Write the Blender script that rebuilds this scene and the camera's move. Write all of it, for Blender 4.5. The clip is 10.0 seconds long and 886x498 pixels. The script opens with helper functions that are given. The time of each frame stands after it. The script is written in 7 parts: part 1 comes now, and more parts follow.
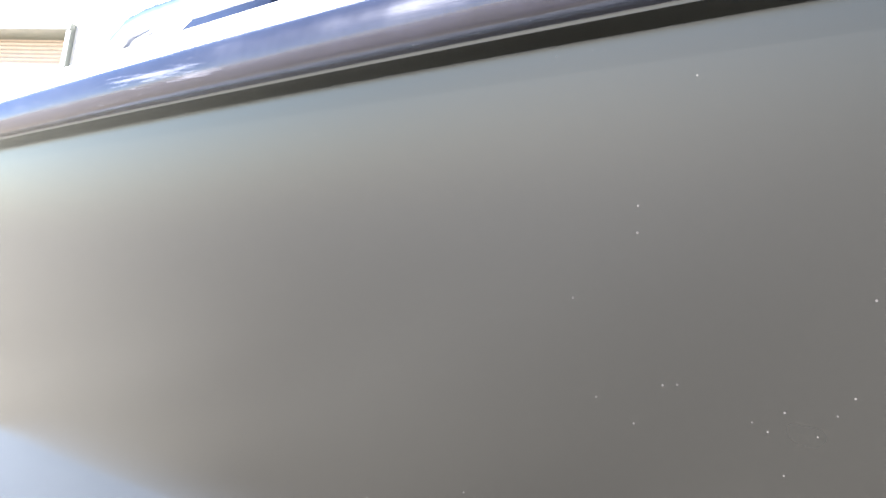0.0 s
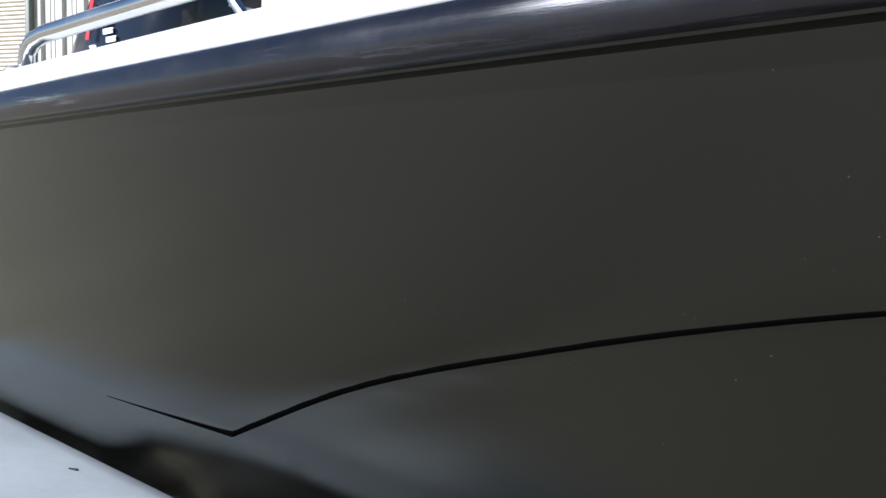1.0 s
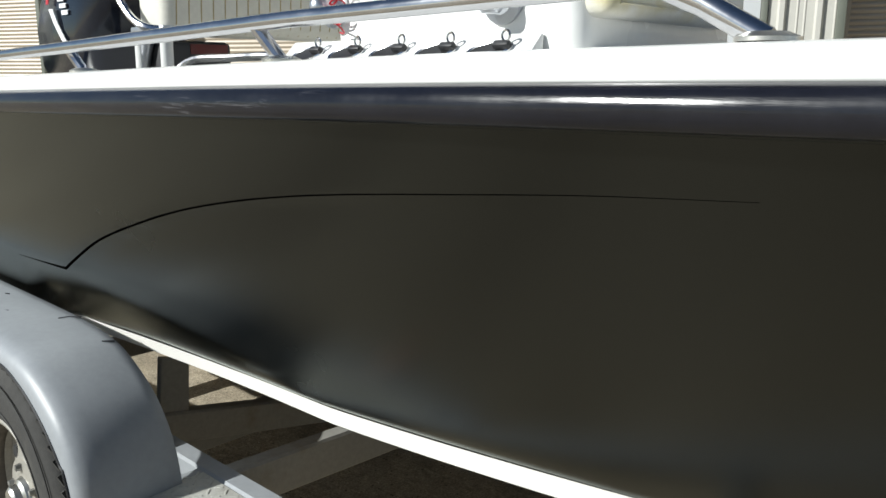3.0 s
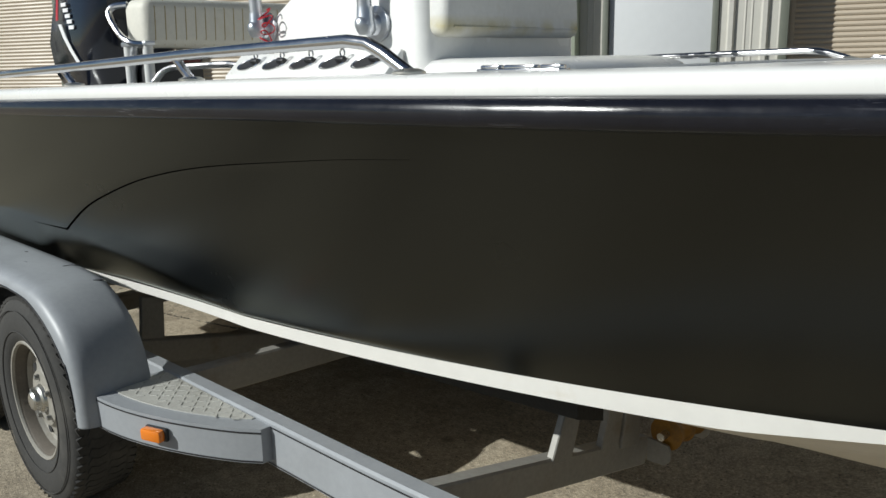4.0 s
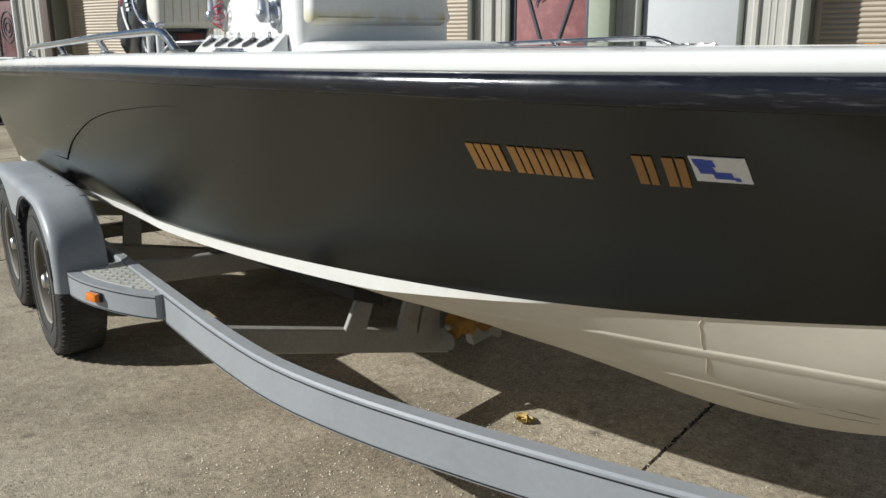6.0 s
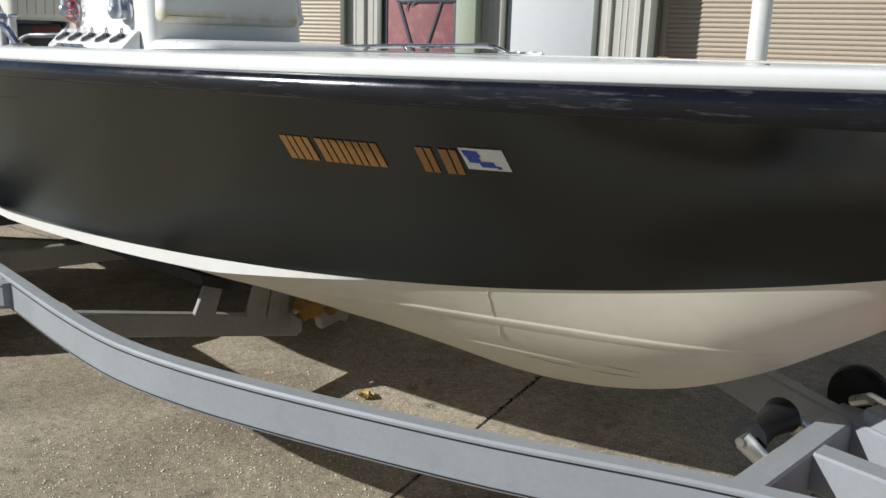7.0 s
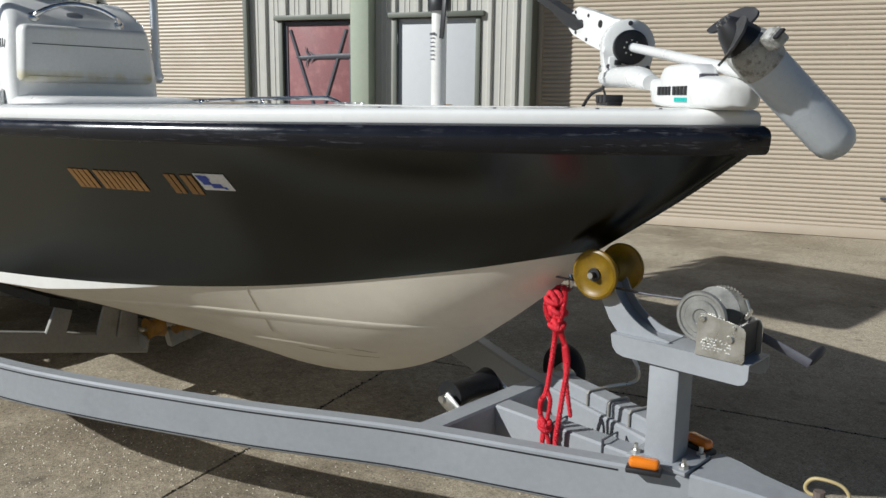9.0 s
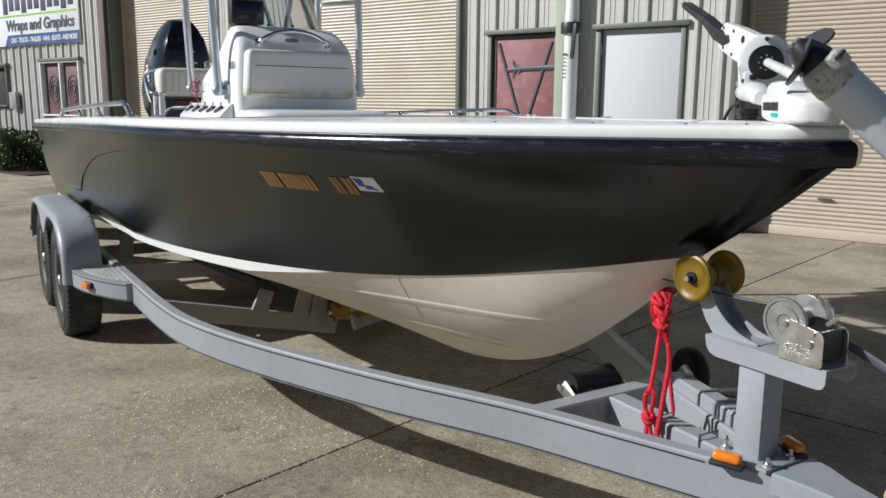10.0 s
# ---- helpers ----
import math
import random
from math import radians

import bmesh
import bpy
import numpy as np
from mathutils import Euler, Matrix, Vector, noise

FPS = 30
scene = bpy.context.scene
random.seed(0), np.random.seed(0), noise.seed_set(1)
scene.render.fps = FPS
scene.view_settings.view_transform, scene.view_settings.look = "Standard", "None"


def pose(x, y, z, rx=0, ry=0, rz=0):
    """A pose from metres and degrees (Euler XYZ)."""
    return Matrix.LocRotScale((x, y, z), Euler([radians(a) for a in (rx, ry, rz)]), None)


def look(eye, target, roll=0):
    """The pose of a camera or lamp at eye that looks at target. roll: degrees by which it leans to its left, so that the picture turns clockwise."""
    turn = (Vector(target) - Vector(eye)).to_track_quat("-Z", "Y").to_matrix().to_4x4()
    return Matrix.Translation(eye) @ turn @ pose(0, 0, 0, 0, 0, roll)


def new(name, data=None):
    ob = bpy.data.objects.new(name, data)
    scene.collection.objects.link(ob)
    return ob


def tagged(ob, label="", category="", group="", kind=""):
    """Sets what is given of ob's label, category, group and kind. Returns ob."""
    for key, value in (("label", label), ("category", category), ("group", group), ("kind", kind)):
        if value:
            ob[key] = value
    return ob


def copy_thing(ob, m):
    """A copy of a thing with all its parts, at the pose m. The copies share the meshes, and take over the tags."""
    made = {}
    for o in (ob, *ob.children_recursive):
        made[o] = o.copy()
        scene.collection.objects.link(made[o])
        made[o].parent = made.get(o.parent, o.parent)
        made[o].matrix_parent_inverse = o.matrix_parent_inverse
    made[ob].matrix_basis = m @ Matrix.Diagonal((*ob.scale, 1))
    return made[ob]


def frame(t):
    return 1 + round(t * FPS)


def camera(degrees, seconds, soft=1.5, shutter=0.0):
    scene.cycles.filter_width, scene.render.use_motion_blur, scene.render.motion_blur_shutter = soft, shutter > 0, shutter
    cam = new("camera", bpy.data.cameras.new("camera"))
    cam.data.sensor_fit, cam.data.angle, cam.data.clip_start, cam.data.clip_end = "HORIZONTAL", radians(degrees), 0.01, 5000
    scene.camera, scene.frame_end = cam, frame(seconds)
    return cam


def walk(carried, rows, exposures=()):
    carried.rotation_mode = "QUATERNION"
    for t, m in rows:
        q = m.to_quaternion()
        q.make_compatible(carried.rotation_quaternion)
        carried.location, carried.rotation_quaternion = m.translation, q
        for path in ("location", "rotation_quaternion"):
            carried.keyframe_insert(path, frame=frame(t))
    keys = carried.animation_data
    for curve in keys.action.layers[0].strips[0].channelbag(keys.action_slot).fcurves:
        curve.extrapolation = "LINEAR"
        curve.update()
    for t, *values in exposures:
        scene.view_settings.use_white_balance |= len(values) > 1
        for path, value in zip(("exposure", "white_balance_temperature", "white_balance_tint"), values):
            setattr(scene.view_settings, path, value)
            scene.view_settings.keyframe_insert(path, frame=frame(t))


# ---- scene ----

cam = camera(57.3, 10.0)
PATH = [
    (0.0, (-1.215, -1.522, 1.029), (-2.509, -0.011, 1.240), 7.69),
    (0.2, (-1.165, -1.525, 1.082), (-2.500, -0.038, 1.158), 4.62),
    (0.5, (-1.073, -1.556, 1.122), (-2.435, -0.091, 1.081), 1.63),
    (0.8, (-0.944, -1.603, 1.123), (-2.289, -0.126, 1.026), 1.34),
    (1.0, (-0.837, -1.612, 1.125), (-2.139, -0.103, 0.964), 1.43),
    (1.5, (-0.560, -1.619, 1.151), (-1.873, -0.146, 0.824), -0.16),
    (2.0, (-0.308, -1.703, 1.160), (-1.660, -0.256, 0.882), 2.02),
    (3.5, (0.697, -1.916, 1.330), (-0.645, -0.509, 0.862), -0.65),
    (4.0, (1.071, -2.043, 1.335), (-0.307, -0.664, 0.885), -1.19),
    (4.5, (1.445, -2.080, 1.344), (-0.004, -0.799, 0.833), -1.76),
    (5.0, (1.811, -2.053, 1.339), (0.237, -0.923, 0.846), -1.55),
    (6.5, (2.529, -1.751, 1.352), (0.972, -0.601, 0.847), 0.83),
    (7.0, (2.656, -1.834, 1.360), (1.251, -0.498, 0.866), 1.59),
    (7.5, (2.828, -1.889, 1.376), (1.579, -0.398, 0.913), -0.17),
    (8.0, (3.064, -1.856, 1.375), (1.837, -0.331, 0.962), -0.12),
    (8.5, (3.264, -1.828, 1.375), (1.993, -0.340, 0.966), -0.04),
    (9.0, (3.452, -1.819, 1.367), (2.117, -0.378, 0.996), 0.74),
    (9.5, (3.664, -1.834, 1.380), (2.096, -0.646, 1.018), -0.41),
    (10.0, (3.848, -1.783, 1.390), (2.170, -0.755, 1.034), 0.44),
]
STOPS = [(0.0, 3.3, 5850, 20), (0.5, 2.27, 5780, 14), (1.0, 0.85, 5800, 12), (1.5, 1.42, 6200, 13), (2.0, 1.22, 6230, 12), (2.3, 1.04, 6300, 10), (3.3, 0.02, 6350, 6),
         (3.6, -0.15, 6350, 6), (4.4, -0.10, 6400, 7), (5.0, 0.0, 6450, 8), (6.4, 0.10, 6350, 8), (7.0, 0.08, 6300, 9), (7.8, -0.04, 6300, 9), (8.7, -0.06, 6300, 9), (9.4, 0.02, 6200, 8), (10.0, 0.04, 6200, 9)]
walk(cam, [(t, look(eye, target, roll)) for t, eye, target, roll in PATH], STOPS)

# ---- world, sun ----
SUN_DIR = Vector((0.405, 0.762, -0.506)).normalized()      # the way the light travels
world = bpy.data.worlds.new("sky")
scene.world = world
world.use_nodes = True
wn = world.node_tree
sky = wn.nodes.new("ShaderNodeTexSky")
sky.sky_type = "NISHITA"
sky.sun_disc = False
sky.sun_elevation = math.asin(-SUN_DIR.z)
sky.sun_rotation = math.atan2(-SUN_DIR.x, -SUN_DIR.y)
sky.air_density, sky.dust_density, sky.ozone_density = 0.8, 0.3, 1.0
wn.links.new(sky.outputs[0], wn.nodes["Background"].inputs[0])
wn.nodes["Background"].inputs[1].default_value = 0.053
sun = new("sun", bpy.data.lights.new("sun", "SUN"))
sun.data.energy = 5.0
sun.data.angle = radians(0.53)
sun.data.color = (1.0, 0.99, 0.955)
sun.matrix_world = look((0, 0, 30), Vector((0, 0, 30)) + SUN_DIR)


# ---- materials ----
def material(name, color, rough=0.5, metal=0.0, var=0.12, scale=6.0, bump=0.0, bump_scale=60.0, coat=0.0,
             tint=None, tint_at=(0.55, 0.75), tint_scale=1.5, rough_var=0.1, per_piece=0.0, spec=0.5):
    """Base colour with variation at two scales, an optional stain colour, fine relief and uneven gloss."""
    m = bpy.data.materials.new(name)
    m.use_nodes = True
    nt = m.node_tree
    N, L = nt.nodes, nt.links
    b = N["Principled BSDF"]
    tc = N.new("ShaderNodeTexCoord")

    def noise_node(s, detail=4.0, rgh=0.6):
        n = N.new("ShaderNodeTexNoise")
        n.inputs["Scale"].default_value, n.inputs["Detail"].default_value, n.inputs["Roughness"].default_value = s, detail, rgh
        L.new(tc.outputs["Object"], n.inputs["Vector"])
        return n

    big, fine = noise_node(scale), noise_node(scale * 14, 3.0)
    add = N.new("ShaderNodeMath")
    add.operation = "ADD"
    L.new(big.outputs[0], add.inputs[0])
    L.new(fine.outputs[0], add.inputs[1])
    mr = N.new("ShaderNodeMapRange")
    mr.inputs[1].default_value, mr.inputs[2].default_value = 0.6, 1.4
    mr.inputs[3].default_value, mr.inputs[4].default_value = 1 - var, 1 + var
    L.new(add.outputs[0], mr.inputs[0])
    mul = N.new("ShaderNodeVectorMath")
    mul.operation = "SCALE"
    mul.inputs[0].default_value = color
    L.new(mr.outputs[0], mul.inputs["Scale"])
    out = mul.outputs[0]
    if per_piece:
        oi = N.new("ShaderNodeObjectInfo")
        pr = N.new("ShaderNodeMapRange")
        pr.inputs[3].default_value, pr.inputs[4].default_value = 1 - per_piece, 1 + per_piece
        L.new(oi.outputs["Random"], pr.inputs[0])
        m2 = N.new("ShaderNodeVectorMath")
        m2.operation = "SCALE"
        L.new(out, m2.inputs[0])
        L.new(pr.outputs[0], m2.inputs["Scale"])
        out = m2.outputs[0]
    if tint:
        st = noise_node(tint_scale, 6.0, 0.65)
        ramp = N.new("ShaderNodeMapRange")
        ramp.inputs[1].default_value, ramp.inputs[2].default_value = tint_at
        L.new(st.outputs[0], ramp.inputs[0])
        mx = N.new("ShaderNodeMix")
        mx.data_type = "RGBA"
        L.new(ramp.outputs[0], mx.inputs["Factor"])
        L.new(out, mx.inputs["A"])
        mx.inputs["B"].default_value = (*tint, 1)
        out = mx.outputs["Result"]
    L.new(out, b.inputs["Base Color"])
    rr = N.new("ShaderNodeMapRange")
    rr.inputs[1].default_value, rr.inputs[2].default_value = 0.3, 0.7
    rr.inputs[3].default_value, rr.inputs[4].default_value = max(0.02, rough - rough_var), min(1, rough + rough_var)
    L.new(big.outputs[0], rr.inputs[0])
    L.new(rr.outputs[0], b.inputs["Roughness"])
    b.inputs["Metallic"].default_value = metal
    b.inputs["Coat Weight"].default_value = coat
    b.inputs["Coat Roughness"].default_value = 0.08
    b.inputs["Specular IOR Level"].default_value = spec
    if bump:
        bn = noise_node(bump_scale, 3.0)
        bp = N.new("ShaderNodeBump")
        bp.inputs["Strength"].default_value = bump
        bp.inputs["Distance"].default_value = 0.01
        L.new(bn.outputs[0], bp.inputs["Height"])
        L.new(bp.outputs[0], b.inputs["Normal"])
    return m


def concrete_material():
    """Weathered exposed-aggregate concrete: brown and olive blotches, fine sand, pale pebbles, dark pits."""
    m = bpy.data.materials.new("weathered_concrete")
    m.use_nodes = True
    N, L = m.node_tree.nodes, m.node_tree.links
    b = N["Principled BSDF"]
    geo = N.new("ShaderNodeNewGeometry")
    oi = N.new("ShaderNodeObjectInfo")

    def noise_node(s, detail, rgh):
        n = N.new("ShaderNodeTexNoise")
        n.inputs["Scale"].default_value, n.inputs["Detail"].default_value, n.inputs["Roughness"].default_value = s, detail, rgh
        L.new(geo.outputs["Position"], n.inputs["Vector"])
        return n.outputs[0]

    def ramp(v, a, b_, c, d):
        r = N.new("ShaderNodeMapRange")
        for k, x in zip((1, 2, 3, 4), (a, b_, c, d)):
            r.inputs[k].default_value = x
        L.new(v, r.inputs[0])
        return r.outputs[0]

    def mix(f, a, b_):
        x = N.new("ShaderNodeMix")
        x.data_type = "RGBA"
        L.new(f, x.inputs["Factor"])
        for k, v in (("A", a), ("B", b_)):
            if isinstance(v, tuple):
                x.inputs[k].default_value = (*v, 1)
            else:
                L.new(v, x.inputs[k])
        return x.outputs["Result"]

    def times(c, f):
        x = N.new("ShaderNodeVectorMath")
        x.operation = "SCALE"
        L.new(c, x.inputs[0])
        L.new(f, x.inputs["Scale"])
        return x.outputs[0]

    def cells(s):
        v = N.new("ShaderNodeTexVoronoi")
        v.inputs["Scale"].default_value = s
        L.new(geo.outputs["Position"], v.inputs["Vector"])
        sep = N.new("ShaderNodeSeparateColor")
        L.new(v.outputs["Color"], sep.inputs[0])
        return v.outputs["Distance"], sep.outputs[0], sep.outputs[1]

    col = mix(ramp(noise_node(0.45, 5, 0.6), 0.43, 0.62, 0, 1), (0.415, 0.358, 0.270), (0.315, 0.265, 0.192))
    col = mix(ramp(noise_node(1.15, 8, 0.62), 0.47, 0.63, 0, 0.9), col, (0.200, 0.165, 0.118))
    col = mix(ramp(noise_node(2.3, 6, 0.7), 0.54, 0.70, 0, 0.55), col, (0.46, 0.40, 0.305))
    col = mix(ramp(noise_node(5.2, 6, 0.7), 0.55, 0.72, 0, 0.6), col, (0.17, 0.150, 0.108))
    col = times(col, ramp(noise_node(24, 5, 0.8), 0.3, 0.7, 0.74, 1.26))
    col = times(col, ramp(noise_node(95, 3, 0.8), 0.3, 0.7, 0.66, 1.34))
    dist, ra, rb = cells(230)
    col = times(col, ramp(ra, 0, 1, 0.76, 1.24))
    pd, pa, pb = cells(62)
    gd, ga, gb = cells(120)
    grit = N.new("ShaderNodeMath")
    grit.operation = "MULTIPLY"
    L.new(ramp(gd, 0.22, 0.36, 1, 0), grit.inputs[0])
    L.new(ramp(ga, 0.66, 0.80, 0, 0.4), grit.inputs[1])
    col = mix(grit.outputs[0], col, (0.47, 0.38, 0.235))
    sd, sa, sb = cells(5.5)
    spot = N.new("ShaderNodeMath")
    spot.operation = "MULTIPLY"
    L.new(ramp(sd, 0.05, 0.20, 1, 0), spot.inputs[0])
    L.new(ramp(sa, 0.74, 0.78, 0, 0.65), spot.inputs[1])
    col = mix(spot.outputs[0], col, (0.085, 0.072, 0.052))
    stone = N.new("ShaderNodeMath")
    stone.operation = "MULTIPLY"
    L.new(ramp(pd, 0.14, 0.28, 1, 0), stone.inputs[0])
    L.new(ramp(pa, 0.86, 0.92, 0, 0.32), stone.inputs[1])
    col = mix(stone.outputs[0], col, (0.55, 0.49, 0.39))
    pit = N.new("ShaderNodeMath")
    pit.operation = "MULTIPLY"
    L.new(ramp(pd, 0.20, 0.30, 1, 0), pit.inputs[0])
    L.new(ramp(pb, 0.84, 0.88, 0, 0.8), pit.inputs[1])
    col = mix(pit.outputs[0], col, (0.07, 0.06, 0.045))
    col = times(col, ramp(oi.outputs["Random"], 0, 1, 0.94, 1.05))
    L.new(col, b.inputs["Base Color"])
    b.inputs["Roughness"].default_value = 0.88
    b.inputs["Specular IOR Level"].default_value = 0.3
    bp = N.new("ShaderNodeBump")
    bp.inputs["Strength"].default_value, bp.inputs["Distance"].default_value = 0.55, 0.003
    L.new(dist, bp.inputs["Height"])
    b2 = N.new("ShaderNodeBump")
    b2.inputs["Strength"].default_value, b2.inputs["Distance"].default_value = 0.35, 0.012
    L.new(noise_node(9, 5, 0.6), b2.inputs["Height"])
    L.new(bp.outputs[0], b2.inputs["Normal"])
    L.new(b2.outputs[0], b.inputs["Normal"])
    return m


M_CONCRETE = concrete_material()
M_WINRED = material("faded_red_panel", (0.17, 0.075, 0.075), 0.6, var=0.3, scale=6, tint=(0.07, 0.04, 0.04), tint_at=(0.45, 0.7), tint_scale=9)
M_ROLLER = material("aged_amber_roller", (0.30, 0.145, 0.014), 0.45, var=0.35, scale=25, tint=(0.12, 0.06, 0.015), tint_at=(0.5, 0.75), tint_scale=20)
M_MOSS = material("joint_moss", (0.10, 0.125, 0.03), 0.9, var=0.5, scale=30)
M_SCUFF = material("scuffed_grey_paint", (0.42, 0.42, 0.40), 0.55, var=0.25, scale=26, tint=(0.22, 0.21, 0.19), tint_at=(0.5, 0.62), tint_scale=60, bump=0.25, bump_scale=120)
M_PROP = material("dull_black_plastic", (0.045, 0.044, 0.045), 0.5, var=0.25, scale=20)
M_GROUND = material("joint_filler", (0.035, 0.032, 0.028), 0.9, var=0.3, scale=3, bump=0.4)
M_CRUMB = material("black_joint_crumb", (0.018, 0.017, 0.015), 0.9, var=0.3, scale=30)
M_GRIT = material("pale_joint_grit", (0.42, 0.38, 0.30), 0.9, var=0.3, scale=30)
M_SCRATCH = material("brown_scratch", (0.34, 0.27, 0.18), 0.7, var=0.3, scale=40)
# near-black without gloss: painted shade for the hull crease; also the vent slots
M_SHADE_BLACK = material("shade_black", (0.001, 0.001, 0.001), 0.9, spec=0.0)
M_LIP = material("grey_sealant", (0.30, 0.30, 0.29), 0.35, var=0.4, scale=8, tint=(0.02, 0.02, 0.02), tint_at=(0.5, 0.6), tint_scale=3.0)


def wrap_material():
    """Satin black vinyl wrap: a clear-cut soft gloss over near black, with pale dust specks."""
    m = bpy.data.materials.new("satin_black_wrap")
    m.use_nodes = True
    N, L = m.node_tree.nodes, m.node_tree.links
    N.remove(N["Principled BSDF"])
    geo = N.new("ShaderNodeNewGeometry")
    big, vor, sep = N.new("ShaderNodeTexNoise"), N.new("ShaderNodeTexVoronoi"), N.new("ShaderNodeSeparateColor")
    big.inputs["Scale"].default_value, big.inputs["Detail"].default_value = 1.6, 5
    vor.inputs["Scale"].default_value = 130
    L.new(geo.outputs["Position"], big.inputs["Vector"])
    L.new(geo.outputs["Position"], vor.inputs["Vector"])
    L.new(vor.outputs["Color"], sep.inputs[0])

    def ramp(v, a, b, c, d):
        r = N.new("ShaderNodeMapRange")
        for k, x in zip((1, 2, 3, 4), (a, b, c, d)):
            r.inputs[k].default_value = x
        L.new(v, r.inputs[0])
        return r.outputs[0]

    speck = N.new("ShaderNodeMath")
    speck.operation = "MULTIPLY"
    L.new(ramp(vor.outputs["Distance"], 0.04, 0.08, 1.0, 0.0), speck.inputs[0])
    L.new(ramp(sep.outputs[0], 0.86, 0.87, 0.0, 0.7), speck.inputs[1])
    mx = N.new("ShaderNodeMix")
    mx.data_type = "RGBA"
    L.new(speck.outputs[0], mx.inputs["Factor"])
    mx.inputs["A"].default_value, mx.inputs["B"].default_value = (0.0022, 0.0022, 0.0019, 1), (0.08, 0.075, 0.065, 1)
    dif, glo, fre, mix = N.new("ShaderNodeBsdfDiffuse"), N.new("ShaderNodeBsdfGlossy"), N.new("ShaderNodeFresnel"), N.new("ShaderNodeMixShader")
    L.new(mx.outputs["Result"], dif.inputs["Color"])
    glo.distribution = "BECKMANN"
    glo.inputs["Color"].default_value = (0.95, 1.0, 0.97, 1)
    L.new(ramp(big.outputs[0], 0.3, 0.7, 0.235, 0.275), glo.inputs["Roughness"])
    fre.inputs["IOR"].default_value = 1.565
    L.new(fre.outputs[0], mix.inputs[0])
    L.new(dif.outputs[0], mix.inputs[1])
    L.new(glo.outputs[0], mix.inputs[2])
    L.new(mix.outputs[0], N["Material Output"].inputs["Surface"])
    return m


M_HULL = wrap_material()


def rub_material():
    """Black vinyl rub strip with pale scuffs drawn out along its length."""
    m = material("black_vinyl_rub", (0.008, 0.0085, 0.013), 0.20, var=0.3, scale=9, rough_var=0.08, spec=0.46)
    N, L = m.node_tree.nodes, m.node_tree.links
    b = N["Principled BSDF"]
    tc = N.new("ShaderNodeTexCoord")
    mp = N.new("ShaderNodeMapping")
    mp.inputs["Scale"].default_value = (7, 20, 110)
    L.new(tc.outputs["Object"], mp.inputs["Vector"])
    nz = N.new("ShaderNodeTexNoise")
    nz.inputs["Scale"].default_value, nz.inputs["Detail"].default_value, nz.inputs["Roughness"].default_value = 1.0, 5, 0.7
    L.new(mp.outputs[0], nz.inputs["Vector"])
    big = N.new("ShaderNodeTexNoise")
    big.inputs["Scale"].default_value = 1.7
    L.new(tc.outputs["Object"], big.inputs["Vector"])
    r1, r2 = N.new("ShaderNodeMapRange"), N.new("ShaderNodeMapRange")
    r1.inputs[1].default_value, r1.inputs[2].default_value = 0.56, 0.72
    r2.inputs[1].default_value, r2.inputs[2].default_value, r2.inputs[4].default_value = 0.42, 0.66, 0.8
    L.new(nz.outputs[0], r1.inputs[0])
    L.new(big.outputs[0], r2.inputs[0])
    f = N.new("ShaderNodeMath")
    f.operation = "MULTIPLY"
    L.new(r1.outputs[0], f.inputs[0])
    L.new(r2.outputs[0], f.inputs[1])
    mx = N.new("ShaderNodeMix")
    mx.data_type = "RGBA"
    old = b.inputs["Base Color"].links[0].from_socket
    L.new(f.outputs[0], mx.inputs["Factor"])
    L.new(old, mx.inputs["A"])
    mx.inputs["B"].default_value = (0.15, 0.15, 0.165, 1)
    L.new(mx.outputs["Result"], b.inputs["Base Color"])
    bp = N.new("ShaderNodeBump")
    bp.inputs["Strength"].default_value, bp.inputs["Distance"].default_value = 0.12, 0.003
    L.new(nz.outputs[0], bp.inputs["Height"])
    L.new(bp.outputs[0], b.inputs["Normal"])
    return m


M_RUB = rub_material()
M_CUSHION = material("off_white_vinyl", (0.66, 0.655, 0.63), 0.5, var=0.07, scale=4, tint=(0.55, 0.50, 0.33), tint_at=(0.58, 0.80), tint_scale=3.0, bump=0.1, bump_scale=120)


def stain_line(mat, z, h, colour):
    """A ragged water stain along the height z of the thing."""
    N, L = mat.node_tree.nodes, mat.node_tree.links
    b = N["Principled BSDF"]
    src = b.inputs["Base Color"].links[0].from_socket
    tc, sep, noi = N.new("ShaderNodeTexCoord"), N.new("ShaderNodeSeparateXYZ"), N.new("ShaderNodeTexNoise")
    noi.inputs["Scale"].default_value, noi.inputs["Detail"].default_value = 9.0, 5.0
    L.new(tc.outputs["Object"], sep.inputs[0])
    L.new(tc.outputs["Object"], noi.inputs["Vector"])
    d = N.new("ShaderNodeMath")
    d.operation = "SUBTRACT"
    L.new(sep.outputs["Z"], d.inputs[0])
    d.inputs[1].default_value = z
    a = N.new("ShaderNodeMath")
    a.operation = "ABSOLUTE"
    L.new(d.outputs[0], a.inputs[0])
    fall = N.new("ShaderNodeMapRange")
    fall.inputs[1].default_value, fall.inputs[2].default_value, fall.inputs[3].default_value, fall.inputs[4].default_value = 0.0, h, 1.0, 0.0
    L.new(a.outputs[0], fall.inputs[0])
    pw = N.new("ShaderNodeMapRange")
    pw.inputs[1].default_value, pw.inputs[2].default_value = 0.36, 0.62
    L.new(noi.outputs[0], pw.inputs[0])
    k = N.new("ShaderNodeMath")
    k.operation = "MULTIPLY"
    L.new(fall.outputs[0], k.inputs[0])
    L.new(pw.outputs[0], k.inputs[1])
    mx = N.new("ShaderNodeMix")
    mx.data_type = "RGBA"
    mx.inputs[7].default_value = colour + (1,)
    L.new(k.outputs[0], mx.inputs[0])
    L.new(src, mx.inputs[6])
    L.new(mx.outputs[2], b.inputs["Base Color"])


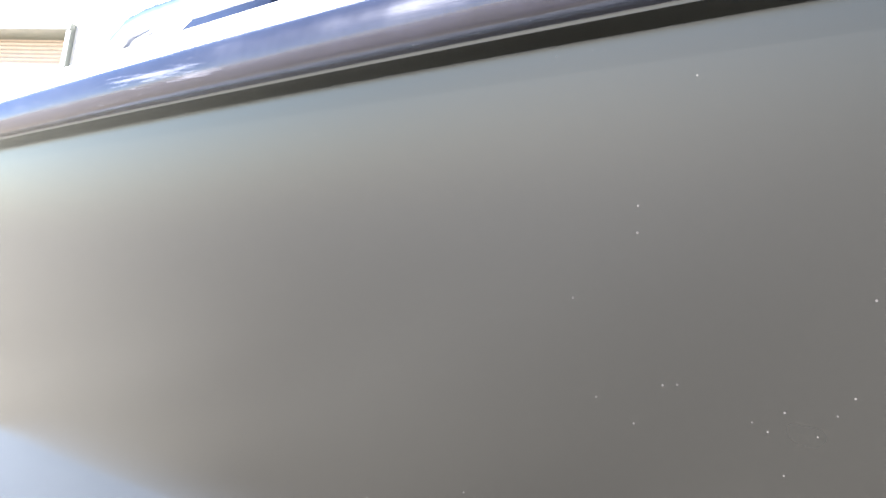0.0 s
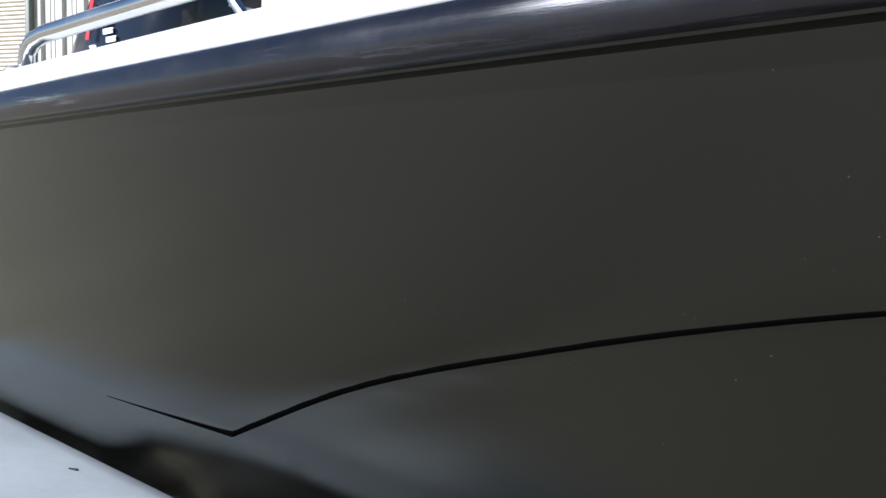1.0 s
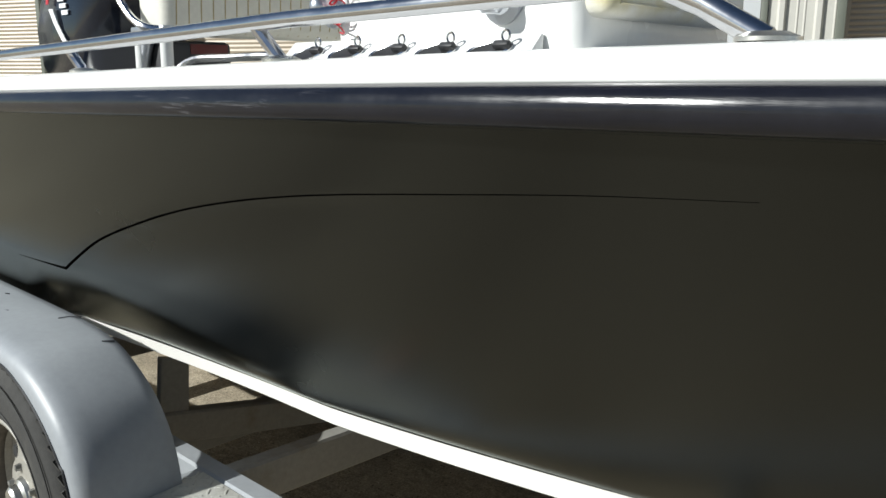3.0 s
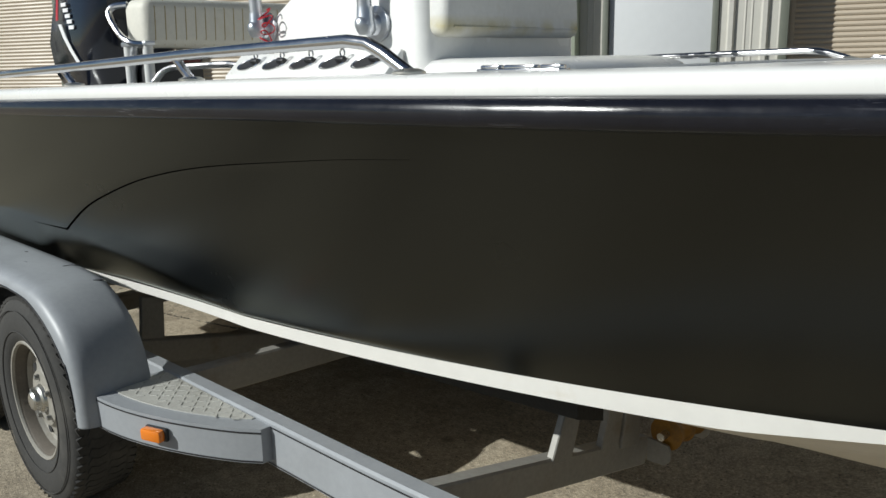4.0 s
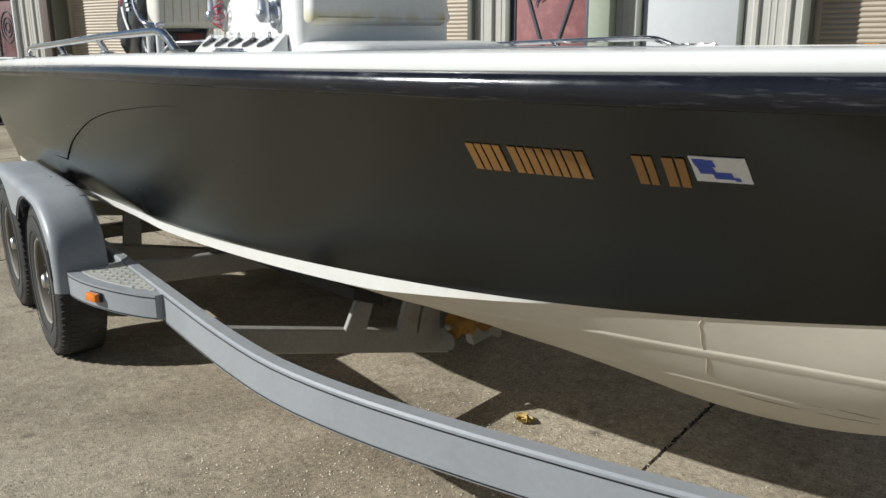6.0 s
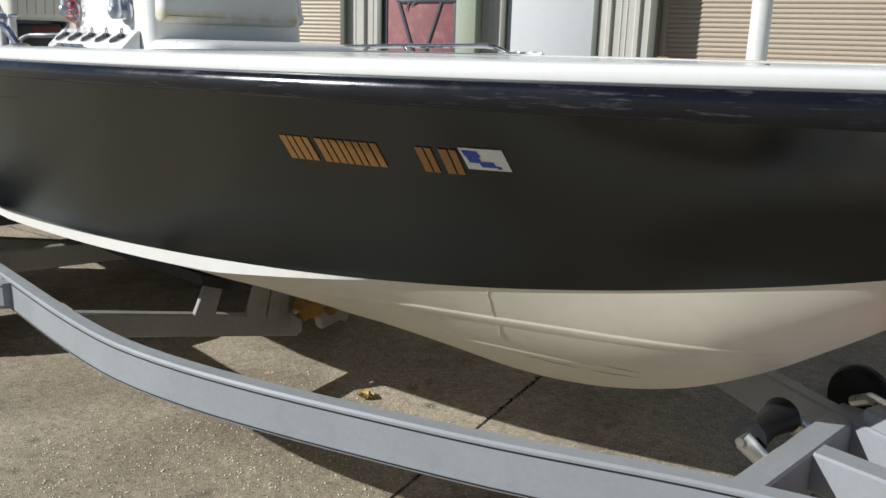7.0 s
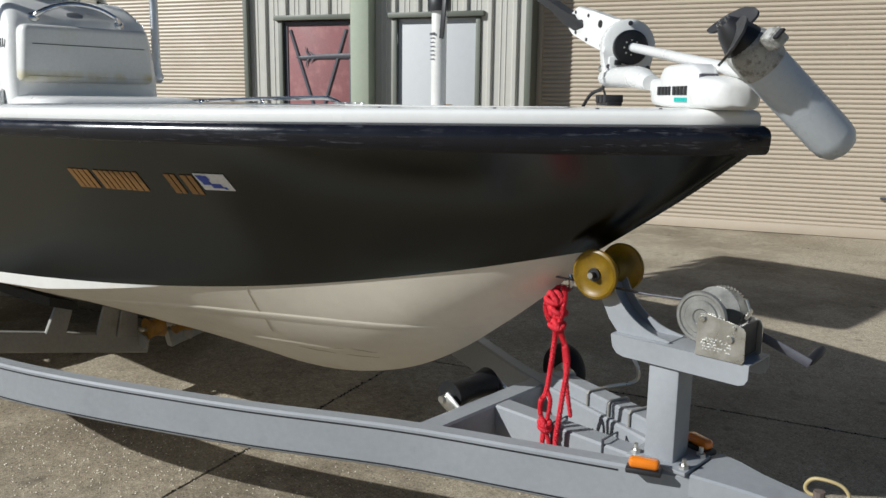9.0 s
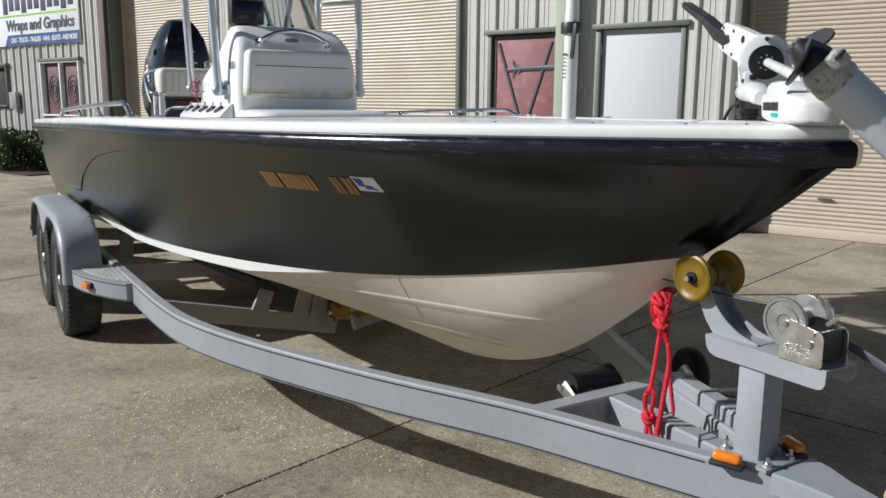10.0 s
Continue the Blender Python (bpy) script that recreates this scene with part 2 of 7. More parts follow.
stain_line(M_CUSHION, 1.436, 0.034, (0.52, 0.455, 0.23))
M_GEL = material("white_gelcoat", (0.83, 0.825, 0.80), 0.28, var=0.04, scale=2, tint=(0.72, 0.68, 0.58), tint_at=(0.62, 0.88), tint_scale=3, coat=0.3)
M_BOTTOM = material("bottom_gelcoat", (0.76, 0.70, 0.59), 0.42, var=0.06, scale=1.6, tint=(0.52, 0.44, 0.31), tint_at=(0.58, 0.85), tint_scale=1.4)
M_RUN = material("yellowed_gelcoat", (0.76, 0.66, 0.46), 0.4, var=0.15, scale=30)
M_STRIPE = material("boot_stripe_gelcoat", (0.72, 0.705, 0.665), 0.35, var=0.05, scale=2, tint=(0.6, 0.52, 0.4), tint_at=(0.62, 0.85), tint_scale=4)
M_LINER = material("cockpit_liner", (0.64, 0.63, 0.585), 0.55, var=0.08, scale=3)
M_STEEL = material("polished_stainless", (0.62, 0.62, 0.63), 0.16, 1.0, var=0.08, scale=14, rough_var=0.07)
M_ALU = material("anodised_aluminium", (0.60, 0.62, 0.66), 0.36, 0.9, var=0.06, scale=10)
M_ZINC = material("zinc_plated_steel", (0.58, 0.57, 0.53), 0.32, 0.95, var=0.15, scale=18, tint=(0.35, 0.30, 0.22), tint_at=(0.62, 0.85), tint_scale=12)
M_REEL = material("dull_zinc_plate", (0.33, 0.33, 0.315), 0.46, 0.8, var=0.2, scale=16, tint=(0.24, 0.22, 0.18), tint_at=(0.55, 0.8), tint_scale=14)
M_TRAILER = material("grey_trailer_paint", (0.285, 0.300, 0.318), 0.45, var=0.08, scale=4, tint=(0.20, 0.21, 0.225), tint_at=(0.6, 0.85), tint_scale=5, bump=0.03, bump_scale=250)
M_TRAILER_DULL = material("galvanised_crossmember", (0.31, 0.30, 0.275), 0.6, 0.15, var=0.15, scale=5, tint=(0.22, 0.18, 0.12), tint_at=(0.55, 0.8), tint_scale=6)
M_PLATE = material("checker_plate", (0.44, 0.435, 0.40), 0.5, 0.1, var=0.15, scale=8, tint=(0.22, 0.21, 0.19), tint_at=(0.55, 0.8), tint_scale=9)
M_LINE = material("black_pinstripe", (0.012, 0.012, 0.014), 0.5)
M_TYRE = material("tyre_rubber", (0.034, 0.033, 0.031), 0.85, var=0.3, scale=7, tint=(0.085, 0.08, 0.07), tint_at=(0.5, 0.8), tint_scale=5, bump=0.12, bump_scale=120)
M_RIM = material("silver_wheel_paint", (0.31, 0.295, 0.26), 0.5, 0.15, var=0.15, scale=8, tint=(0.17, 0.14, 0.10), tint_at=(0.52, 0.78), tint_scale=10)
M_BARREL = material("dust_browned_steel", (0.115, 0.098, 0.078), 0.7, 0.05, var=0.2, scale=10, tint=(0.20, 0.18, 0.15), tint_at=(0.55, 0.8), tint_scale=12)
M_BLACK = material("black_plastic", (0.018, 0.018, 0.020), 0.45, var=0.2, scale=9)
M_RUBBER = material("black_roller_rubber", (0.011, 0.011, 0.012), 0.6, spec=0.3, var=0.3, scale=20, bump=0.15, bump_scale=80)
M_COWL = material("glossy_black_cowling", (0.006, 0.008, 0.014), 0.16, var=0.2, scale=3, coat=0.15, spec=0.35)
M_DECAL_W = material("white_decal", (0.75, 0.75, 0.75), 0.35)
M_DECAL_R = material("red_decal", (0.45, 0.02, 0.03), 0.35)
M_DARKRED = material("dark_red_canvas", (0.10, 0.018, 0.016), 0.7, var=0.2, scale=20)
M_VINYL = material("cream_vinyl", (0.64, 0.62, 0.55), 0.5, var=0.07, scale=4, tint=(0.45, 0.40, 0.25), tint_at=(0.6, 0.85), tint_scale=3.5, bump=0.1, bump_scale=120)
M_TAN = material("faded_tan_wire", (0.42, 0.33, 0.16), 0.5)
M_POLE = material("cream_white_tube", (0.60, 0.59, 0.56), 0.4, var=0.08, scale=9, tint=(0.42, 0.38, 0.30), tint_at=(0.6, 0.8), tint_scale=20)
M_GOLD = material("gold_letter_vinyl", (0.33, 0.165, 0.045), 0.4, var=0.12, scale=30)
M_BLUE = material("blue_print", (0.04, 0.08, 0.42), 0.5)
M_AMBER = material("amber_lens", (0.75, 0.20, 0.01), 0.15, var=0.1, scale=40, coat=0.6)
M_REDLENS = material("red_lens", (0.35, 0.02, 0.015), 0.2, coat=0.5)
M_ROPE = material("red_braided_rope", (0.62, 0.016, 0.032), 0.62, var=0.25, scale=60, bump=0.5, bump_scale=180)
M_TM = material("white_motor_plastic", (0.66, 0.66, 0.645), 0.34, var=0.05, scale=5, tint=(0.5, 0.47, 0.4), tint_at=(0.64, 0.85), tint_scale=7, coat=0.2)
M_TMGREY = material("pale_grey_motor_paint", (0.52, 0.56, 0.60), 0.32, var=0.06, scale=6, tint=(0.34, 0.33, 0.31), tint_at=(0.62, 0.8), tint_scale=14)
M_TEAL = material("teal_print", (0.02, 0.42, 0.38), 0.5)
M_WALL = material("ivory_wall_panel", (0.52, 0.507, 0.46), 0.5, var=0.06, scale=0.9, tint=(0.46, 0.43, 0.36), tint_at=(0.55, 0.85), tint_scale=0.8)
M_SLAT = material("tan_door_slats", (0.485, 0.412, 0.32), 0.5, var=0.05, scale=0.7, tint=(0.45, 0.38, 0.29), tint_at=(0.55, 0.85), tint_scale=0.7)
M_GREEN = material("sage_green_trim", (0.135, 0.145, 0.118), 0.5, var=0.08, scale=2)
M_GREENL = material("pale_sage_column", (0.38, 0.42, 0.33), 0.5, var=0.06, scale=1.5)
M_BROWN = material("brown_downspout", (0.13, 0.10, 0.085), 0.5, var=0.1, scale=3)
M_REDDOOR = material("dusty_red_door", (0.26, 0.095, 0.098), 0.62, var=0.2, scale=3, tint=(0.40, 0.19, 0.18), tint_at=(0.5, 0.8), tint_scale=6)
M_IRON = material("dark_strap_iron", (0.07, 0.07, 0.085), 0.55, var=0.25, scale=20)
M_WDOOR = material("pale_grey_door_paint", (0.56, 0.575, 0.585), 0.62, var=0.03, scale=1, spec=0.3)
M_SIGN = material("sign_white", (0.78, 0.79, 0.78), 0.45, var=0.03, scale=1)
M_SIGNBLUE = material("sign_blue", (0.035, 0.075, 0.24), 0.45, var=0.05, scale=2)
M_SIGNTEXT = material("sign_navy_text", (0.06, 0.07, 0.12), 0.5)
M_SIGNGREEN = material("sign_lime", (0.30, 0.52, 0.06), 0.5)
M_LEAF = material("hedge_leaf", (0.055, 0.095, 0.025), 0.5, var=0.45, scale=9)
M_TWIG = material("hedge_twig", (0.08, 0.06, 0.04), 0.8)
M_DRYLEAF = material("dry_yellow_leaf", (0.46, 0.33, 0.10), 0.7, var=0.3, scale=60)
M_BUNK = material("weathered_carpet_bunk", (0.03, 0.029, 0.027), 0.95, var=0.3, scale=20, bump=0.4)
M_CANVAS = material("dark_canvas", (0.03, 0.035, 0.05), 0.8, var=0.15, scale=12, bump=0.2, bump_scale=300)
M_SOIL = material("mulch", (0.06, 0.045, 0.03), 0.95, var=0.4, scale=12, bump=0.5)
M_INSIDE = material("dark_interior", (0.02, 0.02, 0.02), 0.8)


def yellow_urethane():
    m = material("amber_urethane", (0.33, 0.195, 0.008), 0.38, var=0.3, scale=22, tint=(0.20, 0.11, 0.012), tint_at=(0.5, 0.75), tint_scale=26)
    m.node_tree.nodes["Principled BSDF"].inputs["Transmission Weight"].default_value = 0.5
    m.node_tree.nodes["Principled BSDF"].inputs["IOR"].default_value = 1.4
    return m


def clear_acrylic():
    m = material("smoked_acrylic", (0.75, 0.78, 0.80), 0.05, var=0.02)
    m.node_tree.nodes["Principled BSDF"].inputs["Transmission Weight"].default_value = 0.92
    m.node_tree.nodes["Principled BSDF"].inputs["IOR"].default_value = 1.15
    return m


M_YELLOW = yellow_urethane()
M_CLEAR = clear_acrylic()


# ---- mesh helpers ----
def thing(name, label, category, at=(0, 0, 0), rz=0.0, group="", kind=""):
    ob = new(name)
    ob.empty_display_size = 0.1
    ob.location = at
    ob.rotation_euler = (0, 0, radians(rz))
    return tagged(ob, label, category, group, kind)


def finish(bm, mat, name, smooth=0.6, recalc=True):
    if recalc:
        bmesh.ops.recalc_face_normals(bm, faces=bm.faces)
    for f in bm.faces:
        f.smooth = True
    for e in bm.edges:
        if len(e.link_faces) != 2 or e.calc_face_angle(3.0) > smooth:
            e.smooth = False
    me = bpy.data.meshes.new(name)
    bm.to_mesh(me)
    bm.free()
    me.materials.append(mat)
    return me


def part(name, bm, mat, parent=None, label="", smooth=0.6, recalc=True):
    ob = new(name, finish(bm, mat, name, smooth, recalc))
    if parent is not None:
        ob.parent = parent
    if label:
        ob["label"] = label
    return ob


def lone(name, bm, mat, label, category, group="", kind="", smooth=0.6):
    return tagged(part(name, bm, mat, None, "", smooth), label, category, group, kind)


def box(bm, c, s, bev=0.0, m=None, seg=2):
    """A box of size s round c, its edges rounded by bev, turned by the matrix m (about the origin of c)."""
    geo = bmesh.ops.create_cube(bm, size=1.0)
    vs = geo["verts"]
    for v in vs:
        v.co = Vector((v.co.x * s[0], v.co.y * s[1], v.co.z * s[2]))
    if bev:
        es = list({e for v in vs for e in v.link_edges})
        r = bmesh.ops.bevel(bm, geom=es, offset=bev, segments=seg, affect="EDGES", profile=0.5)
        vs = list({v for f in r["faces"] for v in f.verts} | {v for v in vs if v.is_valid})
    for v in vs:
        v.co = (m.to_3x3() @ v.co if m else v.co) + Vector(c)
    return vs


def rot(rx=0, ry=0, rz=0):
    return pose(0, 0, 0, rx, ry, rz)


def sheet(bm, rows, closed=False):
    """Quads over rows of points; closed joins the last point of a row to its first."""
    vv = [[bm.verts.new(p) for p in r] for r in rows]
    for a, b in zip(vv, vv[1:]):
        n = len(a)
        for i in range(n if closed else n - 1):
            j = (i + 1) % n
            try:
                bm.faces.new((a[i], a[j], b[j], b[i]))
            except ValueError:
                pass
    return vv


def sweep(bm, path, r, n=10, closed=False, flat=1.0, up=None):
    """A round bar along a path; r is one radius or one for each point; flat squeezes it along up."""
    pts = [Vector(p) for p in path]
    rs = r if isinstance(r, (list, tuple)) else [r] * len(pts)
    rows, side = [], None
    for i, p in enumerate(pts):
        a = pts[i - 1] if (i > 0 or closed) else p
        b = pts[(i + 1) % len(pts)] if (i < len(pts) - 1 or closed) else p
        t = (b - a).normalized()
        if up is not None:
            side = t.cross(Vector(up)).normalized()
        elif side is None:
            side = t.orthogonal().normalized()
        else:
            side = (side - t * side.dot(t)).normalized()
        w = side.cross(t).normalized()
        rows.append([p + (side * math.cos(k * 2 * math.pi / n) + w * (math.sin(k * 2 * math.pi / n) * flat)) * rs[i] for k in range(n)])
    if closed:
        rows.append(rows[0])
    vv = sheet(bm, rows, True)
    if not closed:
        bm.faces.new(vv[0][::-1])
        bm.faces.new(vv[-1])
    else:
        bmesh.ops.remove_doubles(bm, verts=[v for r_ in vv for v in r_], dist=1e-5)


def rod(bm, a, b, r, n=12):
    sweep(bm, [a, b], r, n)


def smooth_path(pts, n=8, closed=False):
    """A rounded path through points (Catmull-Rom)."""
    P = [Vector(p) for p in pts]
    out = []
    last = len(P) if closed else len(P) - 1
    for i in range(last):
        p0 = P[i - 1] if (i > 0 or closed) else P[0] * 2 - P[1]
        p1, p2 = P[i], P[(i + 1) % len(P)]
        p3 = P[(i + 2) % len(P)] if (i + 2 < len(P) or closed) else P[-1] * 2 - P[-2]
        for k in range(n):
            t = k / n
            out.append(0.5 * (2 * p1 + (p2 - p0) * t + (2 * p0 - 5 * p1 + 4 * p2 - p3) * t * t + (3 * p1 - p0 - 3 * p2 + p3) * t ** 3))
    if not closed:
        out.append(P[-1])
    return out


def lathe(bm, profile, n=24, at=(0, 0, 0), axis="Z", m=None, caps=True):
    """Turns (radius, height) pairs round an axis."""
    q = {"Z": Matrix.Identity(3), "Y": rot(-90).to_3x3(), "X": rot(0, 90).to_3x3()}[axis]
    if m is not None:
        q = m.to_3x3()
    rows = []
    for r, h in profile:
        rows.append([q @ Vector((r * math.cos(a), r * math.sin(a), h)) + Vector(at) for a in (k * 2 * math.pi / n for k in range(n))])
    vv = sheet(bm, rows, True)
    if caps:
        bm.faces.new(vv[0][::-1])
        bm.faces.new(vv[-1])


def extrude(bm, outline, depth, m=None, bev=0.0):
    """A plate: an outline in x, y, carried from z = 0 to depth, then set by the matrix m."""
    m = m or Matrix.Identity(4)
    lo = [bm.verts.new(m @ Vector((x, y, 0))) for x, y in outline]
    hi = [bm.verts.new(m @ Vector((x, y, depth))) for x, y in outline]
    n = len(lo)
    bm.faces.new(lo[::-1])
    bm.faces.new(hi)
    for i in range(n):
        bm.faces.new((lo[i], lo[(i + 1) % n], hi[(i + 1) % n], hi[i]))
    if bev:
        es = [e for e in bm.edges if all(v in lo or v in hi for v in e.verts)]
        bmesh.ops.bevel(bm, geom=es, offset=bev, segments=2, affect="EDGES", profile=0.5)


def table(pairs):
    """A smooth function through (x, value) pairs."""
    xs = [p[0] for p in pairs]
    ys = [p[1] for p in pairs]
    n = len(xs)
    d = [(ys[i + 1] - ys[i]) / (xs[i + 1] - xs[i]) for i in range(n - 1)]
    sl = [d[0]] + [0.5 * (d[i - 1] + d[i]) for i in range(1, n - 1)] + [d[-1]]

    def f(x):
        x = min(max(x, xs[0]), xs[-1])
        i = max(0, min(n - 2, next((k for k in range(n - 1) if x <= xs[k + 1]), n - 2)))
        h = xs[i + 1] - xs[i]
        t = (x - xs[i]) / h
        return ((2 * t ** 3 - 3 * t * t + 1) * ys[i] + (t ** 3 - 2 * t * t + t) * h * sl[i]
                + (-2 * t ** 3 + 3 * t * t) * ys[i + 1] + (t ** 3 - t * t) * h * sl[i + 1])
    return f


# ---- ground and pavement ----
def fall(x, y):
    """The yard dips a little where the trailer's wheels stand."""
    return -0.086 * math.exp(-((x + 2.2) / 2.0) ** 2 - ((y + 0.9) / 2.6) ** 2)


def make_ground():
    bm = bmesh.new()
    box(bm, (0, 0, -0.75), (900, 900, 1.0))
    lone("ground", bm, M_GROUND, "dark compacted ground under the concrete slabs", "ground", kind="structure")
    yard = thing("pavement", "weathered concrete yard of large slabs with dark open joints", "pavement", (0.825, 0.0, 0), 16.3, kind="structure")
    sx, sy = 4.55, 4.6
    turn = rot(0, 0, 16.3).to_3x3()
    for i in range(-6, 7):
        for j in range(-4, 5):
            c = Vector(((i + 0.5) * sx, (j + 0.5) * sy + 1.15, 0))
            w, d, n = sx - 0.014, sy - 0.014, 14
            lift = random.uniform(-0.0015, 0.0015)
            bm = bmesh.new()
            rows = []
            for a in range(n + 1):
                row = []
                for b in range(n + 1):
                    p = Vector((w * (a / n - 0.5), d * (b / n - 0.5), 0))
                    q = turn @ (p + c) + Vector((0.825, 0, 0))
                    row.append(Vector((p.x, p.y, fall(q.x, q.y) + lift)))
                rows.append(row)
            sheet(bm, rows)
            edge = [r[0] for r in rows] + [p for p in rows[-1][1:]] + [r[-1] for r in rows[-2::-1]] + [p for p in rows[0][-2:0:-1]]
            sheet(bm, [edge, [Vector((p.x, p.y, -0.22)) for p in edge]], True)
            bmesh.ops.remove_doubles(bm, verts=bm.verts, dist=1e-5)
            ob = part("slab", bm, M_CONCRETE, yard)
            ob.location = c
    # far paving beyond the jointed slabs, in one sheet with a hole for them
    bm = bmesh.new()
    x0, x1, y0, y1 = -6 * sx, 7 * sx, -4 * sy + 1.15, 5 * sy + 1.15
    R = 420
    for a, b, c, d in ((-R, -R, R, y0), (-R, y1, R, R), (-R, y0, x0, y1), (x1, y0, R, y1)):
        box(bm, ((a + c) / 2, (b + d) / 2, -0.045), (c - a, d - b, 0.085))
    part("outer_paving", bm, M_CONCRETE, yard)


make_ground()


def joint_moss():
    """Tufts of moss and grass in one slab joint beside the wheels."""
    rg = random.Random(21)
    turn = rot(0, 0, 16.3).to_3x3()
    vs, fs = [], []
    for k in range(1500):
        v = rg.uniform(-4.2, 1.4)
        if noise.noise(Vector((v * 2.1, 3.0, 0))) < -0.12:
            continue
        p = turn @ Vector((-4.55 + rg.gauss(0, 0.009), v, 0)) + Vector((0.825, 0, 0))
        p.z = fall(p.x, p.y) - 0.006
        h, w, a = rg.uniform(0.006, 0.022), rg.uniform(0.0015, 0.004), rg.uniform(0, 6.28)
        dx, dy = math.cos(a), math.sin(a)
        i = len(vs)
        vs += [p + Vector((-dy * w, dx * w, 0)), p + Vector((dy * w, -dx * w, 0)), p + Vector((dx * h * 0.7, dy * h * 0.7, h))]
        fs.append((i, i + 1, i + 2))
    me = bpy.data.meshes.new("joint_moss")
    me.from_pydata(vs, [], fs)
    me.materials.append(M_MOSS)
    tagged(new("joint_moss", me), "dull green moss growing in a slab joint", "moss", kind="stuff")


joint_moss()


def joint_crumbs():
    """Crumbling black filler with pale grit standing in the slab joints."""
    rg = random.Random(5)
    turn = rot(0, 0, 16.3).to_3x3()
    for nm, mat, chance, lab in (("joint_crumbs", M_CRUMB, 1.0, "crumbling black filler in the slab joints"), ("joint_grit", M_GRIT, 0.16, "pale grit lying in the slab joints")):
        vs, fs = [], []
        for axis, at in ((0, 0.0), (0, -4.55), (0, 4.55), (1, 1.15), (1, -3.45), (1, 5.75)):
            k = -7.0
            while k < 7.0:
                k += rg.uniform(0.004, 0.013)
                if rg.random() > chance * (0.75 + 0.5 * noise.noise(Vector((k * 1.7, at, axis)))):
                    continue
                o = at + rg.gauss(0, 0.0075)
                p = turn @ Vector((o, k, 0) if axis == 0 else (k, o, 0)) + Vector((0.825, 0, 0))
                p.z = fall(p.x, p.y) - 0.002
                r, i = rg.uniform(0.003, 0.0095), len(vs)
                a = rg.uniform(0, 6.28)
                for q in range(4):
                    b = a + q * 1.571 + rg.uniform(-0.4, 0.4)
                    vs.append(p + Vector((math.cos(b) * r, math.sin(b) * r, rg.uniform(-0.002, 0.001))))
                vs.append(p + Vector((rg.uniform(-0.3, 0.3) * r, rg.uniform(-0.3, 0.3) * r, r * rg.uniform(0.3, 0.7))))
                fs += [(i + q, i + (q + 1) % 4, i + 4) for q in range(4)]
        me = bpy.data.meshes.new(nm)
        me.from_pydata(vs, [], fs)
        me.materials.append(mat)
        tagged(new(nm, me), lab, "filler" if nm == "joint_crumbs" else "grit", kind="stuff")


joint_crumbs()


# ---- building ----
WALL_AT, WALL_TURN = (-1.937, 5.520, 0), 21.9
WALL_H, HEAD = 5.0, 3.78


def ribbed(bm, u0, u1, z0, z1):
    """Ribbed steel cladding facing -y, with its own thickness."""
    prof = []
    period, x = 0.29, u0
    k = math.floor(u0 / period)
    marks = []
    while k * period < u1 + period:
        c = k * period
        marks += [(c - 0.036, 0), (c - 0.019, -0.032), (c + 0.019, -0.032), (c + 0.036, 0),
                  (c + 0.112, 0), (c + 0.118, -0.006), (c + 0.126, -0.006), (c + 0.132, 0),
                  (c + 0.170, 0), (c + 0.176, -0.006), (c + 0.184, -0.006), (c + 0.190, 0)]
        k += 1
    pts = [(u0, 0)] + [(a, b) for a, b in marks if u0 + 0.002 < a < u1 - 0.002] + [(u1, 0)]
    front_lo = [Vector((a, b, z0)) for a, b in pts]
    front_hi = [Vector((a, b, z1)) for a, b in pts]
    back_hi = [Vector((a, 0.03, z1)) for a, b in pts]
    back_lo = [Vector((a, 0.03, z0)) for a, b in pts]
    sheet(bm, [front_lo, front_hi, back_hi, back_lo, front_lo])


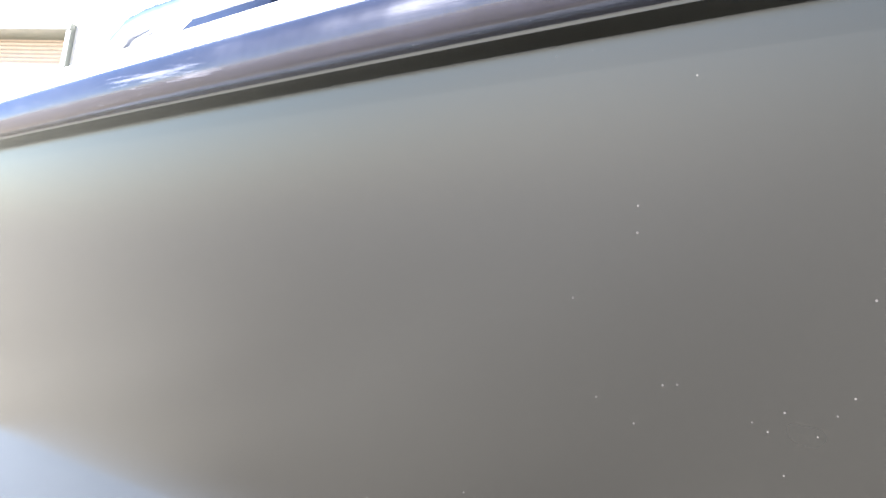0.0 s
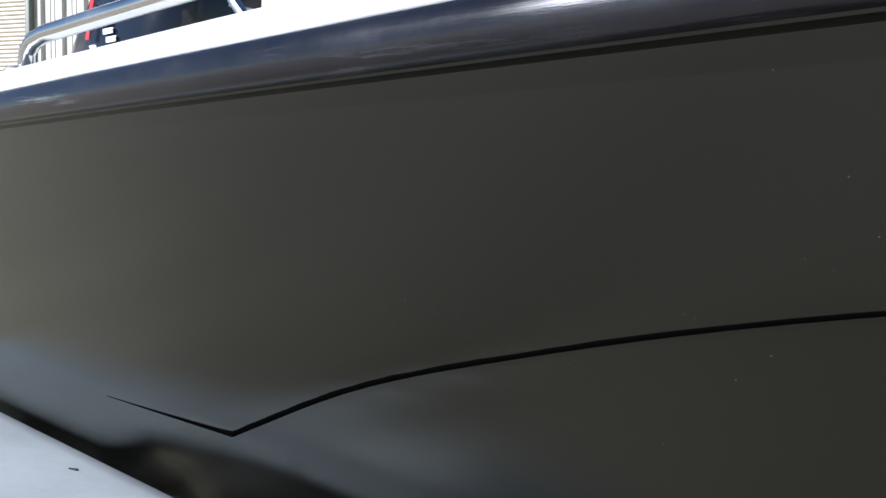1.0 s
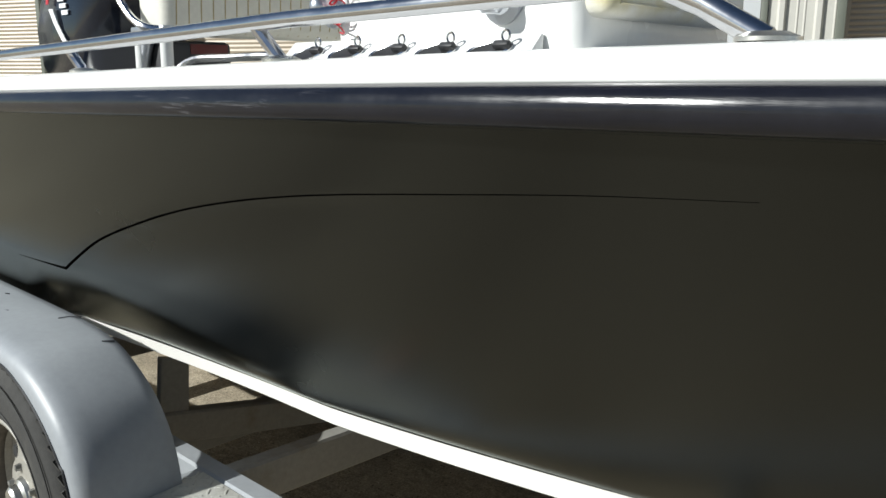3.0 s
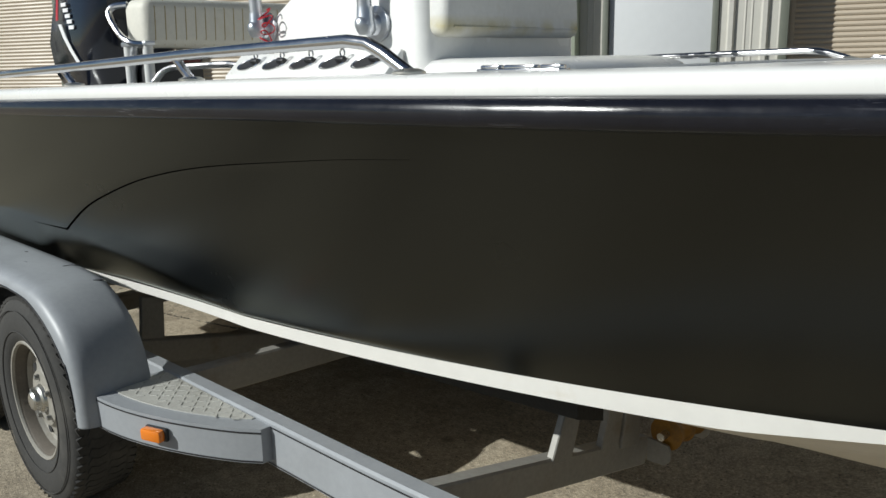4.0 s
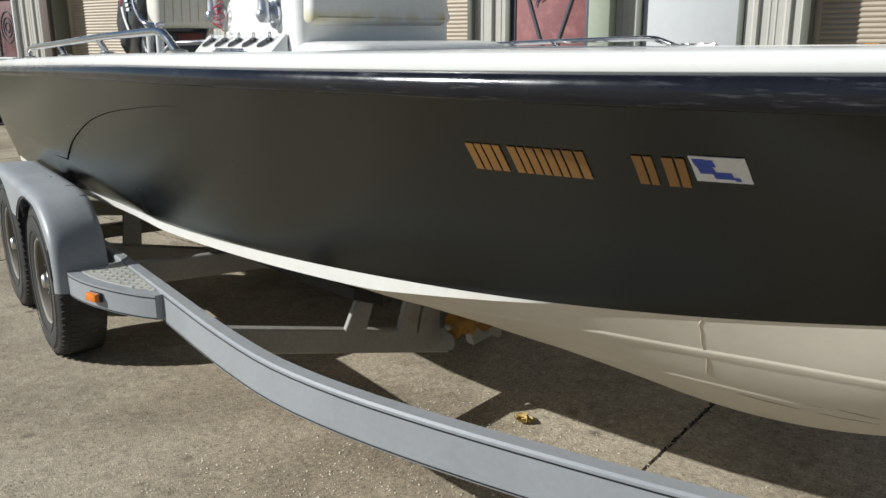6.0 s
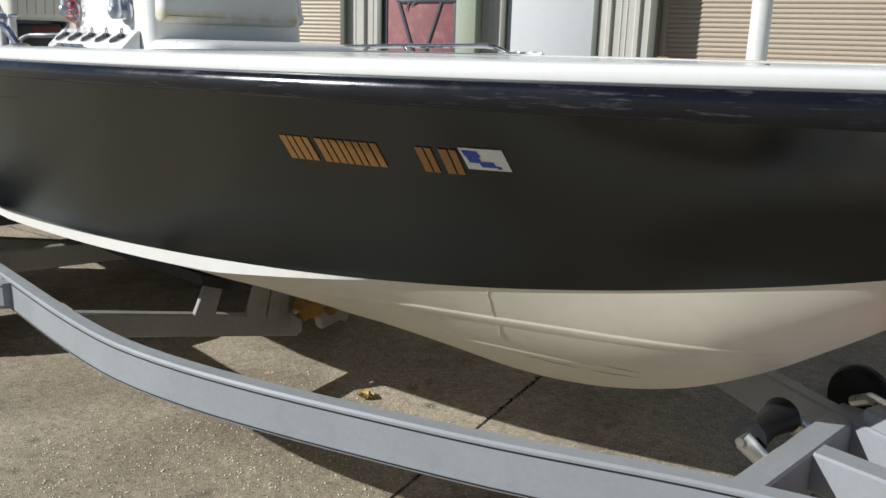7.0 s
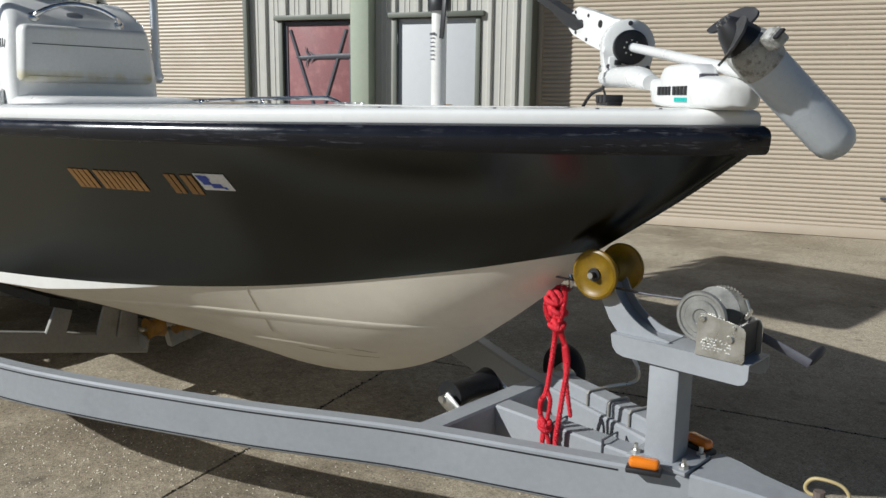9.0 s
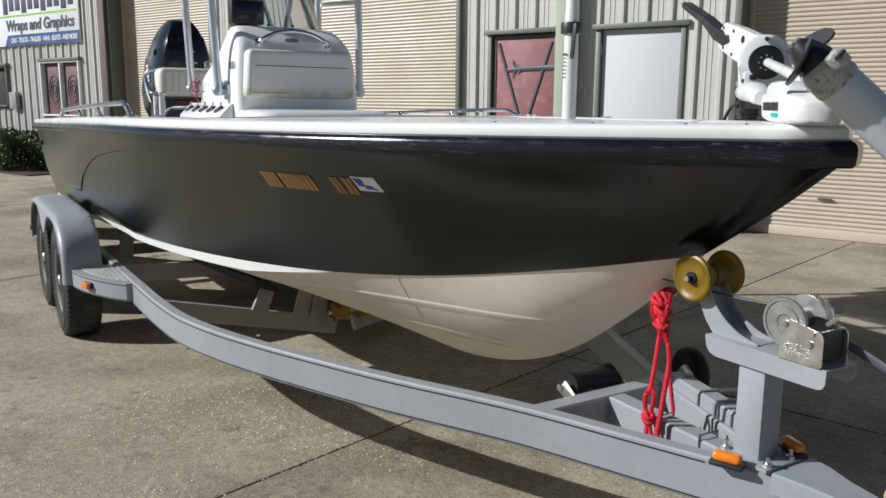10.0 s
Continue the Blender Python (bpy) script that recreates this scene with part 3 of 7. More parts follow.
def make_wall():
    w = thing("wall_front", "ivory ribbed steel shop wall with sage green trim", "wall", WALL_AT, WALL_TURN, kind="structure")
    full = [(-24, -17.4), (-15.93, -14.49), (-12.97, -12.09), (-8.80, -7.11), (-3.70, -3.29), (-1.985, -1.765), (-0.685, -0.16), (7.2, 13.0)]
    over = [(-17.4, -15.93, 0, 1.2), (-17.4, -15.93, 2.12, WALL_H), (-14.49, -12.97, 0, 1.04), (-14.49, -12.97, 2.17, WALL_H), (-3.29, -2.225, 2.30, WALL_H),
            (-1.765, -0.685, 2.30, WALL_H), (-11.86, -8.80, HEAD, WALL_H), (-7.11, -3.70, HEAD, WALL_H), (-0.16, 7.2, HEAD, WALL_H)]
    for u0, u1 in full:
        bm = bmesh.new()
        ribbed(bm, u0, u1, 0, WALL_H)
        part("cladding_panel", bm, M_WALL, w)
    for u0, u1, z0, z1 in over:
        bm = bmesh.new()
        ribbed(bm, u0, u1, z0, z1)
        part("cladding_panel", bm, M_WALL, w)
    # structure behind the cladding, in one piece with the openings left out
    bm = bmesh.new()
    for u0, u1, z0, z1 in [(a, b, 0, WALL_H) for a, b in full] + over + [(-12.09, -11.86, 0, WALL_H), (-2.225, -1.985, 0, WALL_H)]:
        box(bm, ((u0 + u1) / 2, 0.165, (z0 + z1) / 2), (u1 - u0 + 0.001, 0.27, z1 - z0))
    part("girts", bm, M_INSIDE, w)
    # columns and downspout
    for name, u0, u1, p, mat, lab in (("downspout", -12.085, -11.87, 0.15, M_BROWN, "brown downspout"), ("column", -2.222, -1.988, 0.20, M_GREENL, "pale sage steel column"), ("column", -7.42, -7.14, 0.16, M_GREENL, "pale sage steel column")):
        bm = bmesh.new()
        box(bm, ((u0 + u1) / 2, -p / 2 + 0.03, WALL_H / 2), (u1 - u0, p + 0.02, WALL_H), 0.008)
        part(name, bm, mat, w, lab)
    # trim round the openings
    bm_list = [(-11.86, -11.80, 0, HEAD), (-8.86, -8.80, 0, HEAD), (-7.11, -7.05, 0, HEAD), (-3.76, -3.70, 0, HEAD), (-0.16, -0.09, 0, HEAD), (7.13, 7.2, 0, HEAD)]
    for u0, u1, z0, z1 in bm_list:
        bm = bmesh.new()
        box(bm, ((u0 + u1) / 2, 0.13, (z0 + z1) / 2), (u1 - u0, 0.40, z1 - z0), 0.004)
        part("jamb_trim", bm, M_GREEN, w, "sage green jamb trim")
    for u0, u1 in ((-11.86, -8.80), (-7.11, -3.70), (-0.16, 7.2)):
        bm = bmesh.new()
        box(bm, ((u0 + u1) / 2, 0.13, HEAD + 0.03), (u1 - u0, 0.42, 0.08), 0.004)
        part("head_trim", bm, M_GREEN, w, "sage green head trim")
    bm = bmesh.new()
    box(bm, (-5.5, 4.0, WALL_H + 0.06), (37.2, 8.4, 0.12), 0.01)
    tagged(part("roof", bm, M_GREEN, None), "low sage green metal roof edge", "roof", kind="structure").matrix_world = Matrix.Translation(WALL_AT) @ rot(0, 0, WALL_TURN)
    bm = bmesh.new()
    for c, s in (((-5.5, 8.1, WALL_H / 2), (37, 0.2, WALL_H)), ((-24, 4.1, WALL_H / 2), (0.2, 7.8, WALL_H)), ((13, 4.1, WALL_H / 2), (0.2, 7.8, WALL_H))):
        box(bm, c, s)
    tagged(part("wall_back", bm, M_WALL, None), "plain ivory side and rear walls", "wall", kind="structure").matrix_world = Matrix.Translation(WALL_AT) @ rot(0, 0, WALL_TURN)


def roll_door(name, u0, u1, z1, label):
    """Roll-up door of curved interlocking slats with a bottom bar, set back in its opening."""
    d = thing(name, label, "garage door", WALL_AT, WALL_TURN, kind="structure")
    pitch, y0 = 0.0475, 0.26
    rows = []
    n = int((z1 - 0.11) / pitch)
    prof = []
    for k in range(n + 1):
        z = 0.10 + k * pitch
        for f, dy in ((0.0, 0.0), (0.14, -0.009), (0.45, -0.015), (0.78, -0.009), (0.90, -0.001)):
            prof.append((z + f * pitch, y0 + dy))
    bm = bmesh.new()
    front = [[Vector((u0, y, z)), Vector((u1, y, z))] for z, y in prof]
    back = [[Vector((u0, y0 + 0.02, z)), Vector((u1, y0 + 0.02, z))] for z, y in (prof[-1], prof[0])]
    sheet(bm, front + back + [front[0]])
    part("curtain", bm, M_SLAT, d, "tan interlocking steel slats", smooth=0.35)
    bm = bmesh.new()
    box(bm, ((u0 + u1) / 2, y0, 0.055), (u1 - u0, 0.05, 0.10), 0.006)
    part("bottom_bar", bm, M_SLAT, d)
    for u in (u0 + 0.025, u1 - 0.025):
        bm = bmesh.new()
        box(bm, (u, y0 - 0.02, z1 / 2), (0.05, 0.09, z1), 0.004)
        part("guide_rail", bm, M_SLAT, d)
    bm = bmesh.new()
    box(bm, ((u0 + u1) / 2, y0 + 0.25, z1 / 2), (u1 - u0, 0.1, z1))
    part("backing", bm, M_INSIDE, d)
    for k in range(3):
        bm = bmesh.new()
        box(bm, (u0 + 0.9 + k * (u1 - u0 - 1.8) / 2, y0 - 0.033, 0.42), (0.14, 0.02, 0.022), 0.004)
        part("lift_handle", bm, M_IRON, d, "small rusted lift handle")


def hinge_door(name, u0, u1, z1, leaf_mat, label, ornate=False):
    d = thing(name, label, "door", WALL_AT, WALL_TURN, kind="structure")
    f = 0.055
    for c, s, nm in (((u0 + f / 2, 0.03, z1 / 2), (f, 0.11, z1), "frame_post"), ((u1 - f / 2, 0.03, z1 / 2), (f, 0.11, z1), "frame_post"),
                     (((u0 + u1) / 2, -0.005, z1 + 0.032), (u1 - u0 + 0.09, 0.11, 0.058), "frame_head")):
        bm = bmesh.new()
        box(bm, c, s, 0.006)
        part(nm, bm, M_GREEN, d, "sage green door frame")
    a, b, top = u0 + f, u1 - f, z1 - 0.005
    bm = bmesh.new()
    box(bm, ((a + b) / 2, 0.045, top / 2 + 0.006), (b - a - 0.008, 0.045, top - 0.012), 0.004)
    leaf = part("leaf", bm, leaf_mat, d)
    bm = bmesh.new()
    box(bm, ((a + b) / 2, 0.06, 0.012), (b - a, 0.16, 0.024), 0.004)
    part("threshold", bm, M_ZINC, d)
    y = 0.018
    if ornate:
        # strap-iron border, two slanting braces, one leafed hinge
        for c, s in ((((a + b) / 2, y, top - 0.03), (b - a - 0.02, 0.012, 0.05)), ((a + 0.03, y, top / 2), (0.05, 0.012, top - 0.03)), ((b - 0.03, y, top / 2), (0.05, 0.012, top - 0.03))):
            bm = bmesh.new()
            box(bm, c, s, 0.003)
            part("strap", bm, M_IRON, leaf, "dark iron strap")
        w, mid = b - a, (a + b) / 2
        for s in (-1, 1):
            bm = bmesh.new()
            p0, p1 = Vector((mid + s * (w / 2 - 0.09), y - 0.004, top - 0.10)), Vector((mid + s * 0.035, y - 0.004, 1.12))
            sweep(bm, [p0, p1], 0.021, 6, flat=0.4, up=(0, 1, 0))
            part("brace", bm, M_IRON, leaf)
        bm = bmesh.new()
        zz = top - 0.42
        sweep(bm, [(b - 0.02, y - 0.008, zz + 0.012), (mid + 0.05, y - 0.008, zz + 0.004), (mid - 0.22, y - 0.008, zz - 0.01), (mid - 0.31, y - 0.008, zz - 0.004)], [0.034, 0.028, 0.024, 0.004], 6, flat=0.35, up=(0, 1, 0))
        for s in (-1, 1):
            sweep(bm, smooth_path([(mid - 0.10, y - 0.009, zz), (mid - 0.15, y - 0.009, zz + s * 0.05), (mid - 0.17, y - 0.009, zz + s * 0.12)], 4), [0.018 - 0.0017 * i for i in range(9)], 6, flat=0.35, up=(0, 1, 0))
            sweep(bm, smooth_path([(mid + 0.0, y - 0.009, zz), (mid - 0.07, y - 0.009, zz + s * 0.03), (mid - 0.12, y - 0.009, zz + s * 0.065)], 4), [0.016 - 0.0015 * i for i in range(9)], 6, flat=0.35, up=(0, 1, 0))
        part("hinge_strap", bm, M_IRON, leaf, "wrought iron leaf-shaped hinge")
        for s in (-1, 1):
            bm = bmesh.new()
            lathe(bm, [(0.0, 0), (0.03, 0.0), (0.035, 0.02), (0.0, 0.03)], 12, (mid + s * 0.06, y, 1.02), m=rot(90))
            part("knob", bm, M_IRON, leaf)
    else:
        for z in (0.35, 1.15, top - 0.22):
            bm = bmesh.new()
            rod(bm, (a - 0.006, y - 0.012, z - 0.055), (a - 0.006, y - 0.012, z + 0.055), 0.010, 8)
            part("hinge", bm, M_ZINC, leaf)
        bm = bmesh.new()
        lathe(bm, [(0.0, 0), (0.032, 0.0), (0.032, 0.012), (0.012, 0.016), (0.012, 0.04), (0.028, 0.05), (0.030, 0.07), (0.0, 0.08)], 16, (b - 0.075, y, 0.98), m=rot(90))
        part("door_knob", bm, M_ZINC, leaf)


def shop_window(name, u0, u1, z0, z1, frame_mat, pane_mat, label, ornate):
    w = thing(name, label, "window", WALL_AT, WALL_TURN, kind="structure")
    f = 0.034
    for c, s, nm in (((u0 + f / 2, 0.0, (z0 + z1) / 2), (f, 0.14, z1 - z0), "window_frame"), ((u1 - f / 2, 0.0, (z0 + z1) / 2), (f, 0.14, z1 - z0), "window_frame"),
                     (((u0 + u1) / 2, 0.0, z1 - f / 2), (u1 - u0 - 2 * f, 0.13, f), "window_frame"), (((u0 + u1) / 2, -0.01, z0 + f / 2), (u1 - u0 - 2 * f, 0.17, f), "window_sill"),
                     (((u0 + u1) / 2, 0.005, (z0 + z1) / 2), (0.042, 0.12, z1 - z0 - 2 * f), "mullion")):
        bm = bmesh.new()
        box(bm, c, s, 0.005)
        part(nm, bm, frame_mat, w)
    bm = bmesh.new()
    box(bm, ((u0 + u1) / 2, -0.03, z1 + 0.03), (u1 - u0 + 0.1, 0.12, 0.06), 0.004)
    part("head_flashing", bm, M_GREEN, w, "sage green flashing")
    for s in (-1, 1):
        c = (u0 + u1) / 2 + s * ((u1 - u0) / 4 - 0.01)
        bm = bmesh.new()
        box(bm, (c, 0.04, (z0 + z1) / 2), ((u1 - u0) / 2 - 0.1, 0.03, z1 - z0 - 2 * f), 0.003)
        pane = part("pane", bm, pane_mat, w)
        if ornate:
            zc = (z0 + z1) / 2
            for r, k in ((0.20, 1.35), (0.13, 1.3), (0.07, 1.2)):
                bm = bmesh.new()
                sweep(bm, [(c + r * math.cos(a), 0.022, zc + r * k * math.sin(a)) for a in (i * 2 * math.pi / 24 for i in range(24))], 0.013, 6, closed=True)
                part("scroll_ring", bm, M_IRON, pane, "dark scrolled iron ring")


def shop_sign():
    s = thing("shop_sign", "white vinyl shop sign with navy lettering and blue footer", "sign", WALL_AT, WALL_TURN)
    y = -0.05
    u0, u1, z0, z1 = -16.6, -12.84, 2.51, 3.75
    bm = bmesh.new()
    box(bm, ((u0 + u1) / 2, y, (z0 + z1) / 2), (u1 - u0, 0.03, z1 - z0), 0.004)
    part("panel", bm, M_SIGN, s)
    bm = bmesh.new()
    extrude(bm, [(-15.85, 2.515), (-12.845, 2.515), (-12.845, 2.735), (-15.70, 2.735)], 0.004, Matrix.Translation((0, y - 0.0155, 0)) @ rot(90))
    part("footer", bm, M_SIGNBLUE, s, "dark blue footer band")
    bm = bmesh.new()
    box(bm, (-14.45, y - 0.017, 3.125), (3.1, 0.004, 0.035))
    part("rule", bm, M_SIGNGREEN, s, "lime green rule")
    for k in range(11):
        bm = bmesh.new()
        box(bm, (-15.72 + k * 0.262, y - 0.018, 3.40), (0.2, 0.005, 0.34 if k % 3 else 0.46), 0.002)
        part("wordmark_bar", bm, M_SIGNTEXT, s)

    def words(text, u, z, size, mat, name):
        cu = bpy.data.curves.new(name, "FONT")
        cu.body, cu.size, cu.extrude, cu.align_x, cu.offset, cu.shear = text, size, 0.003, "LEFT", size * 0.028, 0.12
        tmp = bpy.data.objects.new(name, cu)
        scene.collection.objects.link(tmp)
        me = bpy.data.meshes.new_from_object(tmp.evaluated_get(bpy.context.evaluated_depsgraph_get()))
        bpy.data.objects.remove(tmp)
        me.materials.append(mat)
        ob = new(name, me)
        ob.parent = s
        ob.matrix_basis = Matrix.Translation((u, y - 0.022, z)) @ rot(90)
        return ob, max(v.co.x for v in me.vertices)
    for text, u, z, size, width, mat, name in (("Wraps and Graphics", -15.74, 2.825, 0.31, 2.74, M_SIGNTEXT, "word"),
                                               ("CARS - TRUCKS - TRAILERS - VANS - BOATS - AND MORE", -15.58, 2.575, 0.14, 2.66, M_SIGN, "small_word")):
        probe, wide = words(text, u, z, size, mat, name)
        bpy.data.objects.remove(probe)
        k = width / wide
        done = ""
        for w in text.split(" "):
            at = 0.0
            if done:
                p1, w1 = words(done + "i", u, z, size, mat, name)
                p2, w2 = words("i", u, z, size, mat, name)
                at = w1 - w2
                bpy.data.objects.remove(p1)
                bpy.data.objects.remove(p2)
            ob, _ = words(w, u + at * k, z, size, mat, name)
            ob.scale = (k, 1, 1)
            done += w + " "



def leafy(name, at, rz, size, label, count, seed):
    """A clipped shrub: woody stems and many small leaves with an uneven outline."""
    rng = random.Random(seed)
    h = thing(name, label, "hedge", at, rz)
    sx, sy, sz = size
    bm = bmesh.new()
    for k in range(14):
        x = rng.uniform(-sx / 2 + 0.1, sx / 2 - 0.1)
        sweep(bm, [(x, rng.uniform(-0.1, 0.1), 0), (x + rng.uniform(-0.15, 0.15), rng.uniform(-sy / 3, sy / 3), sz * 0.45), (x + rng.uniform(-0.25, 0.25), rng.uniform(-sy / 2, sy / 2) * 0.8, sz * 0.85)], [0.02, 0.014, 0.005], 5)
    part("stems", bm, M_TWIG, h)
    vs, fs = [], []
    for k in range(count):
        for _ in range(20):
            p = Vector((rng.uniform(-0.5, 0.5), rng.uniform(-0.5, 0.5), rng.uniform(0, 1)))
            lump = 0.86 + 0.22 * noise.noise(Vector((p.x * sx * 2.2, p.y * 3, p.z * 2.5 + seed)))
            if abs(p.y) < 0.5 * lump and p.z < lump and (abs(p.y) > 0.24 or p.z > 0.6):
                break
        q = Vector((p.x * sx, p.y * sy, p.z * sz + 0.02))
        e = Euler((rng.uniform(-1.1, 1.1), rng.uniform(-1.1, 1.1), rng.uniform(0, 6.28))).to_matrix()
        l, w = rng.uniform(0.025, 0.05), rng.uniform(0.012, 0.022)
        i = len(vs)
        vs += [q + e @ Vector(c) for c in ((-l, 0, 0), (0, -w, 0.004), (l, 0, 0), (0, w, 0.004))]
        fs.append((i, i + 1, i + 2, i + 3))
    me = bpy.data.meshes.new("foliage")
    me.from_pydata(vs, [], fs)
    me.materials.append(M_LEAF)
    ob = tagged(new("foliage", me), kind="stuff")
    ob.parent = h


def on_wall(u, v, z=0.0):
    return Matrix.Translation(WALL_AT) @ rot(0, 0, WALL_TURN) @ Vector((u, v, z))


make_wall()
roll_door("door_1", -11.80, -8.86, HEAD - 0.01, "tan roll-up steel shop door, closed")
roll_door("door_5", -7.05, -3.76, HEAD - 0.01, "tan roll-up steel shop door, closed, behind the console")
roll_door("door_2", -0.09, 7.13, HEAD - 0.01, "wide tan roll-up steel shop door, closed, rusty handles")
hinge_door("door_3", -3.285, -2.23, 2.235, M_REDDOOR, "dusty red door with dark strap-iron braces", True)
hinge_door("door_4", -1.76, -0.69, 2.235, M_WDOOR, "plain pale grey steel door in sage green frame")
shop_window("window_1", -14.48, -12.98, 1.05, 2.16, M_SIGN, M_WINRED, "white framed double window with red scrollwork panels", True)
shop_window("window_2", -17.38, -15.94, 1.22, 2.10, M_GREEN, M_INSIDE, "sage green framed dark window", False)
shop_sign()
bm = bmesh.new()
box(bm, (0.4, 0.08, 0.005), (9.4, 1.40, 0.05), 0.02)
bed = lone("planting_bed", bm, M_SOIL, "narrow mulched planting bed along the wall", "planting bed", kind="structure")
bed.matrix_world = Matrix.Translation(on_wall(-17.4, -0.95)) @ rot(0, 0, WALL_TURN)
for k in range(4):
    leafy("hedge", on_wall(-14.0 - k * 1.45, -1.1, 0.05), WALL_TURN, (1.5, 1.05, 0.78), "low clipped dark green hedge against the wall", 6500, 11 + k)
leafy("hedge", on_wall(-13.25, -0.62, 0.05), WALL_TURN, (1.1, 0.85, 0.62), "low clipped dark green hedge against the wall", 4200, 31)
leafy("hedge", on_wall(-12.60, -0.55, 0.05), WALL_TURN, (0.7, 0.6, 0.26), "low sprawling green plants at the hedge end", 1500, 32)
bm = bmesh.new()
box(bm, (0, 0, 0), (0.30, 0.10, 0.36), 0.01)
meter = lone("meter_box", bm, M_TRAILER, "small grey electrical box fixed to the wall", "electrical box")
meter.matrix_world = Matrix.Translation(on_wall(-15.62, -0.08, 1.36)) @ rot(0, 0, WALL_TURN)


# ---- boat: hull lines ----
RUB_W = table([(-3.90, 1.135), (-3.2, 1.15), (-2.5, 1.168), (-1.5, 1.185), (-0.5, 1.172), (0, 1.15), (0.5, 1.095), (1.0, 0.985), (1.5, 0.82), (2.0, 0.59), (2.35, 0.375), (2.6, 0.19), (2.70, 0.105), (2.752, 0.0)])
RUB_Z = table([(-3.90, 1.166), (-3.3, 1.182), (-1.5, 1.225), (-0.4, 1.249), (0.3, 1.258), (0.8, 1.263), (1.5, 1.270), (2.0, 1.277), (2.74, 1.286)])
CH_W = table([(-3.46, 1.02), (-3.0, 1.02), (-2.5, 1.01), (-2.0, 1.005), (-1.5, 0.985), (-1.0, 0.946), (-0.5, 0.892), (0, 0.815), (0.5, 0.705), (1.0, 0.573), (1.5, 0.410), (2.0, 0.225), (2.22, 0.10), (2.33, 0.0)])
CH_Z = table([(-3.46, 0.645), (-3.2, 0.638), (-2.8, 0.632), (-2.2, 0.632), (-1.7, 0.642), (-1.4, 0.654), (-1.0, 0.664), (-0.5, 0.674), (0, 0.690), (0.5, 0.712), (1.0, 0.747), (1.5, 0.805), (2.0, 0.898), (2.33, 0.975)])
KEEL_Z = table([(-3.32, 0.36), (0.3, 0.352), (0.8, 0.352), (1.05, 0.360), (1.27, 0.385), (1.49, 0.435), (1.68, 0.503), (1.86, 0.600), (2.01, 0.705), (2.19, 0.845), (2.33, 0.972)])
FLARE = table([(-3.4, 0.5), (-1.6, 0.5), (-0.6, 0.75), (0, 0.95), (1.0, 1.3), (1.6, 1.55), (2.4, 1.4)])
CREASE_Z = table([(-3.4, 0.785), (-2.73, 0.798), (-2.11, 0.815), (-1.61, 0.832)])
ARC_Z = table([(-1.61, 0.832), (-1.385, 0.932), (-1.196, 0.993), (-0.998, 1.046), (-0.83, 1.08), (-0.685, 1.103), (-0.557, 1.119), (-0.336, 1.141), (-0.15, 1.158), (0.05, 1.17)])
STRAKE_1 = table([(-3.4, 0.50), (-0.5, 0.55), (0.4, 0.615), (1.0, 0.668), (1.4, 0.690), (1.8, 0.703), (2.0, 0.712), (2.2, 0.73)])
STRAKE_2 = table([(-3.4, 0.42), (0.0, 0.44), (0.7, 0.50), (1.2, 0.552), (1.8, 0.546)])
POCKET_Z = table([(-2.1, 0.60), (-1.98, 0.72), (-1.88, 0.808), (-1.75, 0.822), (-1.61, 0.826), (-1.4, 0.808), (-1.2, 0.782), (-1.0, 0.742), (-0.82, 0.682), (-0.7, 0.62)])
STEP = table([(-3.9, 0.0), (-2.05, 0.0), (-1.85, 0.0), (-1.64, 0.8), (-1.4, 1.0), (-0.7, 0.6), (0.0, 0.0), (3, 0.0)])


def station(s):
    return 1 - (1 - s) ** 1.5


def lip(s):
    x = -3.84 + (2.73 + 3.84) * station(s)
    xr = -3.90 + (2.752 + 3.90) * station(s)
    return Vector((x, -max(RUB_W(xr) - 0.035, 0.0), RUB_Z(xr) - 0.0205))


def chine(s):
    x = -3.45 + (2.33 + 3.45) * station(s)
    return Vector((x, -max(CH_W(x), 0.0), CH_Z(x)))


def drawn_in(x, z):
    """The hollow beside the fender, by its depth under the pocket's upper line."""
    d = max(POCKET_Z(x) - z, 0) if -2.1 < x < -0.7 else 0
    return 0.30 * d * d / (d + 0.03)


def topside(s, v):
    """A point of the near topside, from the chine (v = 0) to the rub rail (v = 1)."""
    a, b = chine(s), lip(s)
    p = a.lerp(b, v)
    def half(u):
        return abs(a.y) + (abs(b.y) - abs(a.y)) * u ** FLARE(p.x)

    w = half(v)
    vc = min(max((0.845 - a.z) / (b.z - a.z), 0.02), 1)
    if v < vc and p.x < 0.2:
        # flat run from the chine to the crease
        flat = abs(a.y) + (half(vc) - abs(a.y)) * v / vc
        k = max(0.0, min(1.0, (-0.75 - p.x) / 0.9))
        w += (flat - w) * k * k * (3 - 2 * k) * 0.8
    zc = CREASE_Z(p.x) if p.x < -1.61 else ARC_Z(p.x)
    under = min(max((zc - p.z) / 0.012, 0), 1) if p.x < 0.05 else 0
    w -= 0.005 * STEP(p.x) * under * under * (3 - 2 * under)
    if p.x > 1.9:
        p.x += 0.016 * math.sin(math.pi * v) * (p.x - 1.9) / 0.8
    # drawn in beside the fender, under a line that falls from the crease to the chine
    w -= drawn_in(p.x, p.z)
    # the bow is hollow below the sheer
    r = min(1, max(0, (p.x - 1.45) / 0.70))
    w *= 1 - 0.29 * r * r * (3 - 2 * r) * math.sin(math.pi * v ** 0.95)
    return Vector((p.x, -w, p.z))


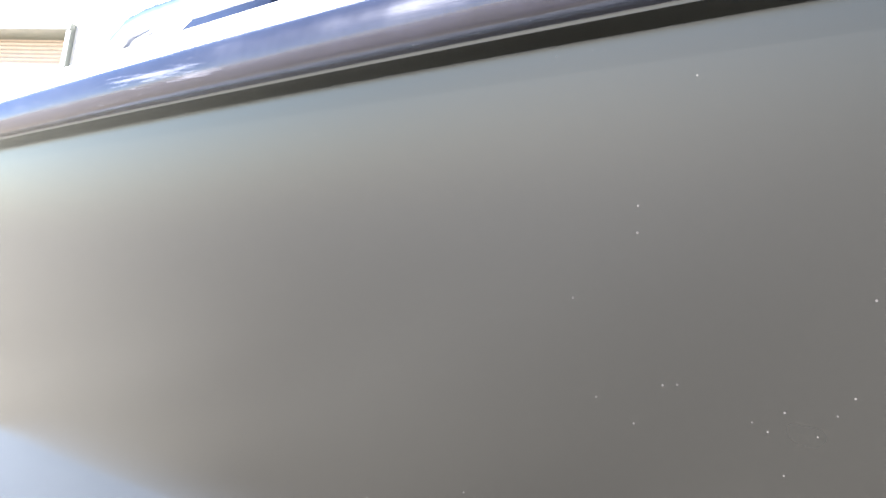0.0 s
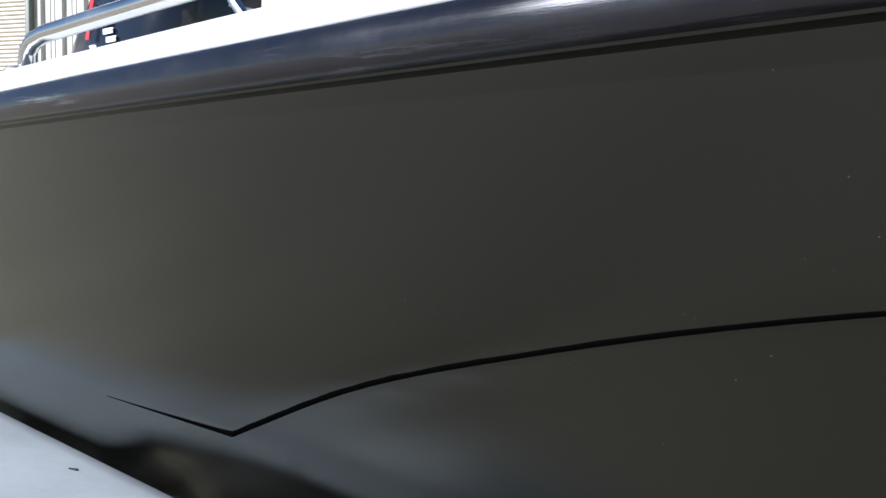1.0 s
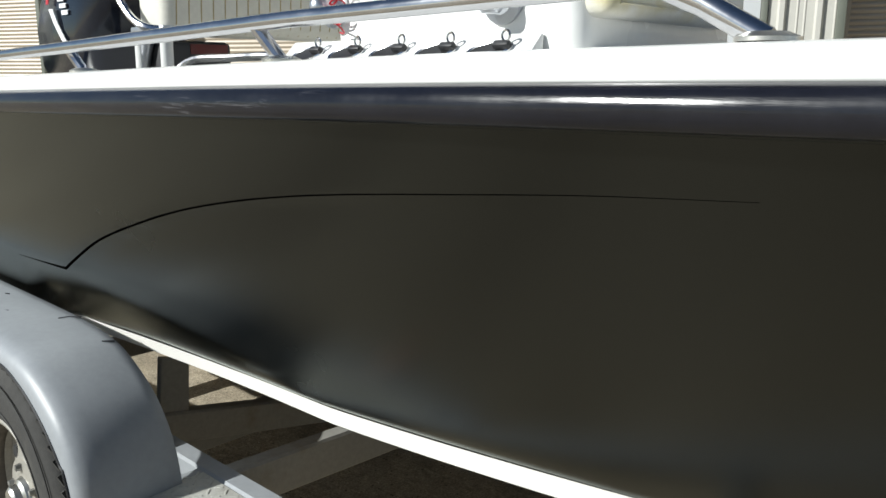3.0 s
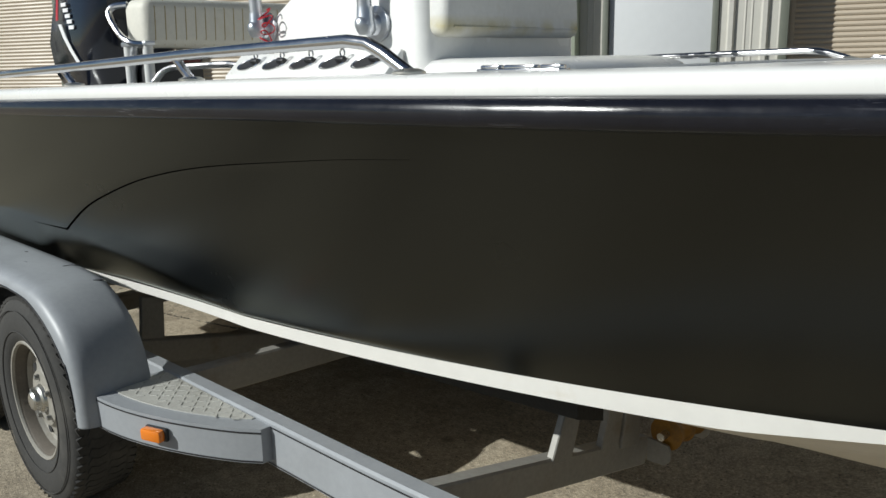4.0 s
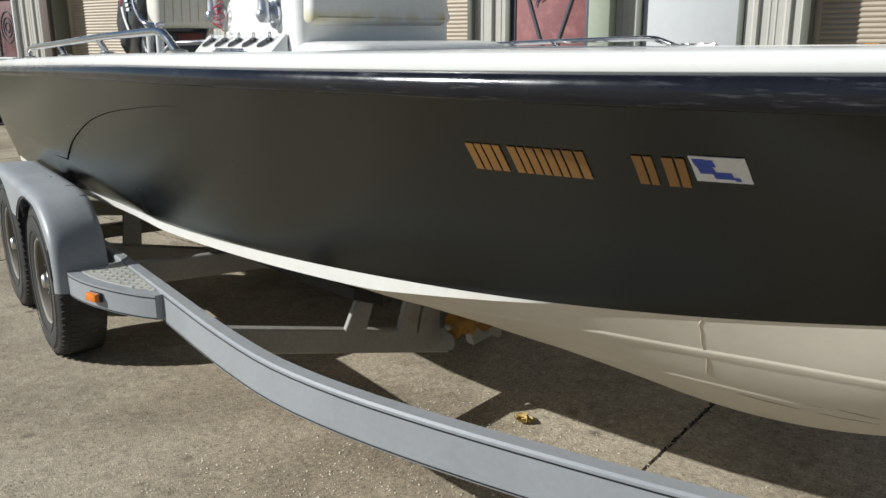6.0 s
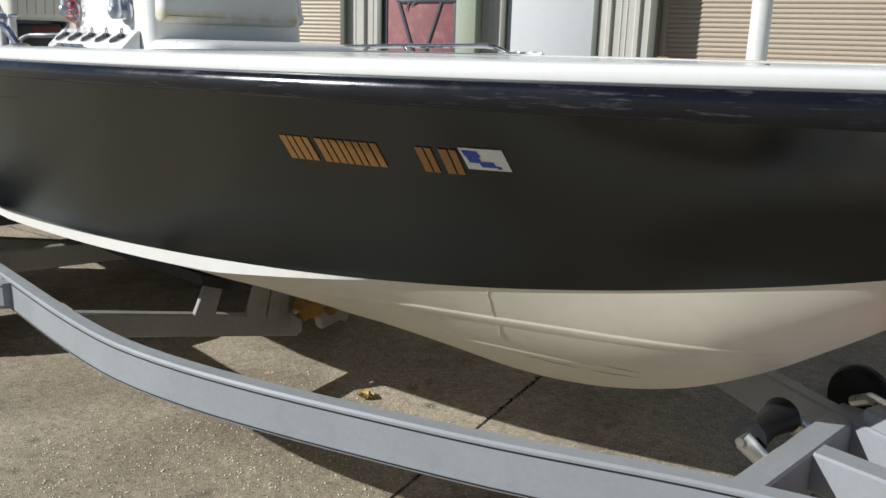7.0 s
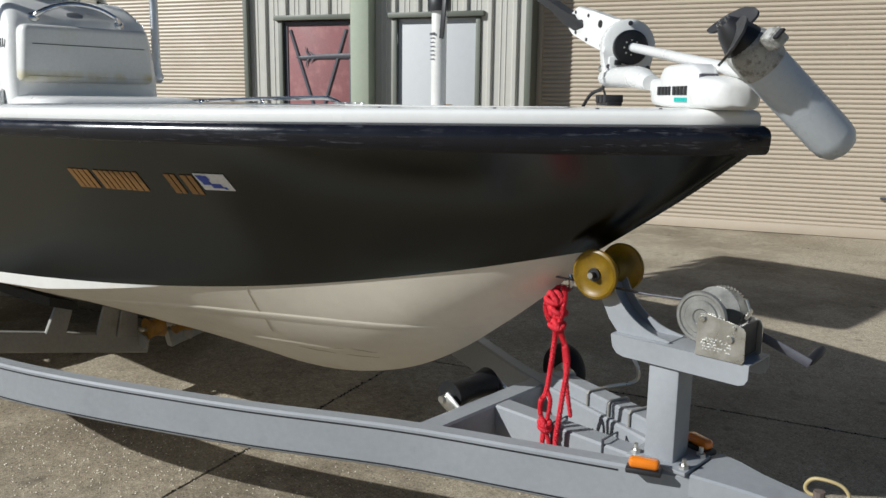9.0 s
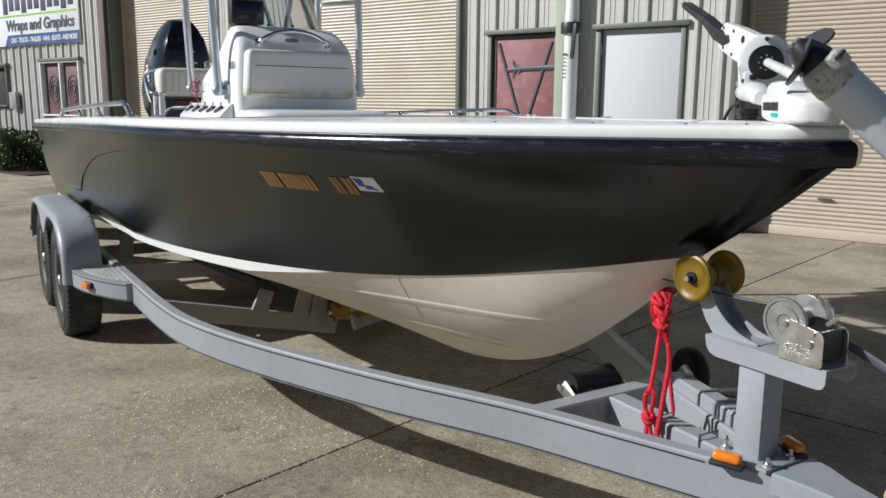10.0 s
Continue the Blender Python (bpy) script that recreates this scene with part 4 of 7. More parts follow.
def on_topside(x, z, out=0.002):
    s, v = 0.5, 0.5
    for _ in range(40):
        p = topside(s, v)
        ds = 1e-3
        dxs = (topside(min(s + ds, 1), v).x - topside(max(s - ds, 0), v).x) / (2 * ds)
        s = min(max(s + (x - p.x) / max(dxs, 0.5) * 0.8, 0.001), 0.998)
        dz = max(lip(s).z - chine(s).z, 0.05)
        v = min(max(v + (z - topside(s, v).z) / dz * 0.8, 0.0), 1.0)
    p = topside(s, v)
    n = (topside(s + 0.001, v) - p).cross(topside(s, min(v + 0.02, 1.0)) - topside(s, max(v - 0.02, 0))).normalized()
    if n.y > 0:
        n = -n
    return p + n * out


def mirrored(rows):
    return [[Vector((p.x, -p.y, p.z)) for p in r] for r in rows]


boat = thing("boat", "centre console boat with matt black hull and white gunwale", "boat")
NS, NV = 150, 56
S = [i / NS for i in range(NS + 1)]


def both_sides(name, rows, mat, label="", smooth=0.6):
    """The same skin on the near and the far side, as one mesh."""
    bm = bmesh.new()
    sheet(bm, rows)
    sheet(bm, mirrored(rows))
    bmesh.ops.remove_doubles(bm, verts=bm.verts, dist=2e-4)
    return part(name, bm, mat, boat, label, smooth)


def low(s, k):
    """From the chine's upper edge (k = 0) over the boot stripe to the chine's lower edge (k = 1)."""
    p = chine(s)
    # the upright stripe dies out where the bottom rises to meet the topside
    h = (0.030 + 0.014 * min(1, max(0, (p.x + 1.2) / 1.6))) * min(1, max(0, (1.09 - p.x) / 0.62))
    return Vector((p.x, -max(abs(p.y) - 0.004 * k - drawn_in(p.x, p.z), 0), p.z - h * k))


def bottom(s, k):
    """From the chine (k = 0) to the keel (k = 1), with two spray strakes and a softly rounded forefoot."""
    a = low(s, 1)
    x = a.x
    b = Vector((x, 0, KEEL_Z(x)))
    p = a.lerp(b, k)
    belly = 0.05 * min(1, max(0, (x - 0.2) / 1.4)) * math.sin(math.pi * k) * min(1, (2.33 - x) / 0.5)
    p.z -= belly * 0.5
    p.y -= belly * 0.6
    return p


def strake(line, x0, x1, deep, wide):
    """A spray strake along the bottom: upright outer face, then an underside that fades into the hull."""
    rows = []
    for i in range(91):
        x = x0 + (x1 - x0) * i / 90
        s_ = min(max(1 - max(1 - (x + 3.45) / 5.78, 0) ** (1 / 1.5), 0), 1)

        def at(z):
            lo, hi = 0.0, 1.0
            for _ in range(24):
                mid = (lo + hi) / 2
                lo, hi = (mid, hi) if bottom(s_, mid).z > z else (lo, mid)
            return bottom(s_, lo)
        f = min(1, (x1 - x) / 0.35) * min(1, (x - x0) / 0.2)
        a, b, c = at(line(x)), at(line(x) - 0.011), at(line(x) - wide)
        out = Vector((0, -0.55, -0.83)) * deep * f
        skin = Vector((0, 0.0010, 0.0012))
        mid = b.lerp(c, 0.4)
        rows.append([a + skin, a.lerp(b, 0.5) + out * 0.7, b + out, mid + out * 0.5, c + skin])
    return rows


both_sides("topside", [[topside(s, j / NV) for j in range(NV + 1)] for s in S], M_HULL, "matt black vinyl wrapped topsides", 0.9)
both_sides("boot_stripe", [[low(s, k / 3) for k in range(4)] for s in S], M_STRIPE, "narrow off-white chine stripe")
both_sides("bottom", [[bottom(s, k / 96) for k in range(97)] for s in S], M_BOTTOM, "stained cream gelcoat bottom", 0.35)

for line, x0, x1, deep, wide in ((STRAKE_1, -2.9, 2.14, 0.0030, 0.05), (STRAKE_2, -2.9, 1.72, 0.0022, 0.04)):
    both_sides("spray_strake", strake(line, x0, x1, deep, wide), M_BOTTOM, "", 1.2)


def on_bottom(x, k, out=0.0008):
    s0 = min(max(1 - max(1 - (x + 3.45) / 5.78, 0) ** (1 / 1.5), 0), 1)
    return bottom(s0, k) + Vector((0, -0.6, -0.8)) * out


bm = bmesh.new()
sweep(bm, smooth_path([on_bottom(x, k, 0.0006) for x, k in ((1.366, 0.01), (1.352, 0.05), (1.346, 0.10), (1.335, 0.15), (1.322, 0.24), (1.318, 0.28), (1.298, 0.36), (1.282, 0.42))], 4), 0.0008, 6)
part("gelcoat_run", bm, M_RUN, boat, "yellowed gelcoat run on the bottom")
for (x0, k0), (x1, k1) in (((1.24, 0.53), (1.36, 0.61)), ((1.40, 0.60), (1.50, 0.62)), ((1.53, 0.62), (1.61, 0.71)), ((1.47, 0.70), (1.59, 0.78)), ((1.30, 0.60), (1.44, 0.68))):
    bm = bmesh.new()
    n = 8
    sweep(bm, [on_bottom(x0 + (x1 - x0) * i / n, k0 + (k1 - k0) * i / n + 0.004 * math.sin(i * 1.7 + x0 * 40), 0.0004) for i in range(n + 1)], [0.0005 + 0.0016 * math.sin(math.pi * i / n) for i in range(n + 1)], 6, flat=0.35, up=(0, -0.6, -0.8))
    part("scratch", bm, M_SCRATCH, boat, "long brown grounding scratch")

# transom
bm = bmesh.new()
edge = [topside(0, j / 12) for j in range(13)] + []
low_edge = [bottom(0, k / 8) for k in range(9)]
ring = low_edge[::-1] + edge
ring = ring + [Vector((p.x, -p.y, p.z)) for p in ring[:0:-1]]
bm.faces.new([bm.verts.new(p + Vector((0.002, 0, 0))) for p in ring])
bmesh.ops.triangulate(bm, faces=bm.faces)
part("transom", bm, M_HULL, boat)


# rub rail: half-round section carried round the sheer on both sides
def rub_ring(s):
    x = -3.90 + 6.652 * station(s)
    return x, RUB_W(x), RUB_Z(x)


def skin_rows(section, n=170, droop=0.0):
    """Sections round the whole boat: starboard aft to the bow and back to port aft."""
    rows = []
    for i in range(n + 1):
        rows.append((i / n, -1))
    for i in range(n - 1, -1, -1):
        rows.append((i / n, 1))
    out = []
    for s, side in rows:
        x, w, z = rub_ring(s)
        x2, w2, z2 = rub_ring(min(s + 0.004, 1.0))
        x1, w1, z1_ = rub_ring(max(s - 0.004, 0.0))
        t = Vector((x2 - x1, -(w2 - w1), 0))
        if s > 0.9995:
            t = Vector((0.0, 1.0, 0))
        t.normalize()
        n_out = Vector((t.y, -t.x, 0))
        if n_out.y > 0:
            n_out = -n_out
        if s > 0.9995:
            n_out = Vector((1, 0, 0))
        pts = []
        deep = 1 + droop * min(1, max(0, (x - 0.9) / 1.5))
        for o, h in section:
            p = Vector((x, -w, z)) + n_out * o + Vector((0, 0, h * deep if h < 0 else h))
            p.y = min(p.y, 0.0)
            pts.append(Vector((p.x, p.y if side < 0 else -p.y, p.z)))
        out.append(pts)
    return out


bm = bmesh.new()
sec = [(-0.034, -0.0205), (-0.010, -0.0215), (-0.003, -0.0175), (0.0, -0.008), (0.0005, 0.002), (-0.002, 0.012), (-0.008, 0.0195), (-0.018, 0.0245), (-0.045, 0.026)]
sheet(bm, skin_rows(sec, droop=0.85))
bmesh.ops.remove_doubles(bm, verts=bm.verts, dist=1e-4)
part("rub_rail", bm, M_RUB, boat, "scuffed black half-round rub rail", 0.8)
bm = bmesh.new()
sheet(bm, skin_rows([(-0.036, -0.0245), (-0.022, -0.0245), (-0.016, -0.0235), (-0.015, -0.0195), (-0.022, -0.0185)]))
part("rub_rail_lip", bm, M_HULL, boat, "matt black rubber lip under the rub rail")
bm = bmesh.new()
bead = [(-0.026, -0.0200), (-0.0205, -0.0203), (-0.0190, -0.0214), (-0.0205, -0.0226), (-0.026, -0.0230)]
sheet(bm, [r for r in skin_rows(bead) if r[0].y < 0 and r[0].x < -0.7])
part("sealant_bead", bm, M_LIP, boat, "pale sealant bead under the rub rail")

# gunwale cap: rounded shoulder rising from the rub rail, then the side deck and its inner coaming
bm = bmesh.new()
cap = [(-0.036, 0.020), (-0.0265, 0.0255), (-0.0255, 0.028), (-0.0265, 0.045), (-0.0285, 0.0505), (-0.034, 0.0555), (-0.044, 0.0585), (-0.058, 0.060), (-0.125, 0.061), (-0.20, 0.061), (-0.235, 0.057), (-0.245, 0.048), (-0.245, 0.0)]
sheet(bm, skin_rows(cap))
bmesh.ops.remove_doubles(bm, verts=bm.verts, dist=1e-4)
part("gunwale", bm, M_GEL, boat, "glossy white gelcoat gunwale", 0.9)


def deck_rows(x0, x1, inset, dz, n=60):
    rows = []
    for i in range(n + 1):
        x = x0 + (x1 - x0) * i / n
        w = max(RUB_W(x) - inset, 0.005)
        z = RUB_Z(x) + dz
        rows.append([Vector((x, -w + 2 * w * k / 12, z + 0.007 * (1 - (2 * k / 12 - 1) ** 2))) for k in range(13)])
    return rows


bm = bmesh.new()
sheet(bm, deck_rows(0.25, 2.66, 0.12, 0.0535))
w = RUB_W(0.25) - 0.12
z = RUB_Z(0.25) + 0.055
sheet(bm, [[Vector((0.25, -w + 2 * w * k / 12, z + 0.012 * (1 - (2 * k / 12 - 1) ** 2))) for k in range(13)], [Vector((0.25, (-w + 2 * w * k / 12) * 0.62, 0.86)) for k in range(13)]])
part("bow_deck", bm, M_GEL, boat, "white casting deck at the bow", 0.8)
bm = bmesh.new()
sheet(bm, deck_rows(-3.5, -2.9, 0.12, 0.052, 10))
w = RUB_W(-2.9) - 0.12
sheet(bm, [[Vector((-2.9, -w + 2 * w * k / 12, RUB_Z(-2.9) + 0.052 + 0.012 * (1 - (2 * k / 12 - 1) ** 2))) for k in range(13)], [Vector((-2.9, (-w + 2 * w * k / 12) * 0.7, 0.86)) for k in range(13)]])
part("stern_deck", bm, M_GEL, boat, "", 0.8)
bm = bmesh.new()
rows = []
for i in range(41):
    x = -2.95 + 3.3 * i / 40
    w = RUB_W(x) - 0.24
    rows.append([Vector((x, -w, RUB_Z(x) + 0.02)), Vector((x, -w * 0.72, 0.92)), Vector((x, -w * 0.66, 0.86)), Vector((x, 0, 0.86)), Vector((x, w * 0.66, 0.86)), Vector((x, w * 0.72, 0.92)), Vector((x, w, RUB_Z(x) + 0.02))])
sheet(bm, rows)
part("cockpit_liner", bm, M_LINER, boat)

# moulded crease and arc on both topsides, the groove's shade laid on in black
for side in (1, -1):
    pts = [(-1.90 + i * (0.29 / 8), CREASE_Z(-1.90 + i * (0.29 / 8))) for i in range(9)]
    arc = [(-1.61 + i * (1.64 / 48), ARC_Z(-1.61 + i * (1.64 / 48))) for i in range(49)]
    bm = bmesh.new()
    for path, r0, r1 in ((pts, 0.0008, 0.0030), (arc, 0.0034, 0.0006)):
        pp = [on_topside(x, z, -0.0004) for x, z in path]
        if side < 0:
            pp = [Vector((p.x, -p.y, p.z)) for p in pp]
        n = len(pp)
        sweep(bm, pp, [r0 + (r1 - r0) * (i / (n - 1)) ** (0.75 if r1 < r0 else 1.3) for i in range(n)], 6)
    part("moulded_crease", bm, M_SHADE_BLACK, boat, "moulded crease line, its shade painted black")


# ---- trailer ----
trailer = thing("boat_trailer", "grey painted tandem axle boat trailer with checker plate steps", "boat trailer")
BEAM_Y = table([(-3.75, 0.985), (-0.65, 0.99), (0.0, 0.985), (0.3, 0.962), (0.6, 0.897), (0.9, 0.80), (1.2, 0.685), (1.5, 0.56), (1.95, 0.345), (2.3, 0.215), (2.55, 0.125), (2.74, 0.055)])


def top_z(x):
    return 0.437 + 0.0125 * (x + 0.65)


def side_beam(side):
    xs = [-3.75, -3.0, -2.0, -1.2, -0.65] + [-0.6 + 0.1 * i for i in range(34)] + [2.72]
    H, Wd = 0.130, 0.052
    rows, stripe = [], []
    sec = [(0, -0.006), (0.006, 0), (Wd - 0.006, 0), (Wd, -0.006), (Wd, -H + 0.006), (Wd - 0.006, -H), (0.006, -H), (0, -H + 0.006)]
    line_rows = []
    for x in xs:
        d = 0.02
        t = Vector((2 * d, (BEAM_Y(x + d) - BEAM_Y(x - d)) * 1.0, 0)).normalized()
        n_in = Vector((t.y, -t.x, 0))          # inboard, in half-breadth terms
        if n_in.y > 0:
            n_in = -n_in
        base = Vector((x, BEAM_Y(x) - (0.06 * min(max(x / 1.6, 0), 1) if side > 0 and x < 2.6 else 0), top_z(x)))
        rows.append([Vector(((base + n_in * o).x, side * (base + n_in * o).y, base.z + h)) for o, h in sec])
        line_rows.append([Vector(((base - n_in * 0.0016).x, side * (base - n_in * 0.0016).y, base.z + h)) for h in (-0.0125, -0.017)])
    bm = bmesh.new()
    vv = sheet(bm, rows, True)
    bm.faces.new(vv[0][::-1])
    bm.faces.new(vv[-1])
    part("side_beam", bm, M_TRAILER, trailer)
    for dz in (0.0, -0.104):
        bm = bmesh.new()
        rr = [[p + Vector((0, 0, dz)) for p in r] for r in line_rows[4:-3]]
        sheet(bm, rr + [[p + Vector((0, -side * 0.002, 0)) for p in r] for r in rr[::-1]] + [rr[0]])
        part("pinstripe", bm, M_LINE, trailer, "black pinstripe")


side_beam(-1)
side_beam(1)


def bar(bm, a, b, w, h, bev=0.006):
    """A rectangular tube from a to b: w across, h high; a and b are on its top."""
    a, b = Vector(a), Vector(b)
    d = b - a
    rows = []
    t = d.normalized()
    sx = t.cross(Vector((0, 0, 1))).normalized()
    up = sx.cross(t)
    sec = [(-w / 2 + bev, 0), (w / 2 - bev, 0), (w / 2, -bev), (w / 2, -h + bev), (w / 2 - bev, -h), (-w / 2 + bev, -h), (-w / 2, -h + bev), (-w / 2, -bev)]
    for p in (a, b):
        rows.append([p + sx * o + up * k for o, k in sec])
    vv = sheet(bm, rows, True)
    bm.faces.new(vv[0][::-1])
    bm.faces.new(vv[-1])


# dropped cross members
for x0, x1, ye, ze, hh in ((-0.10, -0.10, 0.045, 0.237, 0.088), (-1.16, -1.15, 0.30, 0.405, 0.10), (-1.60, -1.60, 0.045, 0.242, 0.088), (-3.1, -3.0, 0.10, 0.312, 0.10)):
    for side in (-1, 1):
        bm = bmesh.new()
        bar(bm, (x0, side * (BEAM_Y(x0) - 0.05), top_z(x0) - 0.005), (x1, side * ye, ze), 0.05, hh)
        part("cross_member", bm, M_TRAILER_DULL, trailer, "dull grey dropped cross member")
for x in (-1.665, -2.57):
    bm = bmesh.new()
    bar(bm, (x, -1.02, 0.31), (x, 1.02, 0.31), 0.075, 0.075)
    part("axle", bm, M_TRAILER_DULL, trailer)
# front cross beam and tongue
bm = bmesh.new()
bar(bm, (1.985, -0.30, top_z(1.98) - 0.002), (1.985, 0.30, top_z(1.98) - 0.002), 0.07, 0.125)
part("front_cross_beam", bm, M_TRAILER, trailer)
bm = bmesh.new()
bar(bm, (2.02, 0.0, top_z(2.0) - 0.004), (3.30, 0.0, top_z(3.2) - 0.045), 0.07, 0.10)
part("tongue", bm, M_TRAILER, trailer)
# folded cover where the two side beams close on the tongue
bm = bmesh.new()
rows = []
for x, hw, z in ((2.662, 0.088, 0.4830), (2.72, 0.078, 0.4815), (2.78, 0.062, 0.4760), (2.90, 0.044, 0.4690), (3.24, 0.040, 0.4500)):
    rows.append([Vector((x, y, zz)) for y, zz in ((-hw, z - 0.055), (-hw, z - 0.005), (-hw + 0.006, z), (hw - 0.006, z), (hw, z - 0.005), (hw, z - 0.055))])
vv = sheet(bm, rows, True)
bm.faces.new(vv[0][::-1])
bm.faces.new(vv[-1])
part("tongue_cover", bm, M_TRAILER, trailer, "folded grey tongue cover", 0.3)
bm = bmesh.new()
sweep(bm, smooth_path([(2.895, 0.01, 0.505), (2.915, 0.01, 0.528), (2.965, 0.02, 0.525), (2.985, 0.02, 0.502), (2.955, 0.018, 0.485), (2.905, 0.01, 0.488)], 5, True), 0.0042, 8, closed=True)
part("safety_pin_ring", bm, M_TAN, trailer, "yellowed wire pin ring")
bm = bmesh.new()
rod(bm, (2.925, 0.012, 0.43), (2.925, 0.012, 0.50), 0.013, 10)
part("coupler_pin", bm, M_BROWN, trailer, "rusty coupler pin")


def step(x0, x1, side, lamp_mat, lamp_x, name, square=False):
    """Corner step beside a fender: curved skirt, checker plate on top, marker lamp on the skirt."""
    z = top_z((x0 + x1) / 2) - 0.008
    yi = 0.99
    n = 12
    d = 1 if x1 > x0 else -1
    outer = []
    for i in range(n + 1):
        t = i / n
        outer.append((x0 + (x1 - x0) * t, yi + 0.03 + 0.20 * math.cos(t * math.pi / 2) ** 0.85))
    if square:
        outer = [(x0 + (x1 - x0) * i / n, yi + 0.03 + 0.20 * (1 - (i / n) ** 9) ** 0.25) for i in range(n + 1)]
    poly = outer + [(x1, yi), (x0, yi)]
    bm = bmesh.new()
    lo = [bm.verts.new((x, side * y, z - 0.095)) for x, y in poly]
    hi = [bm.verts.new((x, side * y, z)) for x, y in poly]
    bm.faces.new(lo)
    bm.faces.new(hi)
    for i in range(len(poly)):
        j = (i + 1) % len(poly)
        bm.faces.new((lo[i], lo[j], hi[j], hi[i]))
    st = part(name, bm, M_TRAILER, trailer)
    # checker plate inlay with raised bars
    inner = [(x0 + d * 0.03 + (x1 - x0 - d * 0.10) * i / n, yi + 0.012 + 0.165 * math.cos(i / n * math.pi / 2) ** 0.85) for i in range(n + 1)]
    pp = inner + [(inner[-1][0], yi + 0.004), (inner[0][0], yi + 0.004)]
    bm = bmesh.new()
    lo = [bm.verts.new((x, side * y, z)) for x, y in pp]
    hi = [bm.verts.new((x, side * y, z + 0.003)) for x, y in pp]
    bm.faces.new(lo)
    bm.faces.new(hi)
    for i in range(len(pp)):
        j = (i + 1) % len(pp)
        bm.faces.new((lo[i], lo[j], hi[j], hi[i]))
    part("checker_plate", bm, M_PLATE, st, "worn aluminium checker plate")
    bm = bmesh.new()
    k = 0
    for a in range(30):
        for b in range(12):
            x = min(x0, x1) + 0.03 + a * 0.0285
            y = yi + 0.018 + b * 0.0245
            t = (x - x0) / (x1 - x0)
            if not 0.05 < t < 0.87 or y > yi + 0.15 * math.cos(t * math.pi / 2) ** 0.85 + 0.002:
                continue
            ang = 45 if (a + b) % 2 else -45
            box(bm, (x, side * y, z + 0.0034), (0.020, 0.0052, 0.0026), 0.0011, rot(0, 0, ang), 1)
    part("tread_bar", bm, M_PLATE, st)
    for dz in (-0.008, -0.088):
        bm = bmesh.new()
        rows = [[Vector((x, side * (y + 0.0015), z + dz)), Vector((x, side * (y + 0.0015), z + dz - 0.0045))] for x, y in outer]
        sheet(bm, rows + [[p - Vector((0, side * 0.002, 0)) for p in r] for r in rows[::-1]] + [rows[0]])
        part("pinstripe", bm, M_LINE, st, "black pinstripe")
    t = (lamp_x - x0) / (x1 - x0)
    y = yi + 0.03 + (0.19 if square else 0.20 * math.cos(t * math.pi / 2) ** 0.85)
    slope = 0 if square else d * math.degrees(math.atan2(0.28 * math.sin(t * math.pi / 2), abs(x1 - x0)))
    bm = bmesh.new()
    box(bm, (lamp_x, side * (y + 0.006), z - 0.045), (0.074, 0.012, 0.038), 0.004, rot(0, 0, -side * slope))
    part("marker_lamp", bm, M_BLACK, st)
    bm = bmesh.new()
    box(bm, (lamp_x, side * (y + 0.018), z - 0.045), (0.069, 0.028, 0.034), 0.007, rot(0, 0, -side * slope))
    part("marker_lens", bm, lamp_mat, st, "amber marker lens" if lamp_mat is M_AMBER else "red marker lens")


for side in (-1, 1):
    step(-1.21, -0.625, side, M_AMBER, -0.90, "front_step")
    step(-3.0, -3.62, side, M_REDLENS, -3.52, "rear_step", True)

FENDER_TOP = [(-3.015, 0.37), (-3.00, 0.46), (-2.96, 0.56), (-2.89, 0.637), (-2.79, 0.684), (-2.65, 0.703), (-2.4, 0.706), (-2.0, 0.708), (-1.66, 0.709), (-1.50, 0.703), (-1.40, 0.686), (-1.308, 0.645),
              (-1.24, 0.595), (-1.19, 0.525), (-1.165, 0.44), (-1.155, 0.34)]


def arch(x):
    """Lower edge of the fender's skirt."""
    z = 0.515 if x > -3.0 else 0.0
    for hx in (-1.62, -2.54):
        r = 0.46
        d = (x - hx) / r
        if abs(d) < 1:
            z = max(z, 0.30 + 0.368 * math.sqrt(1 - abs(d) ** 2.2))
    return z


